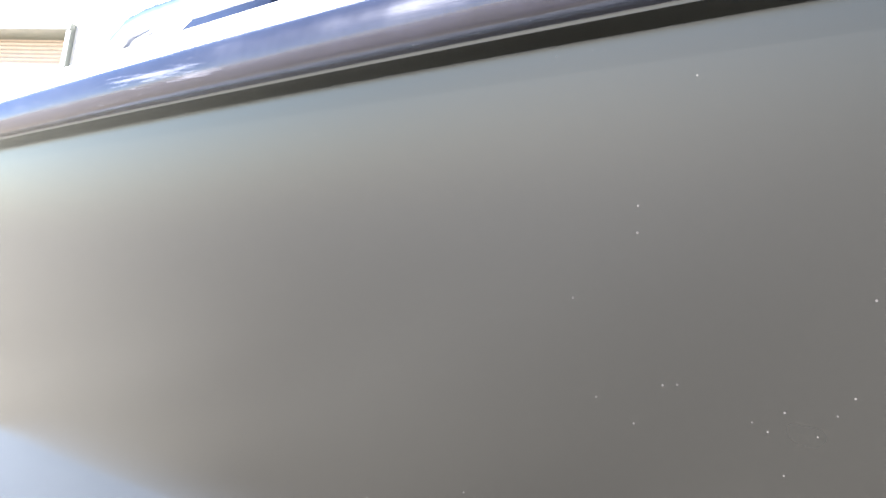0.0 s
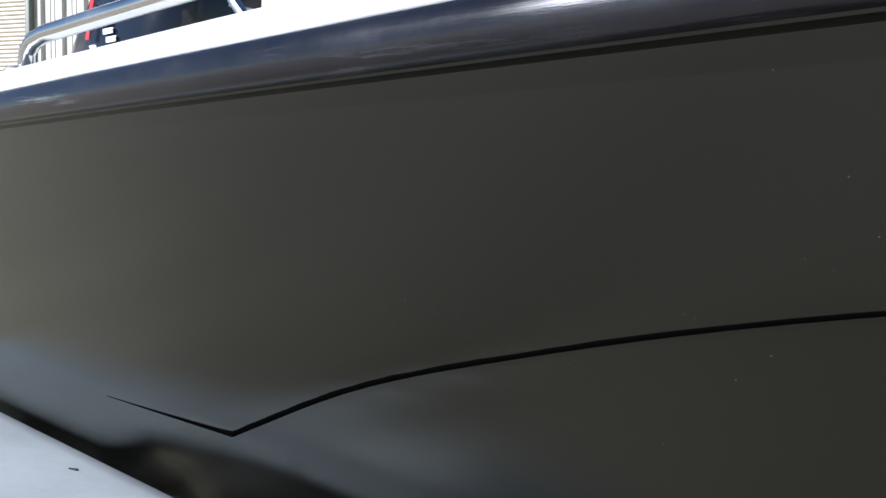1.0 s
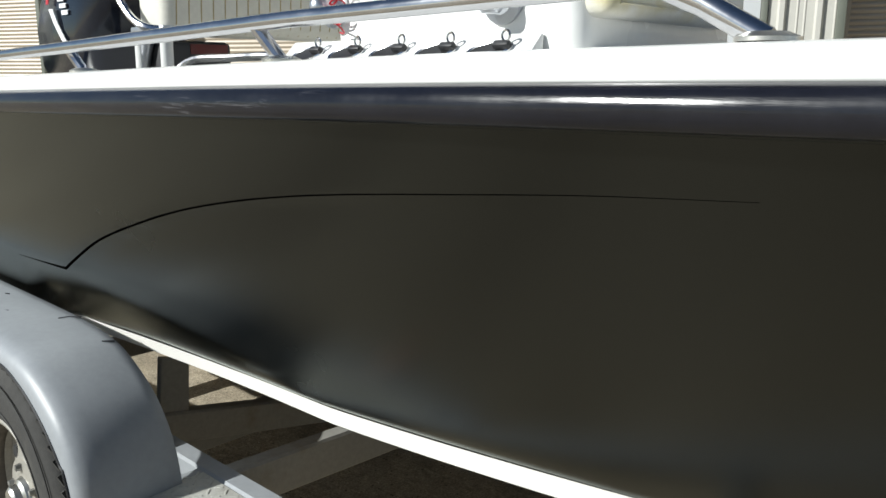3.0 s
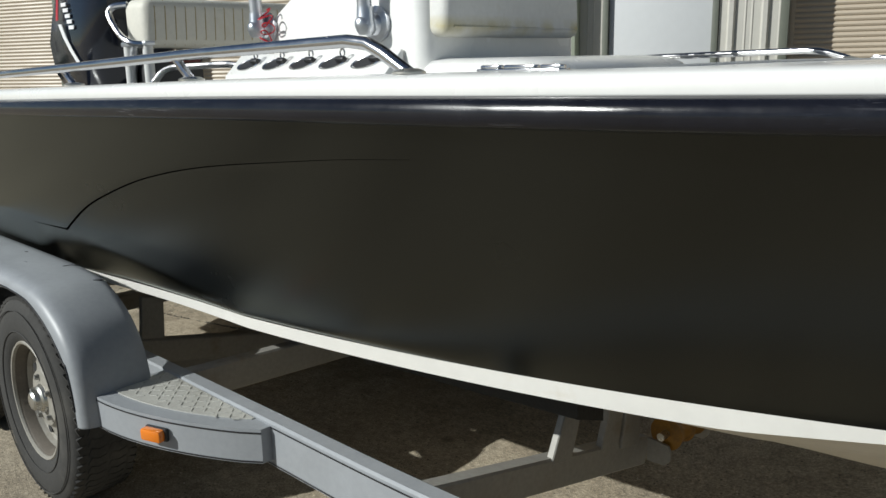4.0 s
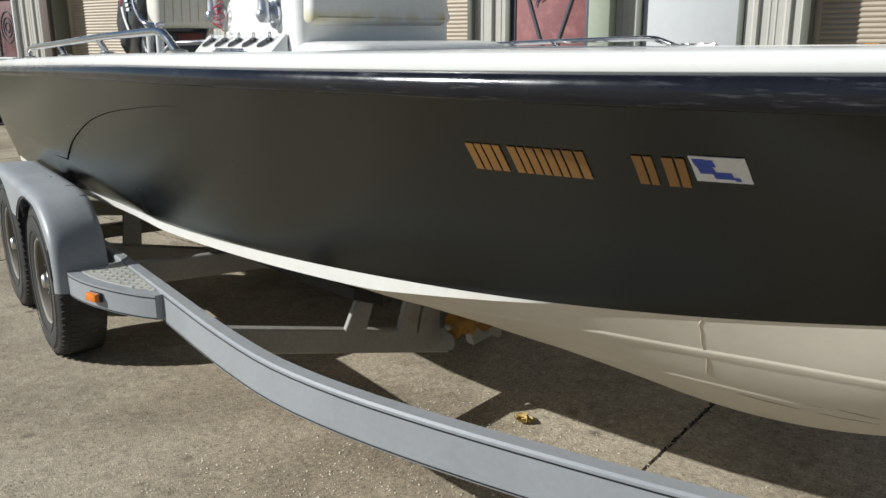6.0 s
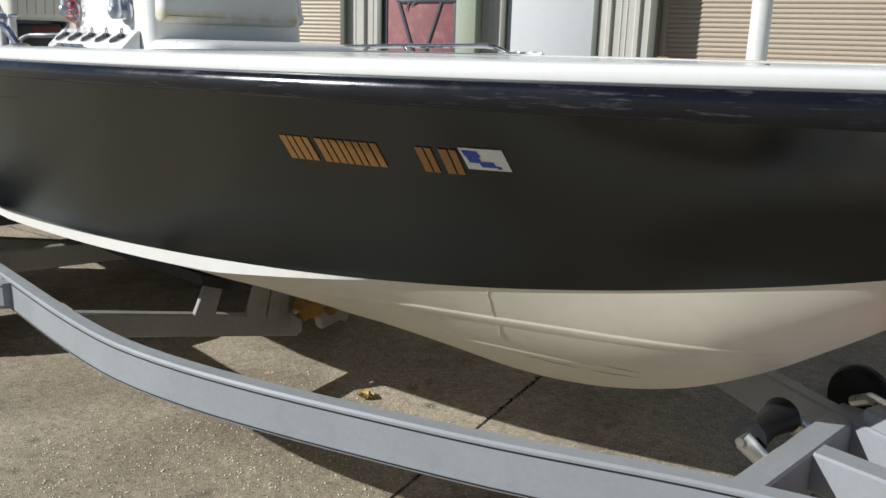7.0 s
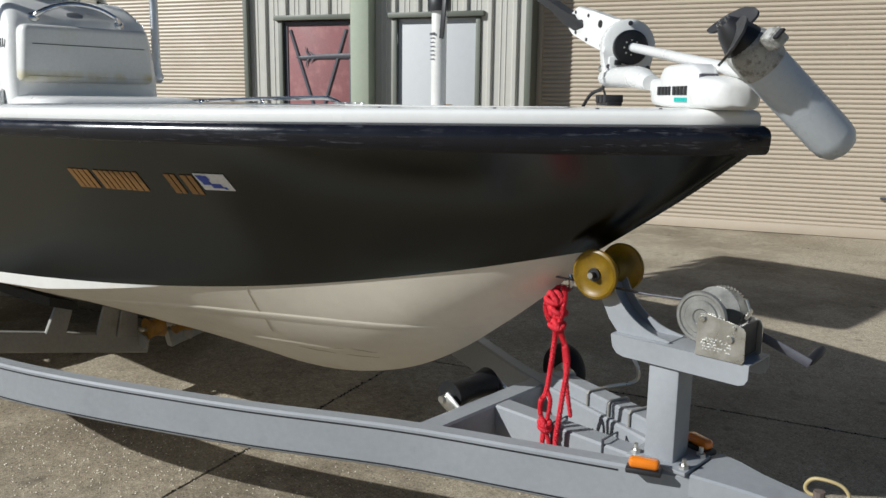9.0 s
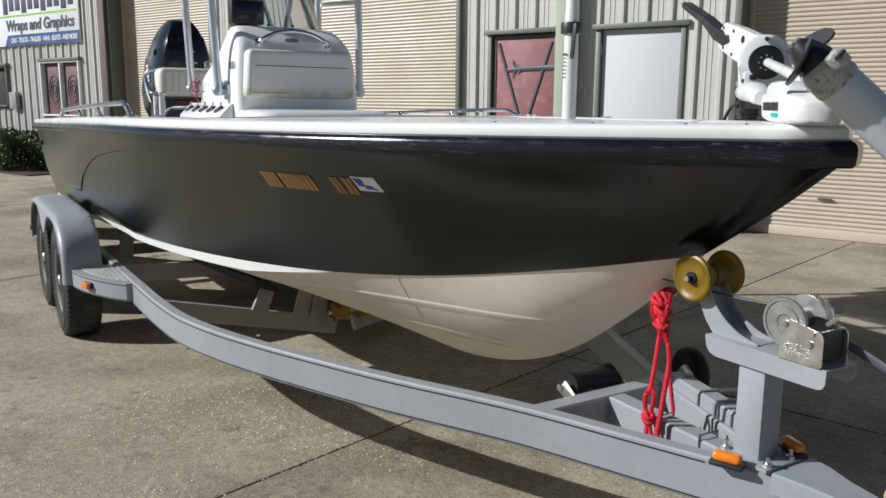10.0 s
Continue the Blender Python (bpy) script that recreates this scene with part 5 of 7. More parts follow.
def fender(side):
    """Tandem fender: crowned top sheet, rolled outer edge, scalloped skirt."""
    top = smooth_path([(x, 0, z) for x, z in FENDER_TOP], 6)
    yi, yo = 1.055, 1.268
    rows = []
    for i, p in enumerate(top):
        a, b = top[max(i - 1, 0)], top[min(i + 1, len(top) - 1)]
        t = (b - a).normalized()
        nn = Vector((-t.z, 0, t.x))
        row = [Vector((p.x, side * yi, p.z)) - nn * 0.004]
        for k in range(1, 9):
            y = yi + (yo - 0.035 - yi) * k / 8
            row.append(Vector((p.x, side * y, p.z)) + nn * (-0.004 + 0.006 * math.sin(math.pi * k / 9)))
        for k in range(1, 7):
            an = k / 6 * math.pi / 2
            row.append(Vector((p.x, side * (yo - 0.035 + 0.035 * math.sin(an)), p.z)) - nn * (0.035 * (1 - math.cos(an)) + 0.004))
        e = row[-1]
        zl = min(max(arch(e.x), 0.0), e.z - 0.006) if -3.02 < e.x < -1.2 and arch(e.x) > 0 else e.z - 0.006
        for k in (0.5, 1.0):
            row.append(Vector((e.x, side * (yo + 0.001 * k), e.z + (zl - e.z) * k)))
        rows.append(row)
    bm = bmesh.new()
    vv = sheet(bm, rows)
    inner = [[p - Vector((0, side * 0.004, 0.004)) for p in r] for r in rows]
    ww = sheet(bm, inner)
    for a, b in ((vv, ww),):
        n, m_ = len(a), len(a[0])
        for i in range(n - 1):
            bm.faces.new((a[i][0], b[i][0], b[i + 1][0], a[i + 1][0]))
            bm.faces.new((a[i][-1], a[i + 1][-1], b[i + 1][-1], b[i][-1]))
    f = part("fender", bm, M_TRAILER, trailer, "smooth grey tandem wheel fender with small paint cracks", 0.7)

    def skin(x, y):
        k = min(range(len(top)), key=lambda i: abs(top[i].x - x))
        return Vector((x, side * y, top[k].z + 0.0008))

    if side < 0:
        for pts in ([(-1.60, 1.058), (-1.625, 1.075), (-1.63, 1.10)], [(-1.42, 1.06), (-1.43, 1.085)], [(-1.78, 1.16), (-1.795, 1.165)], [(-1.95, 1.10), (-1.965, 1.105)]):
            bm = bmesh.new()
            sweep(bm, [skin(x, y) for x, y in pts], [0.0022] + [0.0012] * (len(pts) - 1), 5)
            part("paint_crack", bm, M_LINE, f, "dark hairline crack")
    bm = bmesh.new()
    sweep(bm, [r[-1] + Vector((0, side * 0.001, 0.004)) for r in rows[4:-3]], 0.0028, 6)
    part("edge_line", bm, M_LINE, f, "black edge line")
    bm = bmesh.new()
    box(bm, (-2.08, side * 1.04, 0.50), (0.5, 0.02, 0.14), 0.004)
    part("fender_bracket", bm, M_TRAILER, f)


fender(-1)
fender(1)


def wheel():
    """One road wheel at the origin, its axle along y, the outside at -y."""
    w = thing("wheel", "", "")
    R, rr = 0.355, 0.204
    bm = bmesh.new()
    prof = [(rr - 0.006, -0.085), (rr + 0.006, -0.098), (rr + 0.03, -0.106), (rr + 0.07, -0.109), (R - 0.028, -0.101), (R - 0.010, -0.088), (R - 0.003, -0.07),
            (R, -0.04), (R + 0.001, 0), (R, 0.04), (R - 0.003, 0.07), (R - 0.010, 0.088), (R - 0.028, 0.101), (rr + 0.07, 0.109), (rr + 0.006, 0.098), (rr - 0.006, 0.085)]
    lathe(bm, prof + [prof[0]], 64, (0, 0, 0), m=rot(-90), caps=False)
    tyre = part("tyre", bm, M_TYRE, w, "dusty black trailer tyre", 0.7)
    bm = bmesh.new()
    for i in range(64):
        a = i * 2 * math.pi / 64
        for y, sgn in ((-0.078, 1), (0.078, -1), (-0.046, -1), (0.046, 1), (-0.014, 1), (0.018, -1)):
            aa = a + (0.05 if abs(y) < 0.06 else 0)
            m = Matrix.Rotation(-aa, 4, "Y")
            c = m @ Vector((0, y, R - (0.003 if abs(y) < 0.06 else 0.0075)))
            box(bm, c, (0.027, 0.027, 0.009), 0, m @ rot(0, 0, 20 * sgn))
    part("tread_block", bm, M_TYRE, tyre)
    bm = bmesh.new()
    for r in (rr + 0.035, R - 0.045):
        sweep(bm, [(r * math.cos(a), -0.108, r * math.sin(a)) for a in (i * 2 * math.pi / 48 for i in range(48))], 0.002, 5, closed=True)
    part("sidewall_ridge", bm, M_TYRE, tyre)
    bm = bmesh.new()
    lathe(bm, [(rr, -0.092), (rr - 0.004, -0.096), (rr - 0.010, -0.095), (rr - 0.013, -0.088), (rr - 0.012, -0.084), (rr - 0.006, -0.084), (rr, -0.092)], 48, m=rot(-90), caps=False)
    rim = part("rim", bm, M_RIM, w, "silver painted steel rim")
    bm = bmesh.new()
    lathe(bm, [(rr - 0.011, -0.087), (rr - 0.018, -0.078), (rr - 0.022, -0.05), (rr - 0.034, -0.02), (rr - 0.036, 0.05), (rr - 0.02, 0.09), (rr, 0.095)], 48, m=rot(-90), caps=False)
    part("rim_barrel", bm, M_BARREL, rim, "brake-dust browned rim barrel")
    bm = bmesh.new()
    # dished disc with ten round hand holes and a raised hub seat
    rings = [(0.174, -0.052), (0.168, -0.036), (0.158, -0.032), (0.148, -0.036), (0.108, -0.046), (0.094, -0.062), (0.066, -0.066), (0.050, -0.066)]
    lathe(bm, rings + [(0.050, -0.050), (0.09, -0.038), (0.158, -0.020), (0.174, -0.030), (0.174, -0.052)], 48, m=rot(-90), caps=False)
    part("disc", bm, M_RIM, rim)
    for i in range(10):
        a = i * math.pi / 5 + 0.03
        bm = bmesh.new()
        lathe(bm, [(0.0, -0.002), (0.0165, -0.002), (0.0185, 0.004), (0.0, 0.004)], 18, (0.130 * math.cos(a), -0.0420, 0.130 * math.sin(a)), m=rot(-90))
        part("hand_hole", bm, M_INSIDE, rim, "dark round hand hole")
    for i in range(5):
        a = i * 2 * math.pi / 5 + 0.5
        bm = bmesh.new()
        lathe(bm, [(0.0, -0.016), (0.008, -0.014), (0.010, 0.0), (0.0, 0.0)], 6, (0.074 * math.cos(a), -0.064, 0.074 * math.sin(a)), m=rot(-90))
        part("wheel_nut", bm, M_REEL, rim)
    bm = bmesh.new()
    lathe(bm, [(0.0, -0.104), (0.026, -0.103), (0.033, -0.097), (0.036, -0.082), (0.045, -0.076), (0.049, -0.064), (0.0, -0.064)], 24, m=rot(-90))
    part("bearing_cap", bm, M_ZINC, rim, "bright bearing cap")
    return w


# the wheels are parts of the trailer: one is built, the rest share its meshes
first = wheel()
for x, side, turn in ((-2.57, -1, 37), (-1.665, 1, 12), (-2.57, 1, 61), (-1.665, -1, 0)):
    hold = first if (x, side) == (-1.665, -1) else copy_thing(first, Matrix.Identity(4))
    kids = list(hold.children)
    base = Matrix.Translation((x, side * 1.14, 0.270)) @ rot(0, 0, 0 if side < 0 else 180) @ Matrix.Rotation(radians(turn), 4, "Y")
    tyre = next(o for o in kids if o.name.startswith("tyre"))
    rim = next(o for o in kids if o.name.startswith("rim"))
    for o in (tyre, rim):
        o.parent = trailer
        o.matrix_basis = base
    bpy.data.objects.remove(hold)

# bunks with slanted brackets
for side in (-1, 1):
    bm = bmesh.new()
    rows = []
    for x in [-2.9 + 0.1 * i for i in range(30)]:
        p = bottom(min(S, key=lambda s: abs(low(s, 1).x - x)), 0.50)
        q = bottom(min(S, key=lambda s: abs(low(s, 1).x - x)), 0.36)
        a, b = Vector((x, side * abs(p.y), p.z - 0.026)), Vector((x, side * abs(q.y), q.z - 0.026))
        rows.append([a, b, b - Vector((0, 0, 0.04)), a - Vector((0, 0, 0.04))])
    vv = sheet(bm, rows, True)
    bm.faces.new(vv[0][::-1])
    bm.faces.new(vv[-1])
    part("bunk", bm, M_BUNK, trailer, "worn dark carpeted bunk board")
    # slanted bracket plates: foot and head, each from its outer to its inner edge
    for x, (fo, fi), (ho, hi), (zo, zi) in ((-0.085, (0.523, 0.436), (0.452, 0.384), (0.480, 0.458)), (-0.085, (0.300, 0.213), (0.256, 0.184), (0.415, 0.388)),
                                            (-0.078, (0.209, 0.112), (0.180, 0.104), (0.386, 0.350)), (-1.595, (0.885, 0.80), (0.87, 0.79), (0.56, 0.54)), (-2.7, (0.52, 0.44), (0.45, 0.385), (0.50, 0.48))):
        bm = bmesh.new()
        base = lambda y: (0.437 - 0.22 * (0.966 - y) if x > -2 else 0.36) - 0.012
        rows = [[Vector((x + o, side * fo, base(fo))), Vector((x + o, side * fi, base(fi))), Vector((x + o, side * hi, zi)), Vector((x + o, side * ho, zo))] for o in (-0.011, 0.011)]
        vv = sheet(bm, rows, True)
        bm.faces.new(vv[0])
        bm.faces.new(vv[-1][::-1])
        bmesh.ops.bevel(bm, geom=list(bm.edges), offset=0.003, segments=1, affect="EDGES")
        part("bunk_bracket", bm, M_TRAILER_DULL, trailer, "dusty slanted bunk bracket")


def roller(name, at, length, r, mat, parent, waist=0.75, axis_rot=None):
    bm = bmesh.new()
    n = 10
    prof = [(0.012, -length / 2)] + [(r * (waist + (1 - waist) * abs(2 * i / n - 1) ** 1.6), -length / 2 + length * i / n) for i in range(n + 1)] + [(0.012, length / 2)]
    lathe(bm, prof, 24, at, m=axis_rot or rot(-90))
    return part(name, bm, mat, parent)


# keel rollers: yellow amidships, black rubber on the front cross beam
for y in (-0.07, 0.07):
    roller("keel_roller", (0.015, y, 0.297), 0.075, 0.050, M_ROLLER, trailer, 0.8)
bm = bmesh.new()
rod(bm, (0.015, -0.14, 0.297), (0.015, 0.14, 0.297), 0.012, 10)
part("roller_shaft", bm, M_ZINC, trailer)
for y in (-0.115, 0.115):
    bm = bmesh.new()
    extrude(bm, [(-0.035, 0.205), (0.02, 0.205), (0.035, 0.22), (0.038, 0.25), (0.03, 0.268), (-0.035, 0.275)], 0.008, Matrix.Translation((0, y, 0)) @ rot(90))
    part("roller_bracket", bm, M_TRAILER_DULL, trailer)
roller("black_keel_roller", (1.89, -0.005, 0.475), 0.18, 0.047, M_RUBBER, trailer, 0.72)["label"] = "black rubber keel roller"
for y in (-0.118, 0.108):
    bm = bmesh.new()
    sweep(bm, [(1.89, y, 0.475), (1.95, y, 0.44)], [0.028, 0.024], 12, flat=0.3, up=(0, 1, 0))
    part("roller_bracket", bm, M_ZINC, trailer)
bm = bmesh.new()
rod(bm, (1.89, -0.135, 0.475), (1.89, 0.125, 0.475), 0.011, 10)
part("roller_shaft", bm, M_ZINC, trailer)


# ---- trailer: winch stand, bow rollers, jack ----
def lamp_on(parent, at, rz=0):
    m = rot(0, 0, rz)
    bm = bmesh.new()
    box(bm, Vector(at) + Vector((0, 0, 0.008)), (0.085, 0.038, 0.014), 0.004, m)
    part("lamp_base", bm, M_BLACK, parent)
    bm = bmesh.new()
    box(bm, Vector(at) + Vector((0, 0, 0.026)), (0.074, 0.030, 0.026), 0.010, m, 3)
    part("lamp_lens", bm, M_AMBER, parent, "amber marker lens")


lamp_on(trailer, (2.57, -0.142, top_z(2.56) - 0.001), 22)
lamp_on(trailer, (2.615, 0.060, top_z(2.6) + 0.006), -22)

stand = part("winch_post", (lambda b: (box(b, (2.568, -0.030, 0.605), (0.082, 0.082, 0.26), 0.008), b)[1])(bmesh.new()), M_TRAILER, trailer, "square grey winch post")
bm = bmesh.new()
box(bm, (2.575, -0.030, 0.484), (0.16, 0.14, 0.010), 0.002)
part("post_foot", bm, M_TRAILER, stand)
for dx, dy in ((-0.065, -0.058), (0.065, -0.058), (-0.065, 0.034), (0.065, 0.034)):
    bm = bmesh.new()
    lathe(bm, [(0.0, 0), (0.012, 0), (0.012, 0.009), (0.006, 0.010), (0.006, 0.024), (0.0, 0.025)], 6, (2.575 + dx, -0.018 + dy, 0.489))
    part("bolt", bm, M_ZINC, stand)
# channel on top of the post
bm = bmesh.new()
side_outline = [(2.428, 0.768), (2.432, 0.752), (2.444, 0.738), (2.462, 0.732), (2.758, 0.732), (2.772, 0.737), (2.779, 0.750), (2.780, 0.784), (2.426, 0.784)]
for y in (-0.085, 0.030):
    extrude(bm, side_outline, 0.005, Matrix.Translation((0, y + 0.005, 0)) @ rot(90))
box(bm, (2.602, -0.025, 0.7815), (0.356, 0.112, 0.005), 0.001)
part("winch_channel", bm, M_TRAILER, stand, "grey folded winch channel")
# curved bow stop
bm = bmesh.new()
edge_pts = smooth_path([(2.392, 0.957), (2.405, 0.918), (2.424, 0.880), (2.448, 0.849), (2.480, 0.822), (2.522, 0.801), (2.575, 0.789)], 4)
web = []
for k, p in enumerate(edge_pts):
    t = (edge_pts[min(k + 1, len(edge_pts) - 1)] - edge_pts[max(k - 1, 0)]).normalized()
    q = p - Vector((-t.y, t.x)) * 0.020
    web.append([Vector((q.x, -0.059, max(q.y, 0.7855))), Vector((q.x, 0.011, max(q.y, 0.7855)))])
sheet(bm, web + [[p + Vector((-0.003, 0, -0.003)) for p in r] for r in web[::-1]] + [web[0]])
for y in (-0.062, 0.009):
    extrude(bm, [(p.x, p.y) for p in edge_pts] + [(2.57, 0.7845), (2.432, 0.7845), (2.405, 0.815), (2.378, 0.865), (2.356, 0.915), (2.350, 0.945), (2.365, 0.957)], 0.005, Matrix.Translation((0, y + 0.005, 0)) @ rot(90))
part("bow_stop", bm, M_TRAILER, stand, "grey curved bow stop arm")
# bow rollers
for y, s in ((-0.062, -1), (0.012, 1)):
    bm = bmesh.new()
    prof = [(0.012, 0.034), (0.030, 0.034), (0.033, 0.028), (0.034, 0.008), (0.040, -0.006), (0.054, -0.016), (0.062, -0.020), (0.0645, -0.026), (0.063, -0.033), (0.057, -0.036), (0.050, -0.031), (0.032, -0.027), (0.022, -0.030), (0.012, -0.030)]
    lathe(bm, [(r, h) for r, h in prof], 36, (2.375, y, 0.929), m=rot(-90) if s < 0 else rot(90))
    r_ob = part("bow_roller", bm, M_YELLOW, trailer, "translucent amber bow roller")
    bm = bmesh.new()
    lathe(bm, [(0.0, -0.052), (0.009, -0.052), (0.009, -0.036), (0.017, -0.036), (0.017, -0.028), (0.0, -0.028)], 16, (2.375, y, 0.929), m=rot(-90) if s < 0 else rot(90))
    part("axle_end", bm, M_BLACK, r_ob)
bm = bmesh.new()
rod(bm, (2.375, -0.115, 0.929), (2.375, 0.065, 0.929), 0.008, 12)
part("roller_axle", bm, M_ZINC, trailer)

# hand winch
winch = thing("hand_winch", "zinc plated hand winch with toothed gear and crank", "winch", (2.604, -0.034, 0.784))
winch.scale = (0.84, 0.84, 0.84)
for y in (-0.066, 0.050):
    bm = bmesh.new()
    extrude(bm, [(0.058, 0.0), (0.190, 0.0), (0.196, 0.008), (0.194, 0.088), (0.188, 0.098), (0.176, 0.103), (0.085, 0.120), (0.066, 0.117), (0.057, 0.100), (0.062, 0.07)], 0.004, Matrix.Translation((0, y + 0.004, 0)) @ rot(90))
    pl = part("side_plate", bm, M_ZINC, winch, "zinc plated side plate")
    if y < 0:
        for u, v, r in ((0.075, 0.105, 0.010), (0.155, 0.062, 0.012), (0.165, 0.095, 0.006), (0.085, 0.045, 0.004)):
            bm = bmesh.new()
            lathe(bm, [(0.0, -0.008), (r * 0.8, -0.008), (r, -0.004), (r, 0.0), (0.0, 0.0)], 8, (u, y - 0.0, v), m=rot(-90))
            part("bolt_head", bm, M_ZINC, pl)
        bm = bmesh.new()
        rg = random.Random(8)
        for k in range(60):
            box(bm, (0.072 + rg.random() * 0.085, y - 0.0008, 0.022 + (k % 5) * 0.0075 + rg.uniform(-0.001, 0.001)), (rg.uniform(0.002, 0.0042), 0.0012, 0.0022))
        tagged(part("stamped_marks", bm, M_TM, pl, "pale stamped marks"), kind="stuff")
bm = bmesh.new()
lathe(bm, [(0.0, -0.058), (0.020, -0.058), (0.024, -0.061), (0.046, -0.061), (0.049, -0.057), (0.060, -0.057), (0.063, -0.061), (0.070, -0.061), (0.074, -0.056), (0.073, -0.052), (0.068, -0.051),
           (0.030, -0.050), (0.030, 0.036), (0.070, 0.038), (0.070, 0.042), (0.0, 0.042)], 40, (0.065, 0, 0.105), m=rot(-90))
part("reel", bm, M_REEL, winch, "zinc plated cable reel")
bm = bmesh.new()
n = 44
pts = []
for i in range(n * 2):
    a = i * math.pi / n
    r = 0.072 if i % 2 else 0.066
    pts.append((r * math.cos(a), r * math.sin(a)))
extrude(bm, pts, 0.008, Matrix.Translation((0.085, 0.048, 0.110)) @ rot(90))
part("gear", bm, M_ZINC, winch, "large toothed gear")
bm = bmesh.new()
box(bm, (0.175, -0.008, 0.055), (0.015, 0.11, 0.09), 0.003)
part("rear_housing", bm, M_BLACK, winch)
bm = bmesh.new()
sweep(bm, [(0.155, 0.055, 0.12), (0.17, 0.02, 0.125), (0.18, -0.03, 0.12)], 0.006, 8)
sweep(bm, [(0.165, 0.03, 0.12), (0.15, 0.03, 0.155)], 0.005, 8)
part("pawl", bm, M_ZINC, winch)
bm = bmesh.new()
sweep(bm, [(0.165, 0.072, 0.055), (0.24, 0.082, 0.025), (0.315, 0.09, -0.005)], 0.013, 8, flat=0.3, up=(0, 1, 0))
part("crank_arm", bm, M_IRON, winch, "bare steel crank arm")
bm = bmesh.new()
lathe(bm, [(0.0, 0), (0.010, 0.0), (0.013, 0.01), (0.014, 0.06), (0.010, 0.085), (0.0, 0.088)], 14, (0.31, 0.095, -0.003), m=rot(-75, 15))
part("crank_handle", bm, M_BLACK, winch, "black crank handle")
bm = bmesh.new()
sweep(bm, [(0.06, 0.0, 0.135), (-0.12, 0.0, 0.125), (-0.46, 0.0, 0.125)], 0.0035, 8)
part("winch_cable", bm, M_IRON, winch, "dark steel winch cable")

# swivel jack folded along the far side of the tongue
jack = part("jack_tube", (lambda b: (bar(b, (2.05, 0.235, 0.512), (2.50, 0.085, 0.518), 0.062, 0.095), b)[1])(bmesh.new()), M_TRAILER, trailer, "grey folded tongue jack")
bm = bmesh.new()
lathe(bm, [(0.0, -0.03), (0.06, -0.032), (0.082, -0.028), (0.092, -0.012), (0.092, 0.012), (0.082, 0.028), (0.06, 0.032), (0.0, 0.03)], 28, (1.965, 0.40, 0.455), m=rot(-90, 0, -18))
part("jack_wheel", bm, M_RUBBER, jack, "black plastic jack wheel")
bm = bmesh.new()
sweep(bm, [(1.965, 0.355, 0.46), (2.02, 0.31, 0.50), (2.10, 0.24, 0.51)], 0.016, 8)
part("jack_fork", bm, M_ZINC, jack)
for t in (0.42, 0.62, 0.80):
    c = Vector((2.05, 0.235, 0.512)).lerp(Vector((2.50, 0.085, 0.518)), t)
    nx = Vector((0.315, 0.95, 0)).normalized()
    bm = bmesh.new()
    sweep(bm, [c - nx * 0.037 + Vector((0, 0, -0.105)), c - nx * 0.037 + Vector((0, 0, -0.003)), c - nx * 0.03 + Vector((0, 0, 0.004)), c + nx * 0.03 + Vector((0, 0, 0.004)), c + nx * 0.037 + Vector((0, 0, -0.003)), c + nx * 0.037 + Vector((0, 0, -0.105))], 0.0042, 8)
    part("u_bolt", bm, M_TRAILER_DULL, jack, "grey steel U-bolt")
bm = bmesh.new()
sweep(bm, smooth_path([(2.22, 0.25, 0.50), (2.265, 0.34, 0.505), (2.275, 0.345, 0.54), (2.255, 0.345, 0.58)], 4), 0.006, 8)
part("jack_crank", bm, M_ZINC, jack, "bent steel jack crank")
for t in (0.35, 0.68):
    c = Vector((2.05 + 0.5 * t, 0.0, top_z(2.05 + 0.5 * t) - 0.004))
    bm = bmesh.new()
    sweep(bm, [c + Vector((0, -0.0365, -0.10)), c + Vector((0, -0.0365, 0.001)), c + Vector((0, 0.0365, 0.001)), c + Vector((0, 0.0365, -0.10))], 0.004, 6, flat=0.6)
    part("strap", bm, M_IRON, trailer, "thin dark steel strap")


# ---- red mooring rope hanging from the bow eye ----
def braided(bm, path, r, turns):
    """A laid rope: two strands wound round the path."""
    pts = smooth_path(path, 14)
    n = len(pts)
    for ph in (0, math.pi * 2 / 3, math.pi * 4 / 3):
        pp = []
        for i, p in enumerate(pts):
            t = (pts[min(i + 1, n - 1)] - pts[max(i - 1, 0)]).normalized()
            u = t.orthogonal().normalized() if abs(t.z) < 0.9 else Vector((1, 0, 0))
            v = t.cross(u).normalized()
            u = v.cross(t).normalized()
            a = ph + turns * 2 * math.pi * i / n
            pp.append(p + (u * math.cos(a) + v * math.sin(a)) * r * 0.40)
        sweep(bm, pp, r * 0.68, 6)


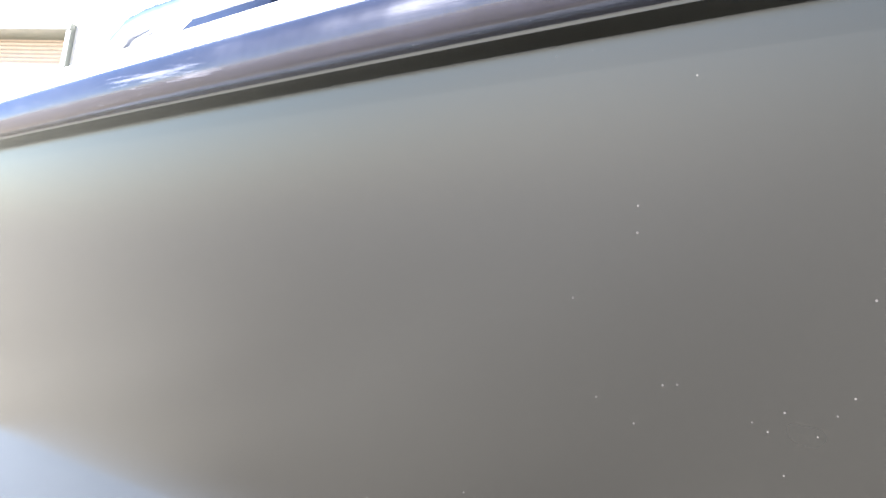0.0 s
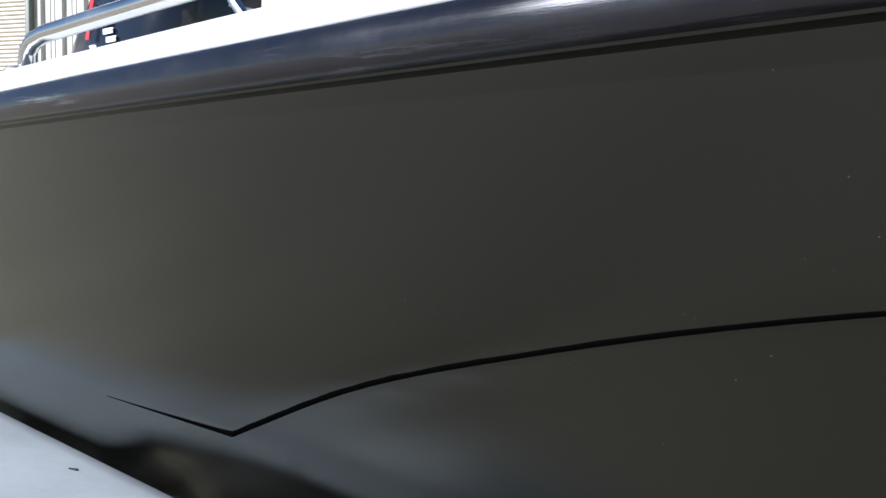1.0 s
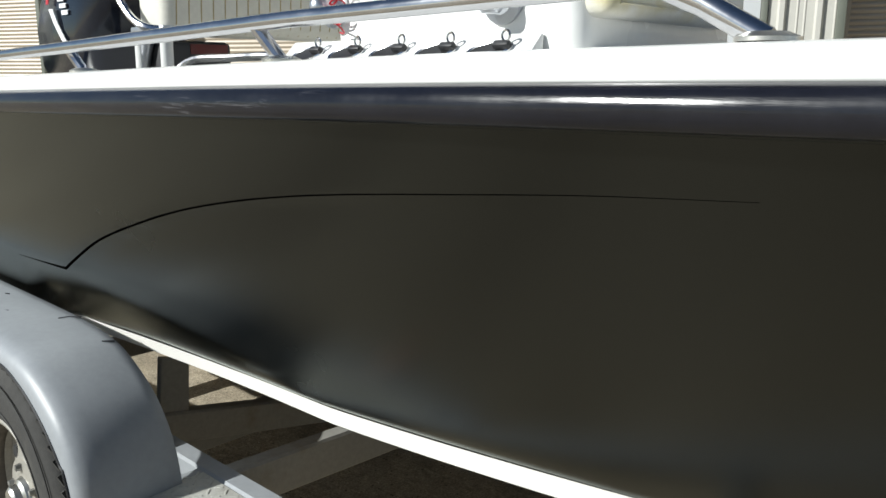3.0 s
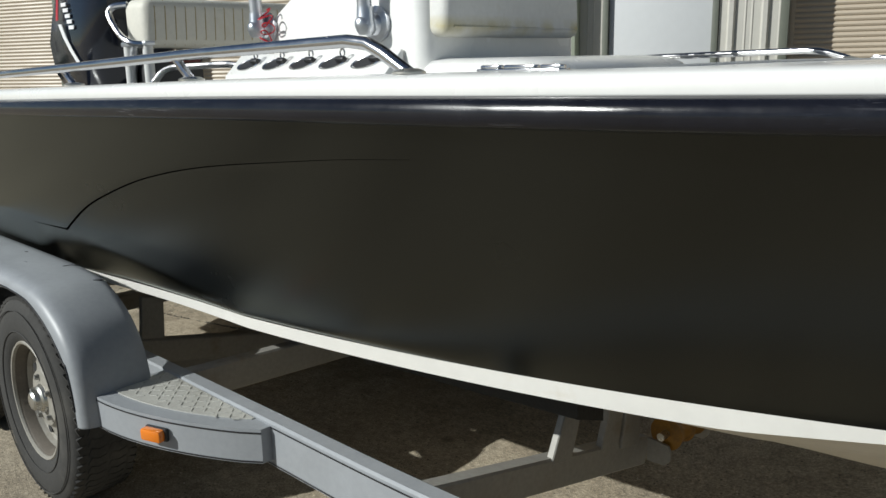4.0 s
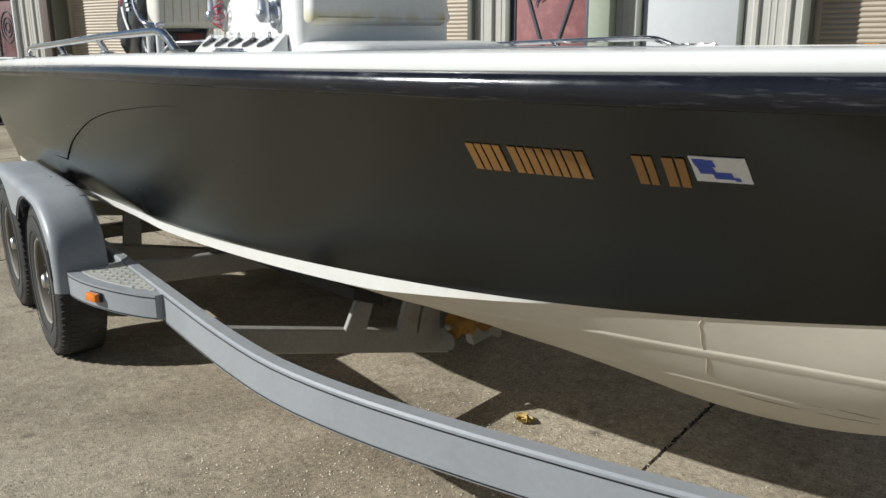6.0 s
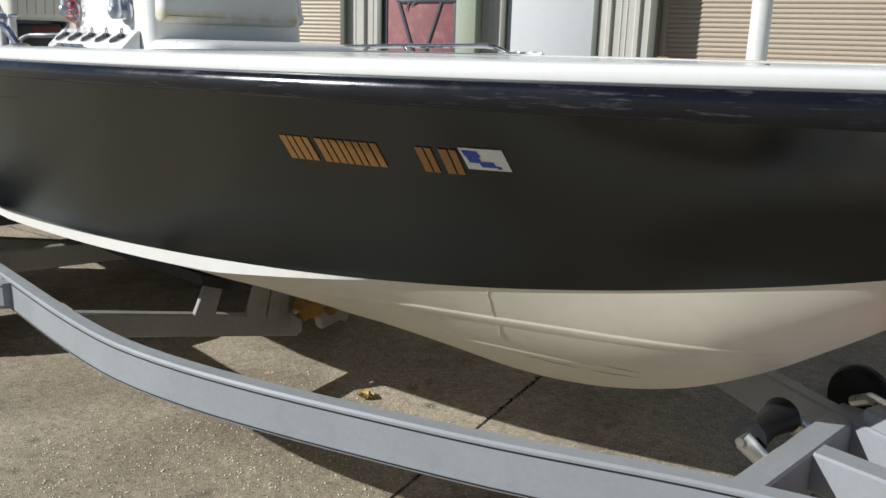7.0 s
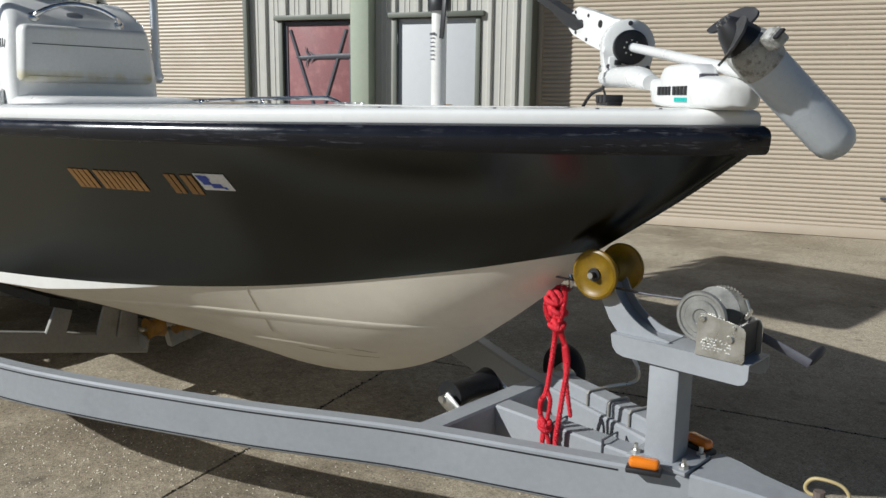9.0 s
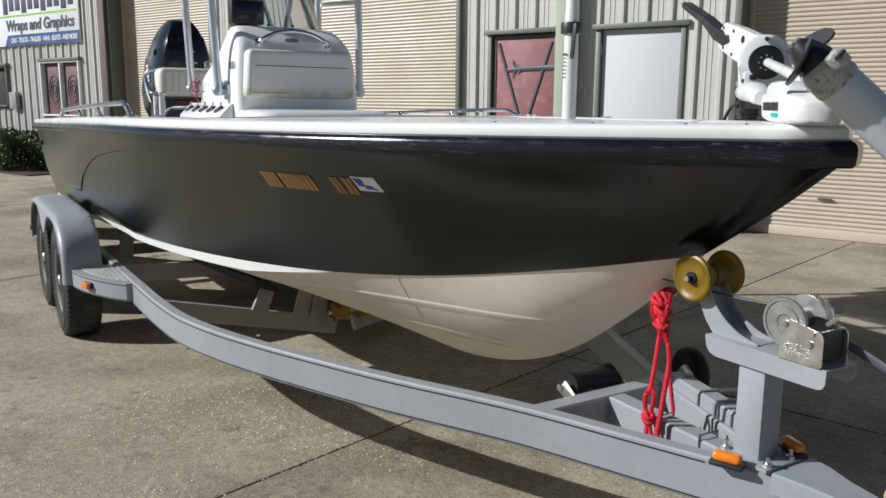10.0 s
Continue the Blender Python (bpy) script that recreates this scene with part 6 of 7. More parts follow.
rope = thing("mooring_rope", "bright red braided rope knotted and looped on the bow eye", "rope", (2.215, -0.02, 0.85))
strands = [
    ([(0.018, -0.030, -0.09), (0.020, -0.034, -0.13), (0.010, -0.034, -0.213), (0.000, -0.036, -0.285), (-0.014, -0.040, -0.315), (-0.011, -0.044, -0.350), (0.004, -0.046, -0.380), (0.000, -0.046, -0.43), (0.006, -0.046, -0.475)], 0.0082),
    ([(0.002, -0.034, -0.280), (0.016, -0.038, -0.305), (0.014, -0.042, -0.345), (0.010, -0.046, -0.380), (0.022, -0.048, -0.42), (0.034, -0.048, -0.462)], 0.0070),
    ([(0.026, -0.032, -0.095), (0.046, -0.036, -0.120), (0.063, -0.038, -0.152), (0.067, -0.038, -0.200), (0.058, -0.040, -0.272), (0.050, -0.042, -0.345), (0.044, -0.045, -0.405), (0.046, -0.045, -0.470)], 0.0086),
    ([(0.030, -0.020, -0.09), (0.036, -0.014, -0.15), (0.041, -0.008, -0.206), (0.048, -0.004, -0.28), (0.058, 0.002, -0.352)], 0.0070),
    ([(0.004, 0.004, 0.010), (-0.012, -0.012, -0.012), (-0.016, -0.030, -0.040), (0.000, -0.040, -0.070), (0.020, -0.036, -0.095)], 0.0080),
    ([(0.018, 0.004, 0.012), (0.034, -0.014, -0.008), (0.042, -0.030, -0.036), (0.040, -0.038, -0.066), (0.026, -0.034, -0.098)], 0.0080),
]
for st, r in strands:
    bm = bmesh.new()
    braided(bm, st, r, 6.5 * len(st))
    part("strand", bm, M_ROPE, rope)
# knots: turns of rope drawn tight at different tilts
for (cx, cy, zc), turns in (((0.010, -0.024, -0.020), ((0.024, 20, 0), (0.022, -35, 25), (0.020, 70, -20))), ((0.020, -0.026, -0.052), ((0.023, -15, 10), (0.018, 60, 30))),
                            ((0.025, -0.032, -0.090), ((0.019, 12, 0), (0.016, -40, 15))), ((0.006, -0.046, -0.372), ((0.014, 15, 0), (0.013, -30, 20))), ((0.006, -0.046, -0.388), ((0.014, -12, 0),))):
    bm = bmesh.new()
    for rr, tx, ty in turns:
        m = rot(tx, ty, 0).to_3x3()
        braided(bm, [Vector((cx, cy, zc)) + m @ Vector((rr * math.cos(a), rr * 0.85 * math.sin(a), 0.004 * math.sin(2 * a))) for a in (i * 2 * math.pi / 10 for i in range(11))], 0.0080, 14)
    tagged(part("knot", bm, M_ROPE, rope), kind="stuff")
bm = bmesh.new()
sweep(bm, smooth_path([(2.20, 0.0, 0.905), (2.235, 0.0, 0.90), (2.245, 0.0, 0.865), (2.225, 0.0, 0.842), (2.195, 0.0, 0.852)], 5), 0.008, 8)
part("bow_eye", bm, M_STEEL, boat, "stainless bow eye")


# ---- boat: registration marks, cleats, rails ----
def hull_patch(name, x0, x1, z0, z1, mat, out=0.0022, nx=3, nz=2, slant=0.0, parent=None, label=""):
    bm = bmesh.new()
    rows = []
    for i in range(nx + 1):
        rows.append([on_topside(x0 + (x1 - x0) * i / nx + slant * (j / nz), z0 + (z1 - z0) * j / nz, out) for j in range(nz + 1)])
    back = [[on_topside(x0 + (x1 - x0) * i / nx + slant * (j / nz), z0 + (z1 - z0) * j / nz, out - 0.0015) for j in range(nz + 1)] for i in range(nx + 1)]
    sheet(bm, rows)
    sheet(bm, back)
    return part(name, bm, mat, parent or boat, label)


for x0, x1 in ((1.050, 1.084), (1.088, 1.124), (1.141, 1.174), (1.178, 1.210), (1.214, 1.246), (1.250, 1.289), (1.374, 1.407), (1.423, 1.459)):
    for f0, f1 in ((0.0, 0.48), (0.60, 1.0)):
        hull_patch("registration_bar", x0 + (x1 - x0) * f0, x0 + (x1 - x0) * f1, 1.092, 1.149, M_GOLD, nx=1, slant=0.0155, label="gold vinyl registration bar")
stk = hull_patch("sticker", 1.475, 1.556, 1.108, 1.156, M_DECAL_W, slant=0.009, label="white registration sticker with blue print")
for x0, x1, z0, z1 in ((1.487, 1.505, 1.138, 1.152), (1.488, 1.512, 1.124, 1.138), (1.505, 1.517, 1.138, 1.151), (1.506, 1.534, 1.115, 1.128), (1.534, 1.542, 1.112, 1.119)):
    hull_patch("blue_print", x0, x1, z0, z1, M_BLUE, 0.003, 2, 1, parent=stk)


def deck_z(x):
    return RUB_Z(x) + 0.062


def side_rail(side):
    def P(x, y, h):
        return (x, side * y, deck_z(x) + h * (1 if side < 0 else 0.55))
    bm = bmesh.new()
    path = [P(0.018, 1.064, 0.0), P(-0.045, 1.066, 0.036), P(-0.085, 1.068, 0.054), P(-0.14, 1.070, 0.061), P(-0.7, 1.090, 0.058), P(-1.4, 1.105, 0.050), P(-2.02, 1.105, 0.046), P(-2.06, 1.104, 0.042), P(-2.085, 1.103, 0.030), P(-2.10, 1.10, 0.0)]
    sweep(bm, path, 0.0125, 12)
    r = part("side_rail", bm, M_STEEL, boat, "polished stainless side rail")
    for x in (-0.74, -1.44):
        bm = bmesh.new()
        sweep(bm, [P(x + 0.02, 1.075, 0.0), P(x - 0.025, 1.09, 0.055)], 0.011, 10)
        part("rail_post", bm, M_STEEL, r)
    for x, y in ((0.018, 1.064), (-0.72, 1.075), (-1.42, 1.075), (-2.10, 1.10)):
        bm = bmesh.new()
        lathe(bm, [(0.0, -0.001), (0.030, -0.001), (0.030, 0.003), (0.018, 0.008), (0.0, 0.009)], 18, P(x, y, 0.0))
        part("rail_flange", bm, M_ZINC, r, "flange with rust stains")


def cleat(x, y):
    """A flush pull-up cleat: a low bar in three pieces on a thin plate."""
    z = deck_z(x) - 0.001
    bm = bmesh.new()
    box(bm, (x, y, z + 0.0015), (0.175, 0.030, 0.004), 0.0015)
    c = part("cleat", bm, M_STEEL, boat, "polished stainless flush cleat")
    for dx, w in ((-0.064, 0.042), (0.0, 0.066), (0.064, 0.042)):
        bm = bmesh.new()
        box(bm, (x + dx, y, z + 0.006), (w, 0.017, 0.008), 0.003)
        part("cleat_bar", bm, M_STEEL, c)


side_rail(-1)
side_rail(1)
for s in (-1, 1):
    cleat(0.205, s * 0.985)
    cleat(-3.2, s * 1.0)


# drain fitting near the stern
bm = bmesh.new()
at = on_topside(-3.56, 1.042, 0.0)
lathe(bm, [(0.0, -0.006), (0.011, -0.006), (0.012, -0.016), (0.018, -0.015), (0.022, -0.004), (0.022, 0.004), (0.0, 0.004)], 20, at, m=rot(-90))
part("drain_fitting", bm, M_BLACK, boat, "black through-hull drain fitting")
# tag and screws on the gunwale
bm = bmesh.new()
box(bm, (0.98, 0.86, deck_z(0.98) + 0.001), (0.062, 0.026, 0.005), 0.002, rot(0, 0, -20))
part("gunwale_tag", bm, M_ROLLER, boat, "small orange tag on the gunwale")
for x, y in ((2.02, -0.50), (2.26, -0.365), (2.45, -0.235), (2.56, -0.15)):
    bm = bmesh.new()
    lathe(bm, [(0.0, 0.0025), (0.0035, 0.002), (0.0045, 0.0), (0.0, 0.0)], 10, (x, y, RUB_Z(x) + 0.0605))
    part("deck_screw", bm, M_IRON, boat, "small dark screw head")


# ---- centre console ----
def rounded_outline(x0, x1, hw, r, z, n=5):
    pts = []
    for cx, cy, a0 in ((x1 - r, hw - r, 0), (x0 + r, hw - r, 90), (x0 + r, -hw + r, 180), (x1 - r, -hw + r, 270)):
        for k in range(n + 1):
            a = radians(a0 + 90 * k / n)
            pts.append(Vector((cx + r * math.cos(a), cy + r * math.sin(a), z)))
    return pts


def body_from(bm, levels):
    """Levels of (z, x0, x1, half width, corner radius), closed at top and bottom."""
    vv = sheet(bm, [rounded_outline(x0, x1, hw, r, z) for z, x0, x1, hw, r in levels], True)
    bm.faces.new(vv[0][::-1])
    bm.faces.new(vv[-1])


console = thing("centre_console", "white moulded centre console with cream seat cushion in front", "console", (0, 0, 0))
bm = bmesh.new()
body_from(bm, [(0.855, -1.47, -0.66, 0.375, 0.05), (1.40, -1.47, -0.665, 0.373, 0.05), (1.50, -1.45, -0.675, 0.370, 0.05), (1.55, -1.36, -0.682, 0.367, 0.05), (1.62, -1.19, -0.692, 0.361, 0.05), (1.67, -1.10, -0.706, 0.354, 0.05), (1.71, -1.06, -0.730, 0.345, 0.05),
               (1.75, -1.05, -0.775, 0.332, 0.05), (1.785, -1.05, -0.825, 0.315, 0.045), (1.81, -1.05, -0.87, 0.298, 0.04), (1.818, -1.04, -0.89, 0.288, 0.04)])
for v in bm.verts:
    v.co.y += 0.010
part("console_body", bm, M_GEL, console, "", 0.9)
bm = bmesh.new()
body_from(bm, [(0.855, -0.70, -0.20, 0.40, 0.10), (1.285, -0.70, -0.20, 0.40, 0.10), (1.318, -0.70, -0.215, 0.39, 0.10), (1.338, -0.70, -0.26, 0.36, 0.10), (1.344, -0.70, -0.32, 0.30, 0.10)])
part("front_locker", bm, M_GEL, console, "white locker lid in front of the console", 0.9)


bm = bmesh.new()
box(bm, (-0.658, -0.003, 1.540), (0.10, 0.655, 0.268), 0.030, None, 4)
for v in bm.verts:
    v.co.y *= 1.0 - 0.25 * (v.co.z - 1.45)
cu = part("seat_cushion", bm, M_CUSHION, console, "off-white vinyl backrest cushion with a yellow water stain")
bm = bmesh.new()
sweep(bm, [(-0.606, -0.275, 1.584), (-0.605, 0.0, 1.582), (-0.606, 0.275, 1.580)], 0.0017, 6)
part("seam", bm, M_LINE, cu, "dark stitched seam")
bm = bmesh.new()
sweep(bm, [(-0.607, -0.30, 1.434), (-0.605, 0.0, 1.433), (-0.607, 0.30, 1.432)], 0.003, 6)
part("piping", bm, M_CUSHION, cu)
bm = bmesh.new()
sweep(bm, smooth_path([(-0.722, -0.215, 1.715), (-0.70, -0.19, 1.738), (-0.705, -0.10, 1.775), (-0.71, 0.0, 1.786), (-0.705, 0.10, 1.770), (-0.70, 0.18, 1.73), (-0.722, 0.205, 1.705)], 5), 0.0125, 10)
gr = part("grab_rail", bm, M_STEEL, console, "curved stainless grab rail")
for y, z in ((-0.215, 1.715), (0.205, 1.705)):
    bm = bmesh.new()
    lathe(bm, [(0.0, -0.012), (0.026, -0.012), (0.026, 0.0), (0.018, 0.010), (0.008, 0.014), (0.0, 0.014)], 18, (-0.722, y, z), m=rot(0, 60))
    part("rail_flange", bm, M_STEEL, gr)
bm = bmesh.new()
lathe(bm, [(0.0, 0.0), (0.045, 0.0), (0.042, 0.012), (0.0, 0.016)], 24, (-0.765, -0.005, 1.728), m=rot(0, 50) @ Matrix.Diagonal((0.5, 1.0, 1.0, 1.0)))
part("vent", bm, M_ALU, console, "small oval stainless vent")
bm = bmesh.new()
rows = []
for z, x, hw in ((1.808, -0.868, 0.290), (1.92, -0.90, 0.272), (2.03, -0.94, 0.252), (2.15, -0.98, 0.232)):
    rows.append([Vector((x - 0.14 * abs(k / 8 - 0.5) ** 2 * 4, -hw + 2 * hw * k / 8, z)) for k in range(9)])
sheet(bm, rows)
sheet(bm, [[p + Vector((-0.005, 0, 0)) for p in r] for r in rows])
wsc = part("windscreen", bm, M_CLEAR, console, "clear acrylic windscreen")
wsc.visible_shadow = False
for y in (-0.275, -0.235, -0.10, 0.05, 0.20, 0.275):
    bm = bmesh.new()
    lathe(bm, [(0.0, 0.0), (0.0075, 0.0), (0.0075, 0.004), (0.004, 0.006), (0.0, 0.006)], 12, (-0.868 - 0.14 * (y / 0.290) ** 2, y, 1.828), m=rot(0, 80))
    part("screw", bm, M_BLACK, wsc, "black screw head")
bm = bmesh.new()
box(bm, (-0.97, -0.20, 1.90), (0.07, 0.20, 0.145), 0.012)
pl = part("chart_plotter", bm, M_BLACK, console, "black chart plotter")
bm = bmesh.new()
box(bm, (-0.933, -0.20, 1.906), (0.004, 0.165, 0.105), 0.004)
part("rear_panel", bm, M_COWL, pl)
bm = bmesh.new()
box(bm, (-0.97, -0.20, 1.822), (0.05, 0.12, 0.022), 0.003)
part("plotter_bracket", bm, M_BLACK, pl)
# side rack with five flush rod holders in its sloping face
bm = bmesh.new()
extrude(bm, [(-0.367, 1.10), (-0.435, 1.10), (-0.452, 1.285), (-0.450, 1.300), (-0.376, 1.374), (-0.367, 1.376)], 0.88, Matrix.Translation((-1.63, 0, 0)) @ Matrix(((0, 0, 1, 0), (1, 0, 0, 0), (0, 1, 0, 0), (0, 0, 0, 1))), 0.006)
rack = part("rod_rack", bm, M_GEL, console, "white rod rack on the console side")
up_face, out_face = Vector((0, 0.7071, 0.7071)), Vector((0, -0.7071, 0.7071))
for k in range(5):
    c = Vector((-1.520 + k * 0.163, -0.413, 1.337))
    ax1 = (Vector((1, 0, 0)) + up_face * 0.20).normalized()
    ax2 = (up_face - ax1 * up_face.dot(ax1)).normalized()
    oval = lambda f, h, a1=0.058, a2=0.023: [c + ax1 * (a1 * f * math.cos(t)) + ax2 * (a2 * f * math.sin(t)) + out_face * h for t in (i * 2 * math.pi / 24 for i in range(24))]
    bm = bmesh.new()
    vv = sheet(bm, [oval(1.12, -0.004), oval(1.12, 0.004), oval(1.04, 0.0065), oval(0.93, 0.005), oval(0.88, 0.0)], True)
    hold = part("rod_holder", bm, M_STEEL, rack, "oval stainless rod holder")
    bm = bmesh.new()
    vv = sheet(bm, [oval(0.92, 0.0045), oval(0.6, 0.0035), oval(0.05, 0.003)], True)
    bm.faces.new(vv[-1])
    part("dark_bore", bm, M_LINE, hold, "dark bore of the holder")
    bm = bmesh.new()
    box(bm, c + ax1 * 0.040 + out_face * 0.010, (0.046, 0.018, 0.020), 0.006, rot(45))
    cap = part("cap", bm, M_BLACK, hold, "black rubber cap")
    bm = bmesh.new()
    sweep(bm, [c + ax1 * 0.052 + out_face * 0.018 + Vector((0.011 * math.cos(t), 0.003, 0.012 + 0.012 * math.sin(t))) for t in (i * 2 * math.pi / 12 for i in range(12))], 0.0032, 6, closed=True)
    part("cap_ring", bm, M_STEEL, hold)
# throttle lever behind the dash
bm = bmesh.new()
box(bm, (-1.30, -0.30, 1.612), (0.26, 0.030, 0.026), 0.008)
box(bm, (-1.44, -0.30, 1.612), (0.05, 0.055, 0.045), 0.014)
part("throttle_lever", bm, M_TRAILER, console, "grey throttle lever")
# model mark as plain bars
bm = bmesh.new()
for k in range(4):
    box(bm, (-0.815 + k * 0.027, -0.3605, 1.588), (0.009, 0.004, 0.040), 0.001)
part("model_bar", bm, M_IRON, console, "dark model mark bars")


# ---- T-top ----
ttop = thing("t_top", "anodised aluminium T-top frame with dark canvas on the console", "T-top")
legs = {}
for side in (-1, 1):
    for nm, (x, y, z), (xt, yt) in (("front", (-0.866, 0.412 if side < 0 else 0.478, 1.450), (-0.895, 0.465 if side < 0 else 0.49)), ("rear", (-1.458, 0.408 if side < 0 else 0.448, 1.463), (-1.43, 0.465))):
        bm = bmesh.new()
        sweep(bm, [(x, side * y, z + 0.0), (x + (xt - x) * 0.5, side * (y + yt) / 2, (z + 2.74) / 2), (xt, side * yt, 2.74)], 0.0225, 14)
        leg = part("leg", bm, M_ALU, ttop, "brushed aluminium leg")
        bm = bmesh.new()
        lathe(bm, [(0.0, -0.022), (0.020, -0.022), (0.030, -0.010), (0.032, 0.005), (0.028, 0.022), (0.026, 0.06), (0.0, 0.06)], 18, (x, side * y, z - 0.01))
        part("leg_socket", bm, M_ALU, leg, "cast leg socket")
        bm = bmesh.new()
        yw = 0.364 if side < 0 else 0.382
        lathe(bm, [(0.0, 0.0), (0.055, 0.0), (0.055, 0.009), (0.034, 0.016), (0.030, 0.024), (0.027, 0.032), (0.027, abs(y - yw) + 0.014), (0.022, abs(y - yw) + 0.026), (0.012, abs(y - yw) + 0.034), (0.0, abs(y - yw) + 0.035)], 20, (x, side * yw, z), m=rot(90) if side < 0 else rot(-90))
        part("flange", bm, M_ALU, leg, "cast mounting flange")
    bm = bmesh.new()
    sweep(bm, smooth_path([(-0.20, side * 0.78, 2.74), (-0.5, side * 0.87, 2.78), (-1.1, side * 0.89, 2.79), (-1.6, side * 0.88, 2.78), (-1.77, side * 0.82, 2.76)], 5), 0.0225, 12)
    part("top_rail", bm, M_ALU, ttop)
for x, hw in ((-0.22, 0.79), (-0.90, 0.88), (-1.43, 0.88), (-1.76, 0.82)):
    bm = bmesh.new()
    sweep(bm, [(x, -hw, 2.765), (x, 0.0, 2.80), (x, hw, 2.765)], 0.02, 10)
    part("cross_bar", bm, M_ALU, ttop)
for y0, y1 in ((-0.035, -0.16), (0.035, 0.16)):
    bm = bmesh.new()
    sweep(bm, [(-1.0, y0, 1.80), (-1.06, y1, 2.30), (-1.10, y1, 2.77)], 0.014, 10)
    part("screen_brace", bm, M_STEEL, ttop, "slim stainless brace")
bm = bmesh.new()
sweep(bm, [(-0.895, 0.24, 1.965), (-0.88, 0.472, 1.99)], 0.012, 8)
part("side_strut", bm, M_TM, ttop)
bm = bmesh.new()
rows = [[Vector((-1.77 + 1.56 * i / 14, -0.86 + 1.72 * k / 10, 2.80 + 0.05 * math.sin(math.pi * k / 10))) for k in range(11)] for i in range(15)]
sheet(bm, rows)
sheet(bm, [[p + Vector((0, 0, 0.004)) for p in r] for r in rows])
part("canopy", bm, M_CANVAS, ttop, "dark canvas canopy")
for y in (-0.54, -0.18, 0.18, 0.54):
    bm = bmesh.new()
    sweep(bm, [(-1.775, y, 2.70), (-1.90, y, 2.98)], 0.024, 12)
    part("rod_holder", bm, M_ALU, ttop, "tilted aluminium rod holder tube")
bm = bmesh.new()
rg = random.Random(14)
pts = []
for i in range(34):
    t = i / 33
    c = 0.020 * (0.35 + abs(math.sin(t * 9.0)))
    pts.append((-1.405 + c * math.cos(t * 27) + rg.uniform(-0.003, 0.003), -0.405 + c * math.sin(t * 27), 1.52 - 0.12 * t + 0.012 * math.sin(t * 31)))
sweep(bm, smooth_path(pts, 3), 0.0026, 6)
lone("coiled_lanyard", bm, M_DECAL_R, "thin red coiled cord on the console flange", "cord")

# ---- leaning post ----
lean = thing("leaning_post", "aluminium leaning post with cream pleated seat bolster", "seat")
bm = bmesh.new()
box(bm, (-2.375, 0.0, 1.520), (0.20, 0.85, 0.205), 0.045, None, 4)
bol = part("bolster", bm, M_VINYL, lean, "cream pleated vinyl bolster")
for k in range(17):
    y = -0.376 + k * 0.047
    bm = bmesh.new()
    sweep(bm, [(-2.33, y, 1.6225), (-2.292, y, 1.611), (-2.276, y, 1.585), (-2.2745, y - 0.003, 1.52), (-2.276, y - 0.006, 1.455), (-2.292, y - 0.008, 1.428)], 0.0024, 5)
    part("pleat", bm, M_TAN, bol, "darker stitched pleat seam")
for side in (-1, 1):
    for x in (-2.48, -2.30):
        bm = bmesh.new()
        sweep(bm, [(x - 0.01, side * 0.41, 0.86), (x, side * 0.41, 1.44)], 0.022, 12)
        part("post", bm, M_TM, lean, "white upright post")
    bm = bmesh.new()
    box(bm, (-2.39, side * 0.41, 1.436), (0.23, 0.05, 0.02), 0.006)
    part("post_cap", bm, M_ALU, lean)
    bm = bmesh.new()
    sweep(bm, [(-2.70, side * 0.40, 0.86), (-2.43, side * 0.40, 1.44)], 0.021, 12)
    part("leg", bm, M_ALU, lean)
    bm = bmesh.new()
    sweep(bm, smooth_path([(-2.44, side * 0.415, 1.602), (-2.49, side * 0.46, 1.592), (-2.495, side * 0.475, 1.555), (-2.41, side * 0.475, 1.475), (-2.34, side * 0.462, 1.440), (-2.30, side * 0.42, 1.432)], 5), 0.014, 10)
    part("arm_rail", bm, M_STEEL, lean, "bent stainless arm rail")
bm = bmesh.new()
box(bm, (-2.47, -0.255, 1.13), (0.26, 0.25, 0.54), 0.02)
cool = lone("tackle_bag", bm, M_BLACK, "black tackle bag with dark red panel under the seat", "bag")
bm = bmesh.new()
box(bm, (-2.338, -0.225, 1.372), (0.006, 0.15, 0.035), 0.002)
part("red_panel", bm, M_DARKRED, cool)
bm = bmesh.new()
sweep(bm, smooth_path([(-2.275, -0.425, 0.86), (-2.27, -0.42, 1.22), (-2.255, -0.405, 1.288), (-2.21, -0.366, 1.331), (-2.08, -0.315, 1.338), (-1.88, -0.25, 1.338), (-1.82, -0.23, 1.28), (-1.81, -0.225, 0.86)], 5), 0.014, 10)
lone("grab_bar", bm, M_STEEL, "bent stainless grab bar in front of the seat", "grab bar")

# ---- outboard motor ----
ob_motor = thing("outboard_motor", "large glossy black outboard motor with white and red decals", "outboard motor", (-3.91, 0.015, 0))


def motor_rows(levels, n=28):
    rows = []
    for z, x0, x1, hw, p in levels:
        r = []
        for k in range(n):
            a = 2 * math.pi * k / n
            c, s_ = math.cos(a), math.sin(a)
            r.append(Vector(((x0 + x1) / 2 + (x1 - x0) / 2 * math.copysign(abs(c) ** p, c), hw * math.copysign(abs(s_) ** p, s_), z)))
        rows.append(r)
    return rows


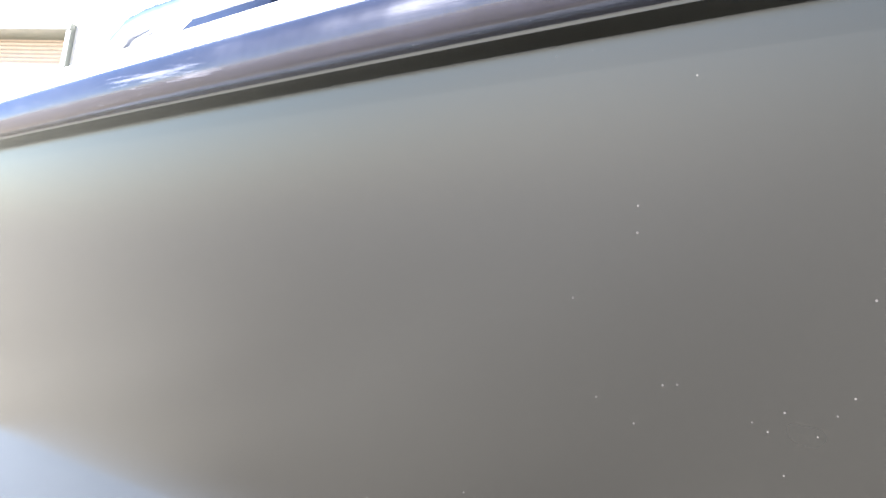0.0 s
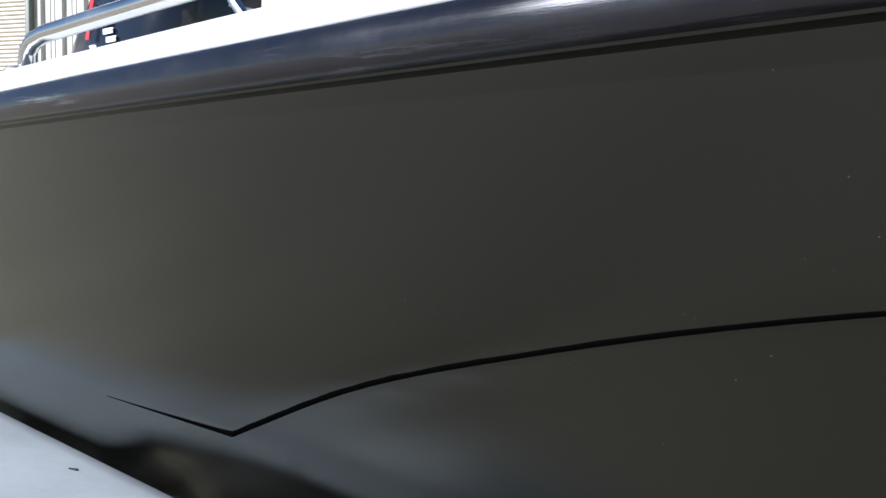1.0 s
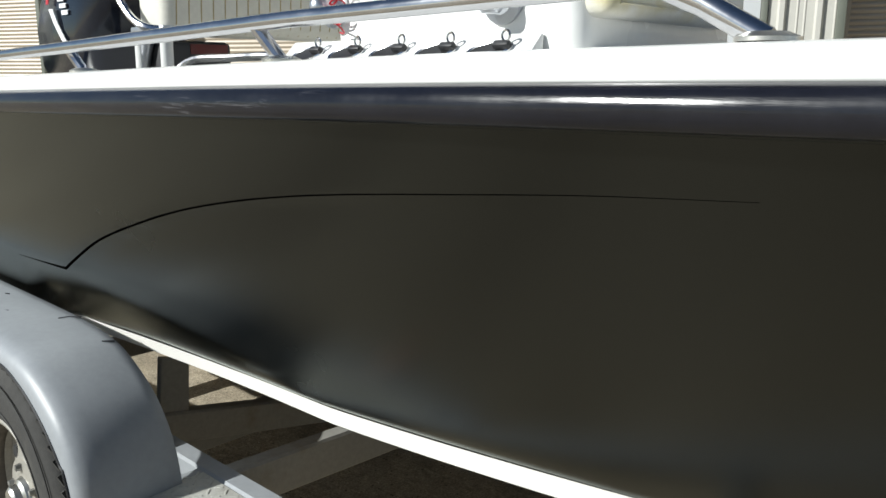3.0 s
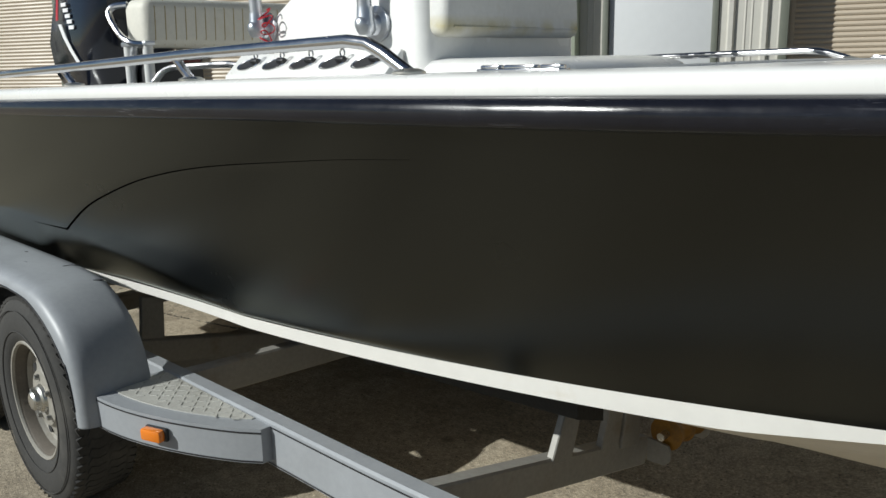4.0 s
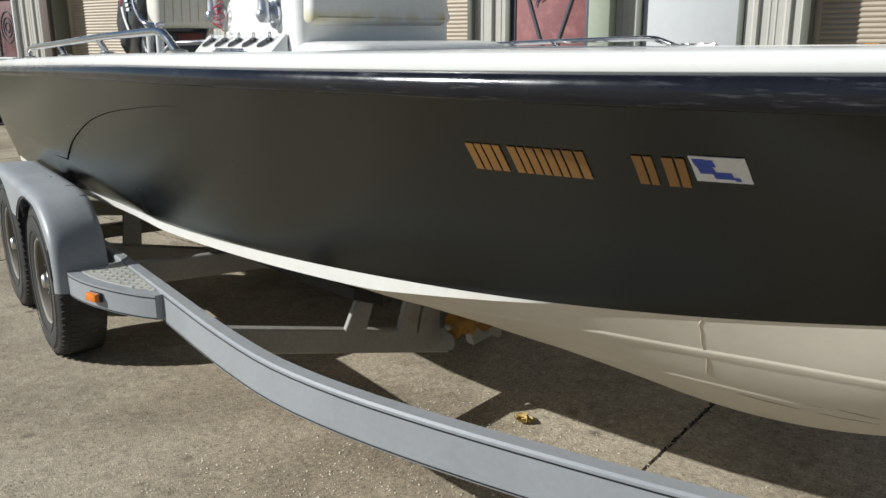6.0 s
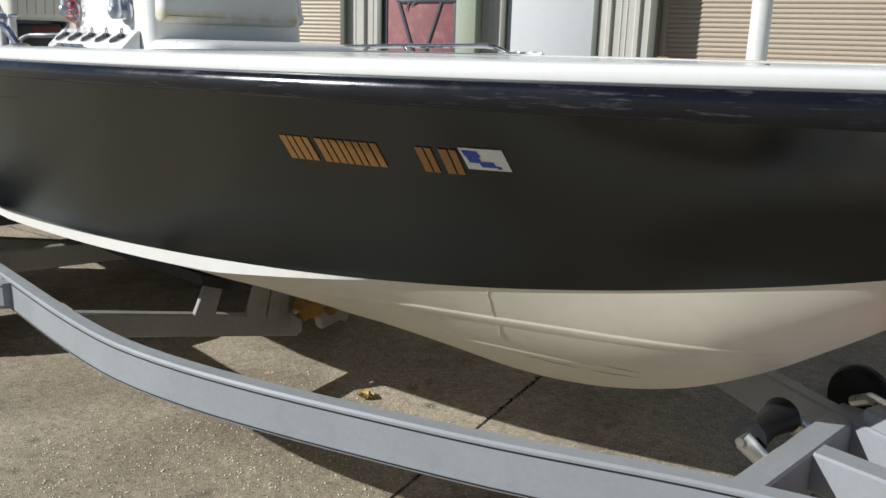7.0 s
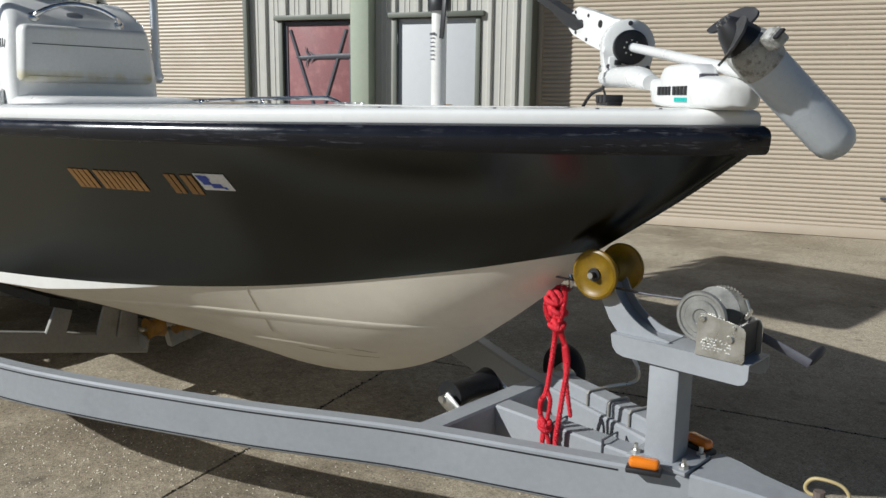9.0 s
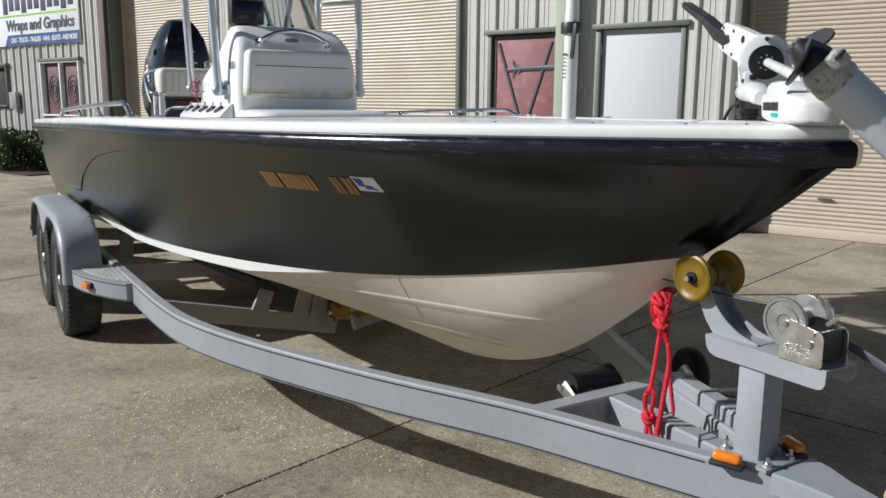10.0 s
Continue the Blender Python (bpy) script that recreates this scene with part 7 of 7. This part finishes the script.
def cowl_ring(z, x0, x1, wf, wm):
    """Outline with a flat front, bevelled front corners, flat flanks and a narrower back."""
    half = [(x1, 0.0), (x1 - 0.004, wf * 0.7), (x1 - 0.016, wf), (x1 - 0.05, wf + (wm - wf) * 0.5), (x1 - 0.12, wm * 0.98), (x1 - 0.20, wm), (0.6 * x0 + 0.4 * x1 - 0.06, wm * 0.95), (x0 + 0.18, wm * 0.74), (x0 + 0.05, wm * 0.52), (x0, wm * 0.28), (x0, 0.0)]
    return [Vector((x, y, z)) for x, y in half] + [Vector((x, -y, z)) for x, y in half[-2:0:-1]]


bm = bmesh.new()
vv = sheet(bm, [cowl_ring(*l) for l in ((1.20, -0.16, 0.58, 0.13, 0.19), (1.32, -0.25, 0.64, 0.155, 0.245), (1.48, -0.28, 0.69, 0.17, 0.262), (1.62, -0.24, 0.715, 0.182, 0.245), (1.76, -0.14, 0.72, 0.180, 0.222), (1.90, 0.0, 0.70, 0.148, 0.180), (1.98, 0.10, 0.665, 0.112, 0.138), (2.04, 0.24, 0.61, 0.082, 0.100), (2.062, 0.30, 0.54, 0.058, 0.066))], True)
bm.faces.new(vv[0][::-1])
bm.faces.new(vv[-1])
cowl = part("cowling", bm, M_COWL, ob_motor, "glossy blue-black cowling", 0.42)
bm = bmesh.new()
vv = sheet(bm, motor_rows([(0.62, -0.50, -0.30, 0.05, 0.8), (0.75, -0.46, -0.20, 0.07, 0.8), (0.92, -0.30, -0.02, 0.09, 0.8), (1.08, -0.08, 0.24, 0.12, 0.75), (1.22, 0.13, 0.57, 0.17, 0.7)]), True)
bm.faces.new(vv[0][::-1])
bm.faces.new(vv[-1])
part("leg_housing", bm, M_COWL, ob_motor, "", 1.2)
bm = bmesh.new()
for y in (-0.13, 0.13):
    box(bm, (0.27, y, 1.02), (0.16, 0.04, 0.40), 0.01)
box(bm, (0.22, 0, 1.12), (0.12, 0.28, 0.12), 0.02)
part("clamp_bracket", bm, M_BLACK, ob_motor)


def cowl_decal(x, z, w, h, lean_x, mat, name, side, label):
    """A slanting mark laid on the cowling's flank."""
    f = table([(1.20, 0.19), (1.32, 0.245), (1.48, 0.262), (1.62, 0.245), (1.76, 0.222), (1.90, 0.180)])
    bm = bmesh.new()
    rows = [[Vector((x + w * k / 2 + lean_x * i / 3, side * (f(z + h * i / 3) + 0.005), z + h * i / 3)) for k in range(3)] for i in range(4)]
    sheet(bm, rows)
    sheet(bm, [[p - Vector((0, side * 0.004, 0)) for p in r] for r in rows])
    part(name, bm, mat, cowl, label)


for side in (-1, 1):
    cowl_decal(0.425, 1.372, 0.045, 0.205, -0.205, M_DECAL_W, "white_stripe", side, "white slanting stripe")
    cowl_decal(0.185, 1.60, 0.028, 0.15, -0.005, M_DECAL_R, "red_stripe", side, "red stripe")
    for k in range(5):
        cowl_decal(0.375 - k * 0.030, 1.545 + k * 0.031, 0.066, 0.020, -0.008, M_DECAL_W, "maker_bar", side, "white maker mark bar")
    for k in range(2):
        cowl_decal(0.49 + k * 0.045, 1.765, 0.020, 0.045, -0.02, M_SHADE_BLACK, "vent_slot", side, "black vent slot")
for k in range(3):
    bm = bmesh.new()
    box(bm, (0.716 - k * 0.002, 0.03, 1.70 + k * 0.045), (0.006, 0.10 - k * 0.02, 0.010), 0.001)
    part("front_mark", bm, M_ALU, cowl, "pale mark on the cowling front")

# ---- pole on the bow deck ----
pole = thing("deck_pole", "white shallow water anchor pole standing on the bow deck", "pole", (1.768, -0.03, deck_z(1.77) + 0.004))
bm = bmesh.new()
lathe(bm, [(0.0, 0.0), (0.0225, 0.0), (0.0225, 0.335), (0.021, 0.34), (0.021, 1.15), (0.0, 1.15)], 20)
pt = part("tube", bm, M_POLE, pole, "off-white round tube")
bm = bmesh.new()
lathe(bm, [(0.0, 0.270), (0.033, 0.270), (0.035, 0.275), (0.035, 0.300), (0.033, 0.305), (0.0, 0.305)], 20)
part("clamp", bm, M_BLACK, pole, "black clamp")
bm = bmesh.new()
box(bm, (0.034, -0.02, 0.245), (0.016, 0.006, 0.11), 0.002, rot(0, 6, 0))
part("hanging_strap", bm, M_BLACK, pole, "black hanging strap")
bm = bmesh.new()
for k in range(7):
    a = -1.9 + 0.05 * (k % 2)
    box(bm, (0.0228 * math.cos(a), 0.0228 * math.sin(a), 0.205 - k * 0.012), (0.022 if k else 0.03, 0.0012, 0.003 if k else 0.007), 0, rot(0, 0, math.degrees(a) + 90))
tagged(part("printed_lines", bm, M_IRON, pt, "small unreadable printed lines"), kind="stuff")

# ---- bow-mount trolling motor ----
trol = thing("trolling_motor", "white bow-mount trolling motor folded across the bow with black propeller", "trolling motor", (2.50, 0.10, deck_z(2.5) - 0.004), -44)
# local x runs along the folded motor towards the propeller end
TM = (Matrix.Translation((2.50, 0.10, deck_z(2.5) - 0.004)) @ rot(0, 0, -44)).inverted()


def tl(x, y, z):
    return TM @ Vector((x, y, z))


bm = bmesh.new()
def housing_skin(bm, secs, yc, px, pz):
    rows = []
    for x, w, h, z0 in secs:
        ring_ = []
        for k in range(20):
            a = 2 * math.pi * k / 20
            c, s_ = math.cos(a), math.sin(a)
            ring_.append(Vector((x, yc + w * math.copysign(abs(c) ** px, c), z0 + h / 2 + h / 2 * math.copysign(abs(s_) ** pz, s_))))
        rows.append(ring_)
    vv = sheet(bm, rows, True)
    bm.faces.new(vv[0][::-1])
    bm.faces.new(vv[-1])


housing_skin(bm, ((-0.215, 0.022, 0.028, 0.052), (-0.19, 0.042, 0.034, 0.046), (-0.15, 0.052, 0.044, 0.036), (-0.125, 0.056, 0.070, 0.008), (-0.06, 0.060, 0.076, 0.004), (0.08, 0.061, 0.076, 0.004), (0.20, 0.062, 0.075, 0.003), (0.245, 0.062, 0.073, 0.003), (0.285, 0.056, 0.068, 0.003), (0.305, 0.042, 0.058, 0.005), (0.314, 0.020, 0.040, 0.012)), 0.0, 0.42, 0.42)
housing_skin(bm, ((-0.085, 0.014, 0.060, 0.012), (-0.060, 0.026, 0.080, 0.010), (-0.030, 0.031, 0.098, 0.006), (0.0, 0.032, 0.103, 0.005), (0.10, 0.032, 0.104, 0.004), (0.165, 0.032, 0.101, 0.004), (0.188, 0.030, 0.092, 0.005), (0.205, 0.024, 0.076, 0.008)), -0.0295, 0.4, 0.34)
base_h = part("base_housing", bm, M_TM, trol, "white plastic base housing", 0.7)
bm = bmesh.new()
for k in range(8):
    box(bm, (-0.042 + k * 0.0262 + (0.010 if k > 3 else 0), -0.0615, 0.045), (0.019, 0.005, 0.021), 0.001)
part("maker_bar", bm, M_LINE, base_h, "black maker mark bars")
bm = bmesh.new()
for k in range(6):
    box(bm, (0.085 + k * 0.0145, -0.0615, 0.024), (0.010, 0.005, 0.010))
part("series_bar", bm, M_TEAL, base_h, "teal series mark bars")
bm = bmesh.new()
box(bm, (0.2055, -0.030, 0.066), (0.012, 0.044, 0.032), 0.004)
rec = part("handle_recess", bm, M_IRON, base_h, "dark handle recess")
bm = bmesh.new()
box(bm, (0.213, -0.034, 0.064), (0.006, 0.022, 0.020), 0.002)
part("release_handle", bm, M_TMGREY, base_h)
bm = bmesh.new()
extrude(bm, [(-0.17, 0.0), (-0.08, 0.0), (-0.10, 0.035), (-0.125, 0.04)], 0.10, Matrix.Translation((0, 0.05 + 0.018, 0.004)) @ rot(90), 0.004)
part("mount_block", bm, M_BLACK, trol)
hub = tl(2.045, 0.575, 1.530)
hub_face = (tl(2.70, -0.19, 1.453) - hub).normalized()
hubm = (-hub_face).to_track_quat("Z", "Y").to_matrix().to_4x4()


def tplate(bm, at, along, outline, thick, bev):
    """A flat plate standing upright in the world: outline in metres along a level way and up, centred on at."""
    u = Vector((along[0], along[1], 0)).normalized()
    n = Vector((u.y, -u.x, 0))
    m = Matrix(((u.x, 0, n.x, at[0]), (u.y, 0, n.y, at[1]), (0, 1, 0, at[2]), (0, 0, 0, 1)))
    extrude(bm, outline, thick, TM @ m @ Matrix.Translation((0, 0, -thick / 2)), bev)


# upright arched housing round the hub
arch_line = [(-0.076, -0.115), (-0.082, -0.02)] + [(0.086 * math.cos(a), 0.086 * math.sin(a) + 0.004) for a in (math.pi - math.pi * k / 14 for k in range(15))] + [(0.082, -0.02), (0.070, -0.085), (0.045, -0.115)]
bm = bmesh.new()
tplate(bm, (2.030, 0.590, 1.530), (0.76, 0.65), arch_line, 0.075, 0.012)
hh = part("tilt_housing", bm, M_TM, trol, "white arched tilt housing", 0.7)
bm = bmesh.new()
tplate(bm, (2.004, 0.628, 1.530), (0.76, 0.65), [(x * 0.93, y * 0.95 - 0.004) for x, y in arch_line], 0.03, 0.008)
part("back_cover", bm, M_TM, hh, "", 0.7)
# lower arm with its clevis block and pivots
bm = bmesh.new()
sweep(bm, smooth_path([tl(1.945, 0.615, 1.437), tl(1.985, 0.565, 1.432), tl(2.13, 0.40, 1.430), tl(2.275, 0.245, 1.424), tl(2.36, 0.165, 1.408)], 4), [0.030 + 0.006 * min(1, k / 4) for k in range(13)] + [0.034, 0.032, 0.028, 0.024], 12, flat=0.86, up=(0, 0, 1))
arm = part("lift_arm", bm, M_TM, trol, "white moulded lift arm", 0.8)
bm = bmesh.new()
box(bm, tl(2.022, 0.545, 1.478), (0.030, 0.060, 0.042), 0.006)
box(bm, tl(1.972, 0.575, 1.470), (0.050, 0.036, 0.036), 0.006)
part("clevis_block", bm, M_TM, arm)
bm = bmesh.new()
box(bm, tl(2.035, 0.530, 1.480), (0.012, 0.022, 0.016), 0.002)
part("clevis_slot", bm, M_BLACK, arm, "dark slot")
for p in (tl(2.281, 0.220, 1.430), tl(1.962, 0.555, 1.462), tl(1.985, 0.545, 1.435)):
    bm = bmesh.new()
    lathe(bm, [(0.0, -0.016), (0.010, -0.016), (0.013, -0.010), (0.013, 0.012), (0.0, 0.012)], 14, p, m=hubm)
    part("pivot_bolt", bm, M_ZINC, arm)
bm = bmesh.new()
lathe(bm, [(0.0, -0.050), (0.030, -0.050), (0.050, -0.046), (0.055, -0.040), (0.055, -0.018), (0.0, -0.018)], 36, hub, m=hubm)
hubcap = part("hub_cap", bm, M_BLACK, hh, "black hub cap")
for k in range(8):
    a = k * math.pi / 4
    bm = bmesh.new()
    lathe(bm, [(0.0, -0.053), (0.0032, -0.053), (0.0032, -0.046), (0.0, -0.046)], 6, hub + hubm.to_3x3() @ Vector((0.023 * math.cos(a), 0.023 * math.sin(a), 0)), m=hubm)
    part("cap_screw", bm, M_ZINC, hubcap)
for dx, dz in ((0.0, 0.074), (0.062, -0.066), (-0.064, -0.062)):
    bm = bmesh.new()
    lathe(bm, [(0.0, -0.006), (0.0075, -0.006), (0.0075, 0.004), (0.0, 0.004)], 8, tl(2.0555 + 0.76 * dx, 0.5605 + 0.65 * dx, 1.530 + dz), m=hubm)
    part("screw", bm, M_IRON, hh)
# flat head plate rising aft, its black insert and the long black lever
h_u = Vector((-0.87, 0.49, 0)).normalized()
bm = bmesh.new()
tplate(bm, (2.02, 0.60, 1.545), h_u, [(-0.03, -0.050), (0.06, -0.040), (0.22, 0.004), (0.36, 0.050), (0.395, 0.066), (0.405, 0.082), (0.385, 0.128), (0.33, 0.148), (0.20, 0.118), (0.05, 0.080), (-0.03, 0.07)], 0.032, 0.007)
hp = part("head_plate", bm, M_TM, trol, "white angled head plate with screw holes", 0.7)
for su, z in ((0.07, 0.052), (0.15, 0.072), (0.24, 0.108), (0.14, 0.000), (0.25, 0.026), (0.335, 0.056), (0.34, 0.128)):
    bm = bmesh.new()
    lathe(bm, [(0.0, -0.003), (0.006 if z != 0.072 else 0.013, -0.003), (0.006 if z != 0.072 else 0.013, 0.003), (0.0, 0.003)], 10, tl(2.02 + h_u.x * su - h_u.y * 0.0165, 0.60 + h_u.y * su + h_u.x * 0.0165, 1.545 + z), m=TM.to_3x3().to_4x4() @ Vector((h_u.y, -h_u.x, 0)).to_track_quat("Z", "Y").to_matrix().to_4x4())
    part("screw_hole", bm, M_BLACK, hp)
bm = bmesh.new()
tplate(bm, (2.02, 0.60, 1.545), h_u, [(0.275, 0.070), (0.345, 0.062), (0.43, 0.092), (0.55, 0.156), (0.82, 0.252), (0.845, 0.262), (0.835, 0.280), (0.56, 0.190), (0.43, 0.140), (0.345, 0.120), (0.325, 0.098), (0.285, 0.098)], 0.046, 0.007)
part("steering_head", bm, M_BLACK, trol, "black tapered steering lever", 0.7)
# shaft and lower unit
col, tip = tl(2.755, -0.175, 1.472), tl(2.900, 0.006, 1.268)
ax = (tip - col).normalized()
bm = bmesh.new()
rod(bm, hub + Vector((0.02, 0, 0)), col + ax * 0.03 + Vector((0, 0, -0.035)), 0.0145, 14)
part("shaft", bm, M_TM, trol, "white composite shaft")
q = ax.to_track_quat("Z", "Y").to_matrix().to_4x4()
bm = bmesh.new()
lathe(bm, [(0.0, -0.005), (0.040, -0.005), (0.046, 0.004), (0.049, 0.014), (0.050, 0.062), (0.048, 0.066)], 28, col - ax * 0.01, m=q)
part("gear_collar", bm, M_SCUFF, trol, "scuffed grey motor collar")
L = (tip - col).length
bm = bmesh.new()
lathe(bm, [(0.0, 0.045), (0.0465, 0.045), (0.0475, 0.055), (0.0475, L - 0.045), (0.045, L - 0.022), (0.036, L - 0.006), (0.020, L + 0.004), (0.0, L + 0.006)], 32, col, m=q)
part("lower_unit", bm, M_TMGREY, trol, "pale grey motor tube with rounded nose")
knob = tl(2.826, -0.222, 1.482)
bm = bmesh.new()
box(bm, knob, (0.040, 0.034, 0.034), 0.005, q)
part("anode", bm, M_SCUFF, trol)
bm = bmesh.new()
box(bm, knob + (knob - col - ax * 0.04).normalized() * 0.020, (0.030, 0.024, 0.006), 0.002, q)
part("anode_cap", bm, M_BLACK, trol)
pc = col - ax * 0.035
bm = bmesh.new()
lathe(bm, [(0.0, -0.040), (0.016, -0.036), (0.030, -0.015), (0.040, 0.015), (0.043, 0.026), (0.0, 0.026)], 24, pc, m=q)
prop = part("propeller_hub", bm, M_BLACK, trol, "black propeller hub")
for k in range(6):
    a = k * math.pi / 3
    bm = bmesh.new()
    lathe(bm, [(0.0, -0.004), (0.0026, -0.004), (0.0026, 0.002), (0.0, 0.002)], 6, pc + q.to_3x3() @ Vector((0.012 * math.cos(a), 0.012 * math.sin(a), -0.037)), m=q)
    part("hub_bolt", bm, M_ZINC, prop)
# two broad swept blades
for k in range(2):
    a0 = k * math.pi + 0.35
    bm = bmesh.new()
    rows = []
    for i in range(9):
        r = 0.020 + i * 0.0095
        wd = 0.026 + 0.036 * math.sin(min(1.0, i / 8.0) * math.pi * 0.72)
        if i > 5:
            wd *= math.sqrt(max(0.05, 1 - ((i - 5) / 3.2) ** 2))
        tw = radians(48 - i * 3)
        row = []
        for j in range(7):
            s_ = (j / 6 - 0.5) * 2 * wd
            aa = a0 + s_ * math.cos(tw) / max(r, 0.035) + i * 0.05
            row.append(pc + q.to_3x3() @ Vector((r * math.cos(aa), r * math.sin(aa), s_ * math.sin(tw) * 0.6 - 0.010)))
        rows.append(row)
    nrm = q.to_3x3() @ Vector((0, 0, 0.005))
    loop = [r + [p + nrm for p in r[::-1]] for r in rows]
    vv = sheet(bm, loop, True)
    bm.faces.new(vv[0][::-1])
    bm.faces.new(vv[-1])
    part("blade", bm, M_PROP, prop, "dull black propeller blade")
# cable and foot bracket
bm = bmesh.new()
sweep(bm, smooth_path([tl(2.075, 0.535, 1.512), tl(2.03, 0.535, 1.478), tl(1.985, 0.545, 1.425), tl(1.955, 0.57, 1.398), tl(1.88, 0.62, 1.378), tl(1.82, 0.655, 1.325)], 6), 0.0062, 8)
sweep(bm, smooth_path([tl(1.965, 0.56, 1.405), tl(1.968, 0.565, 1.385), tl(1.975, 0.575, 1.36)], 4), 0.004, 6)
part("cable", bm, M_BLACK, trol, "black power cable")
bm = bmesh.new()
for dx in (-0.05, 0.0, 0.05):
    box(bm, tl(1.975, 0.585, deck_z(1.95) + 0.026) + Vector((dx, 0, 0)), (0.036, 0.06, 0.026), 0.004)
box(bm, tl(1.975, 0.585, deck_z(1.95) + 0.010), (0.15, 0.05, 0.014), 0.003)
lone("cradle_bracket", bm, M_BLACK, "black plastic cradle bracket on the bow deck", "bracket").matrix_world = TM.inverted()

# ---- loose leaves and grit on the ground ----
rng = random.Random(7)


def dry_leaf(x, y, size, seed):
    r = random.Random(seed)
    bm = bmesh.new()
    rows = []
    for i in range(7):
        t = i / 6
        w = size * 0.42 * math.sin(math.pi * min(t * 0.92 + 0.06, 1)) ** 0.8
        rows.append([Vector((size * (t - 0.5), w * k, 0.004 + size * (0.35 * abs(k) ** 1.5 + 0.25 * (t - 0.5) ** 2 * 2) + 0.01 * r.random() * size)) for k in (-1, -0.5, 0, 0.5, 1)])
    sheet(bm, rows)
    sheet(bm, [[p + Vector((0, 0, 0.0012)) for p in r_] for r_ in rows])
    ob = lone("fallen_leaf", bm, M_DRYLEAF, "curled dry yellow leaf on the concrete", "leaf", group="fallen leaves")
    ob.matrix_world = pose(x, y, fall(x, y) - 0.001, 0, 0, r.uniform(0, 360))


dry_leaf(0.303, -0.011, 0.055, 1)
dry_leaf(0.285, 0.012, 0.045, 2)
dry_leaf(0.318, 0.016, 0.035, 3)
bm = bmesh.new()
for k in range(5200):
    if k % 3:
        x, y = rng.uniform(-0.2, 2.9), rng.gauss(-0.75, 0.55)
    else:
        x, y = rng.uniform(-4, 3.2), rng.uniform(-2.2, 2.5)
    if noise.noise(Vector((x * 1.3, y * 1.3, 5.0))) < rng.uniform(-0.25, 0.15):
        continue
    s = rng.uniform(0.0015, 0.004)
    v = [bm.verts.new((x + dx * s, y + dy * s, dz * s + 0.001 + fall(x, y))) for dx, dy, dz in ((1, 0, 0), (-0.6, 0.9, 0), (-0.5, -0.8, 0), (0, 0, 1.1))]
    for a, b, c in ((0, 1, 3), (1, 2, 3), (2, 0, 3), (0, 2, 1)):
        bm.faces.new((v[a], v[b], v[c]))
lone("grit", bm, M_BOTTOM, "loose pale grit scattered on the concrete", "grit", kind="stuff")
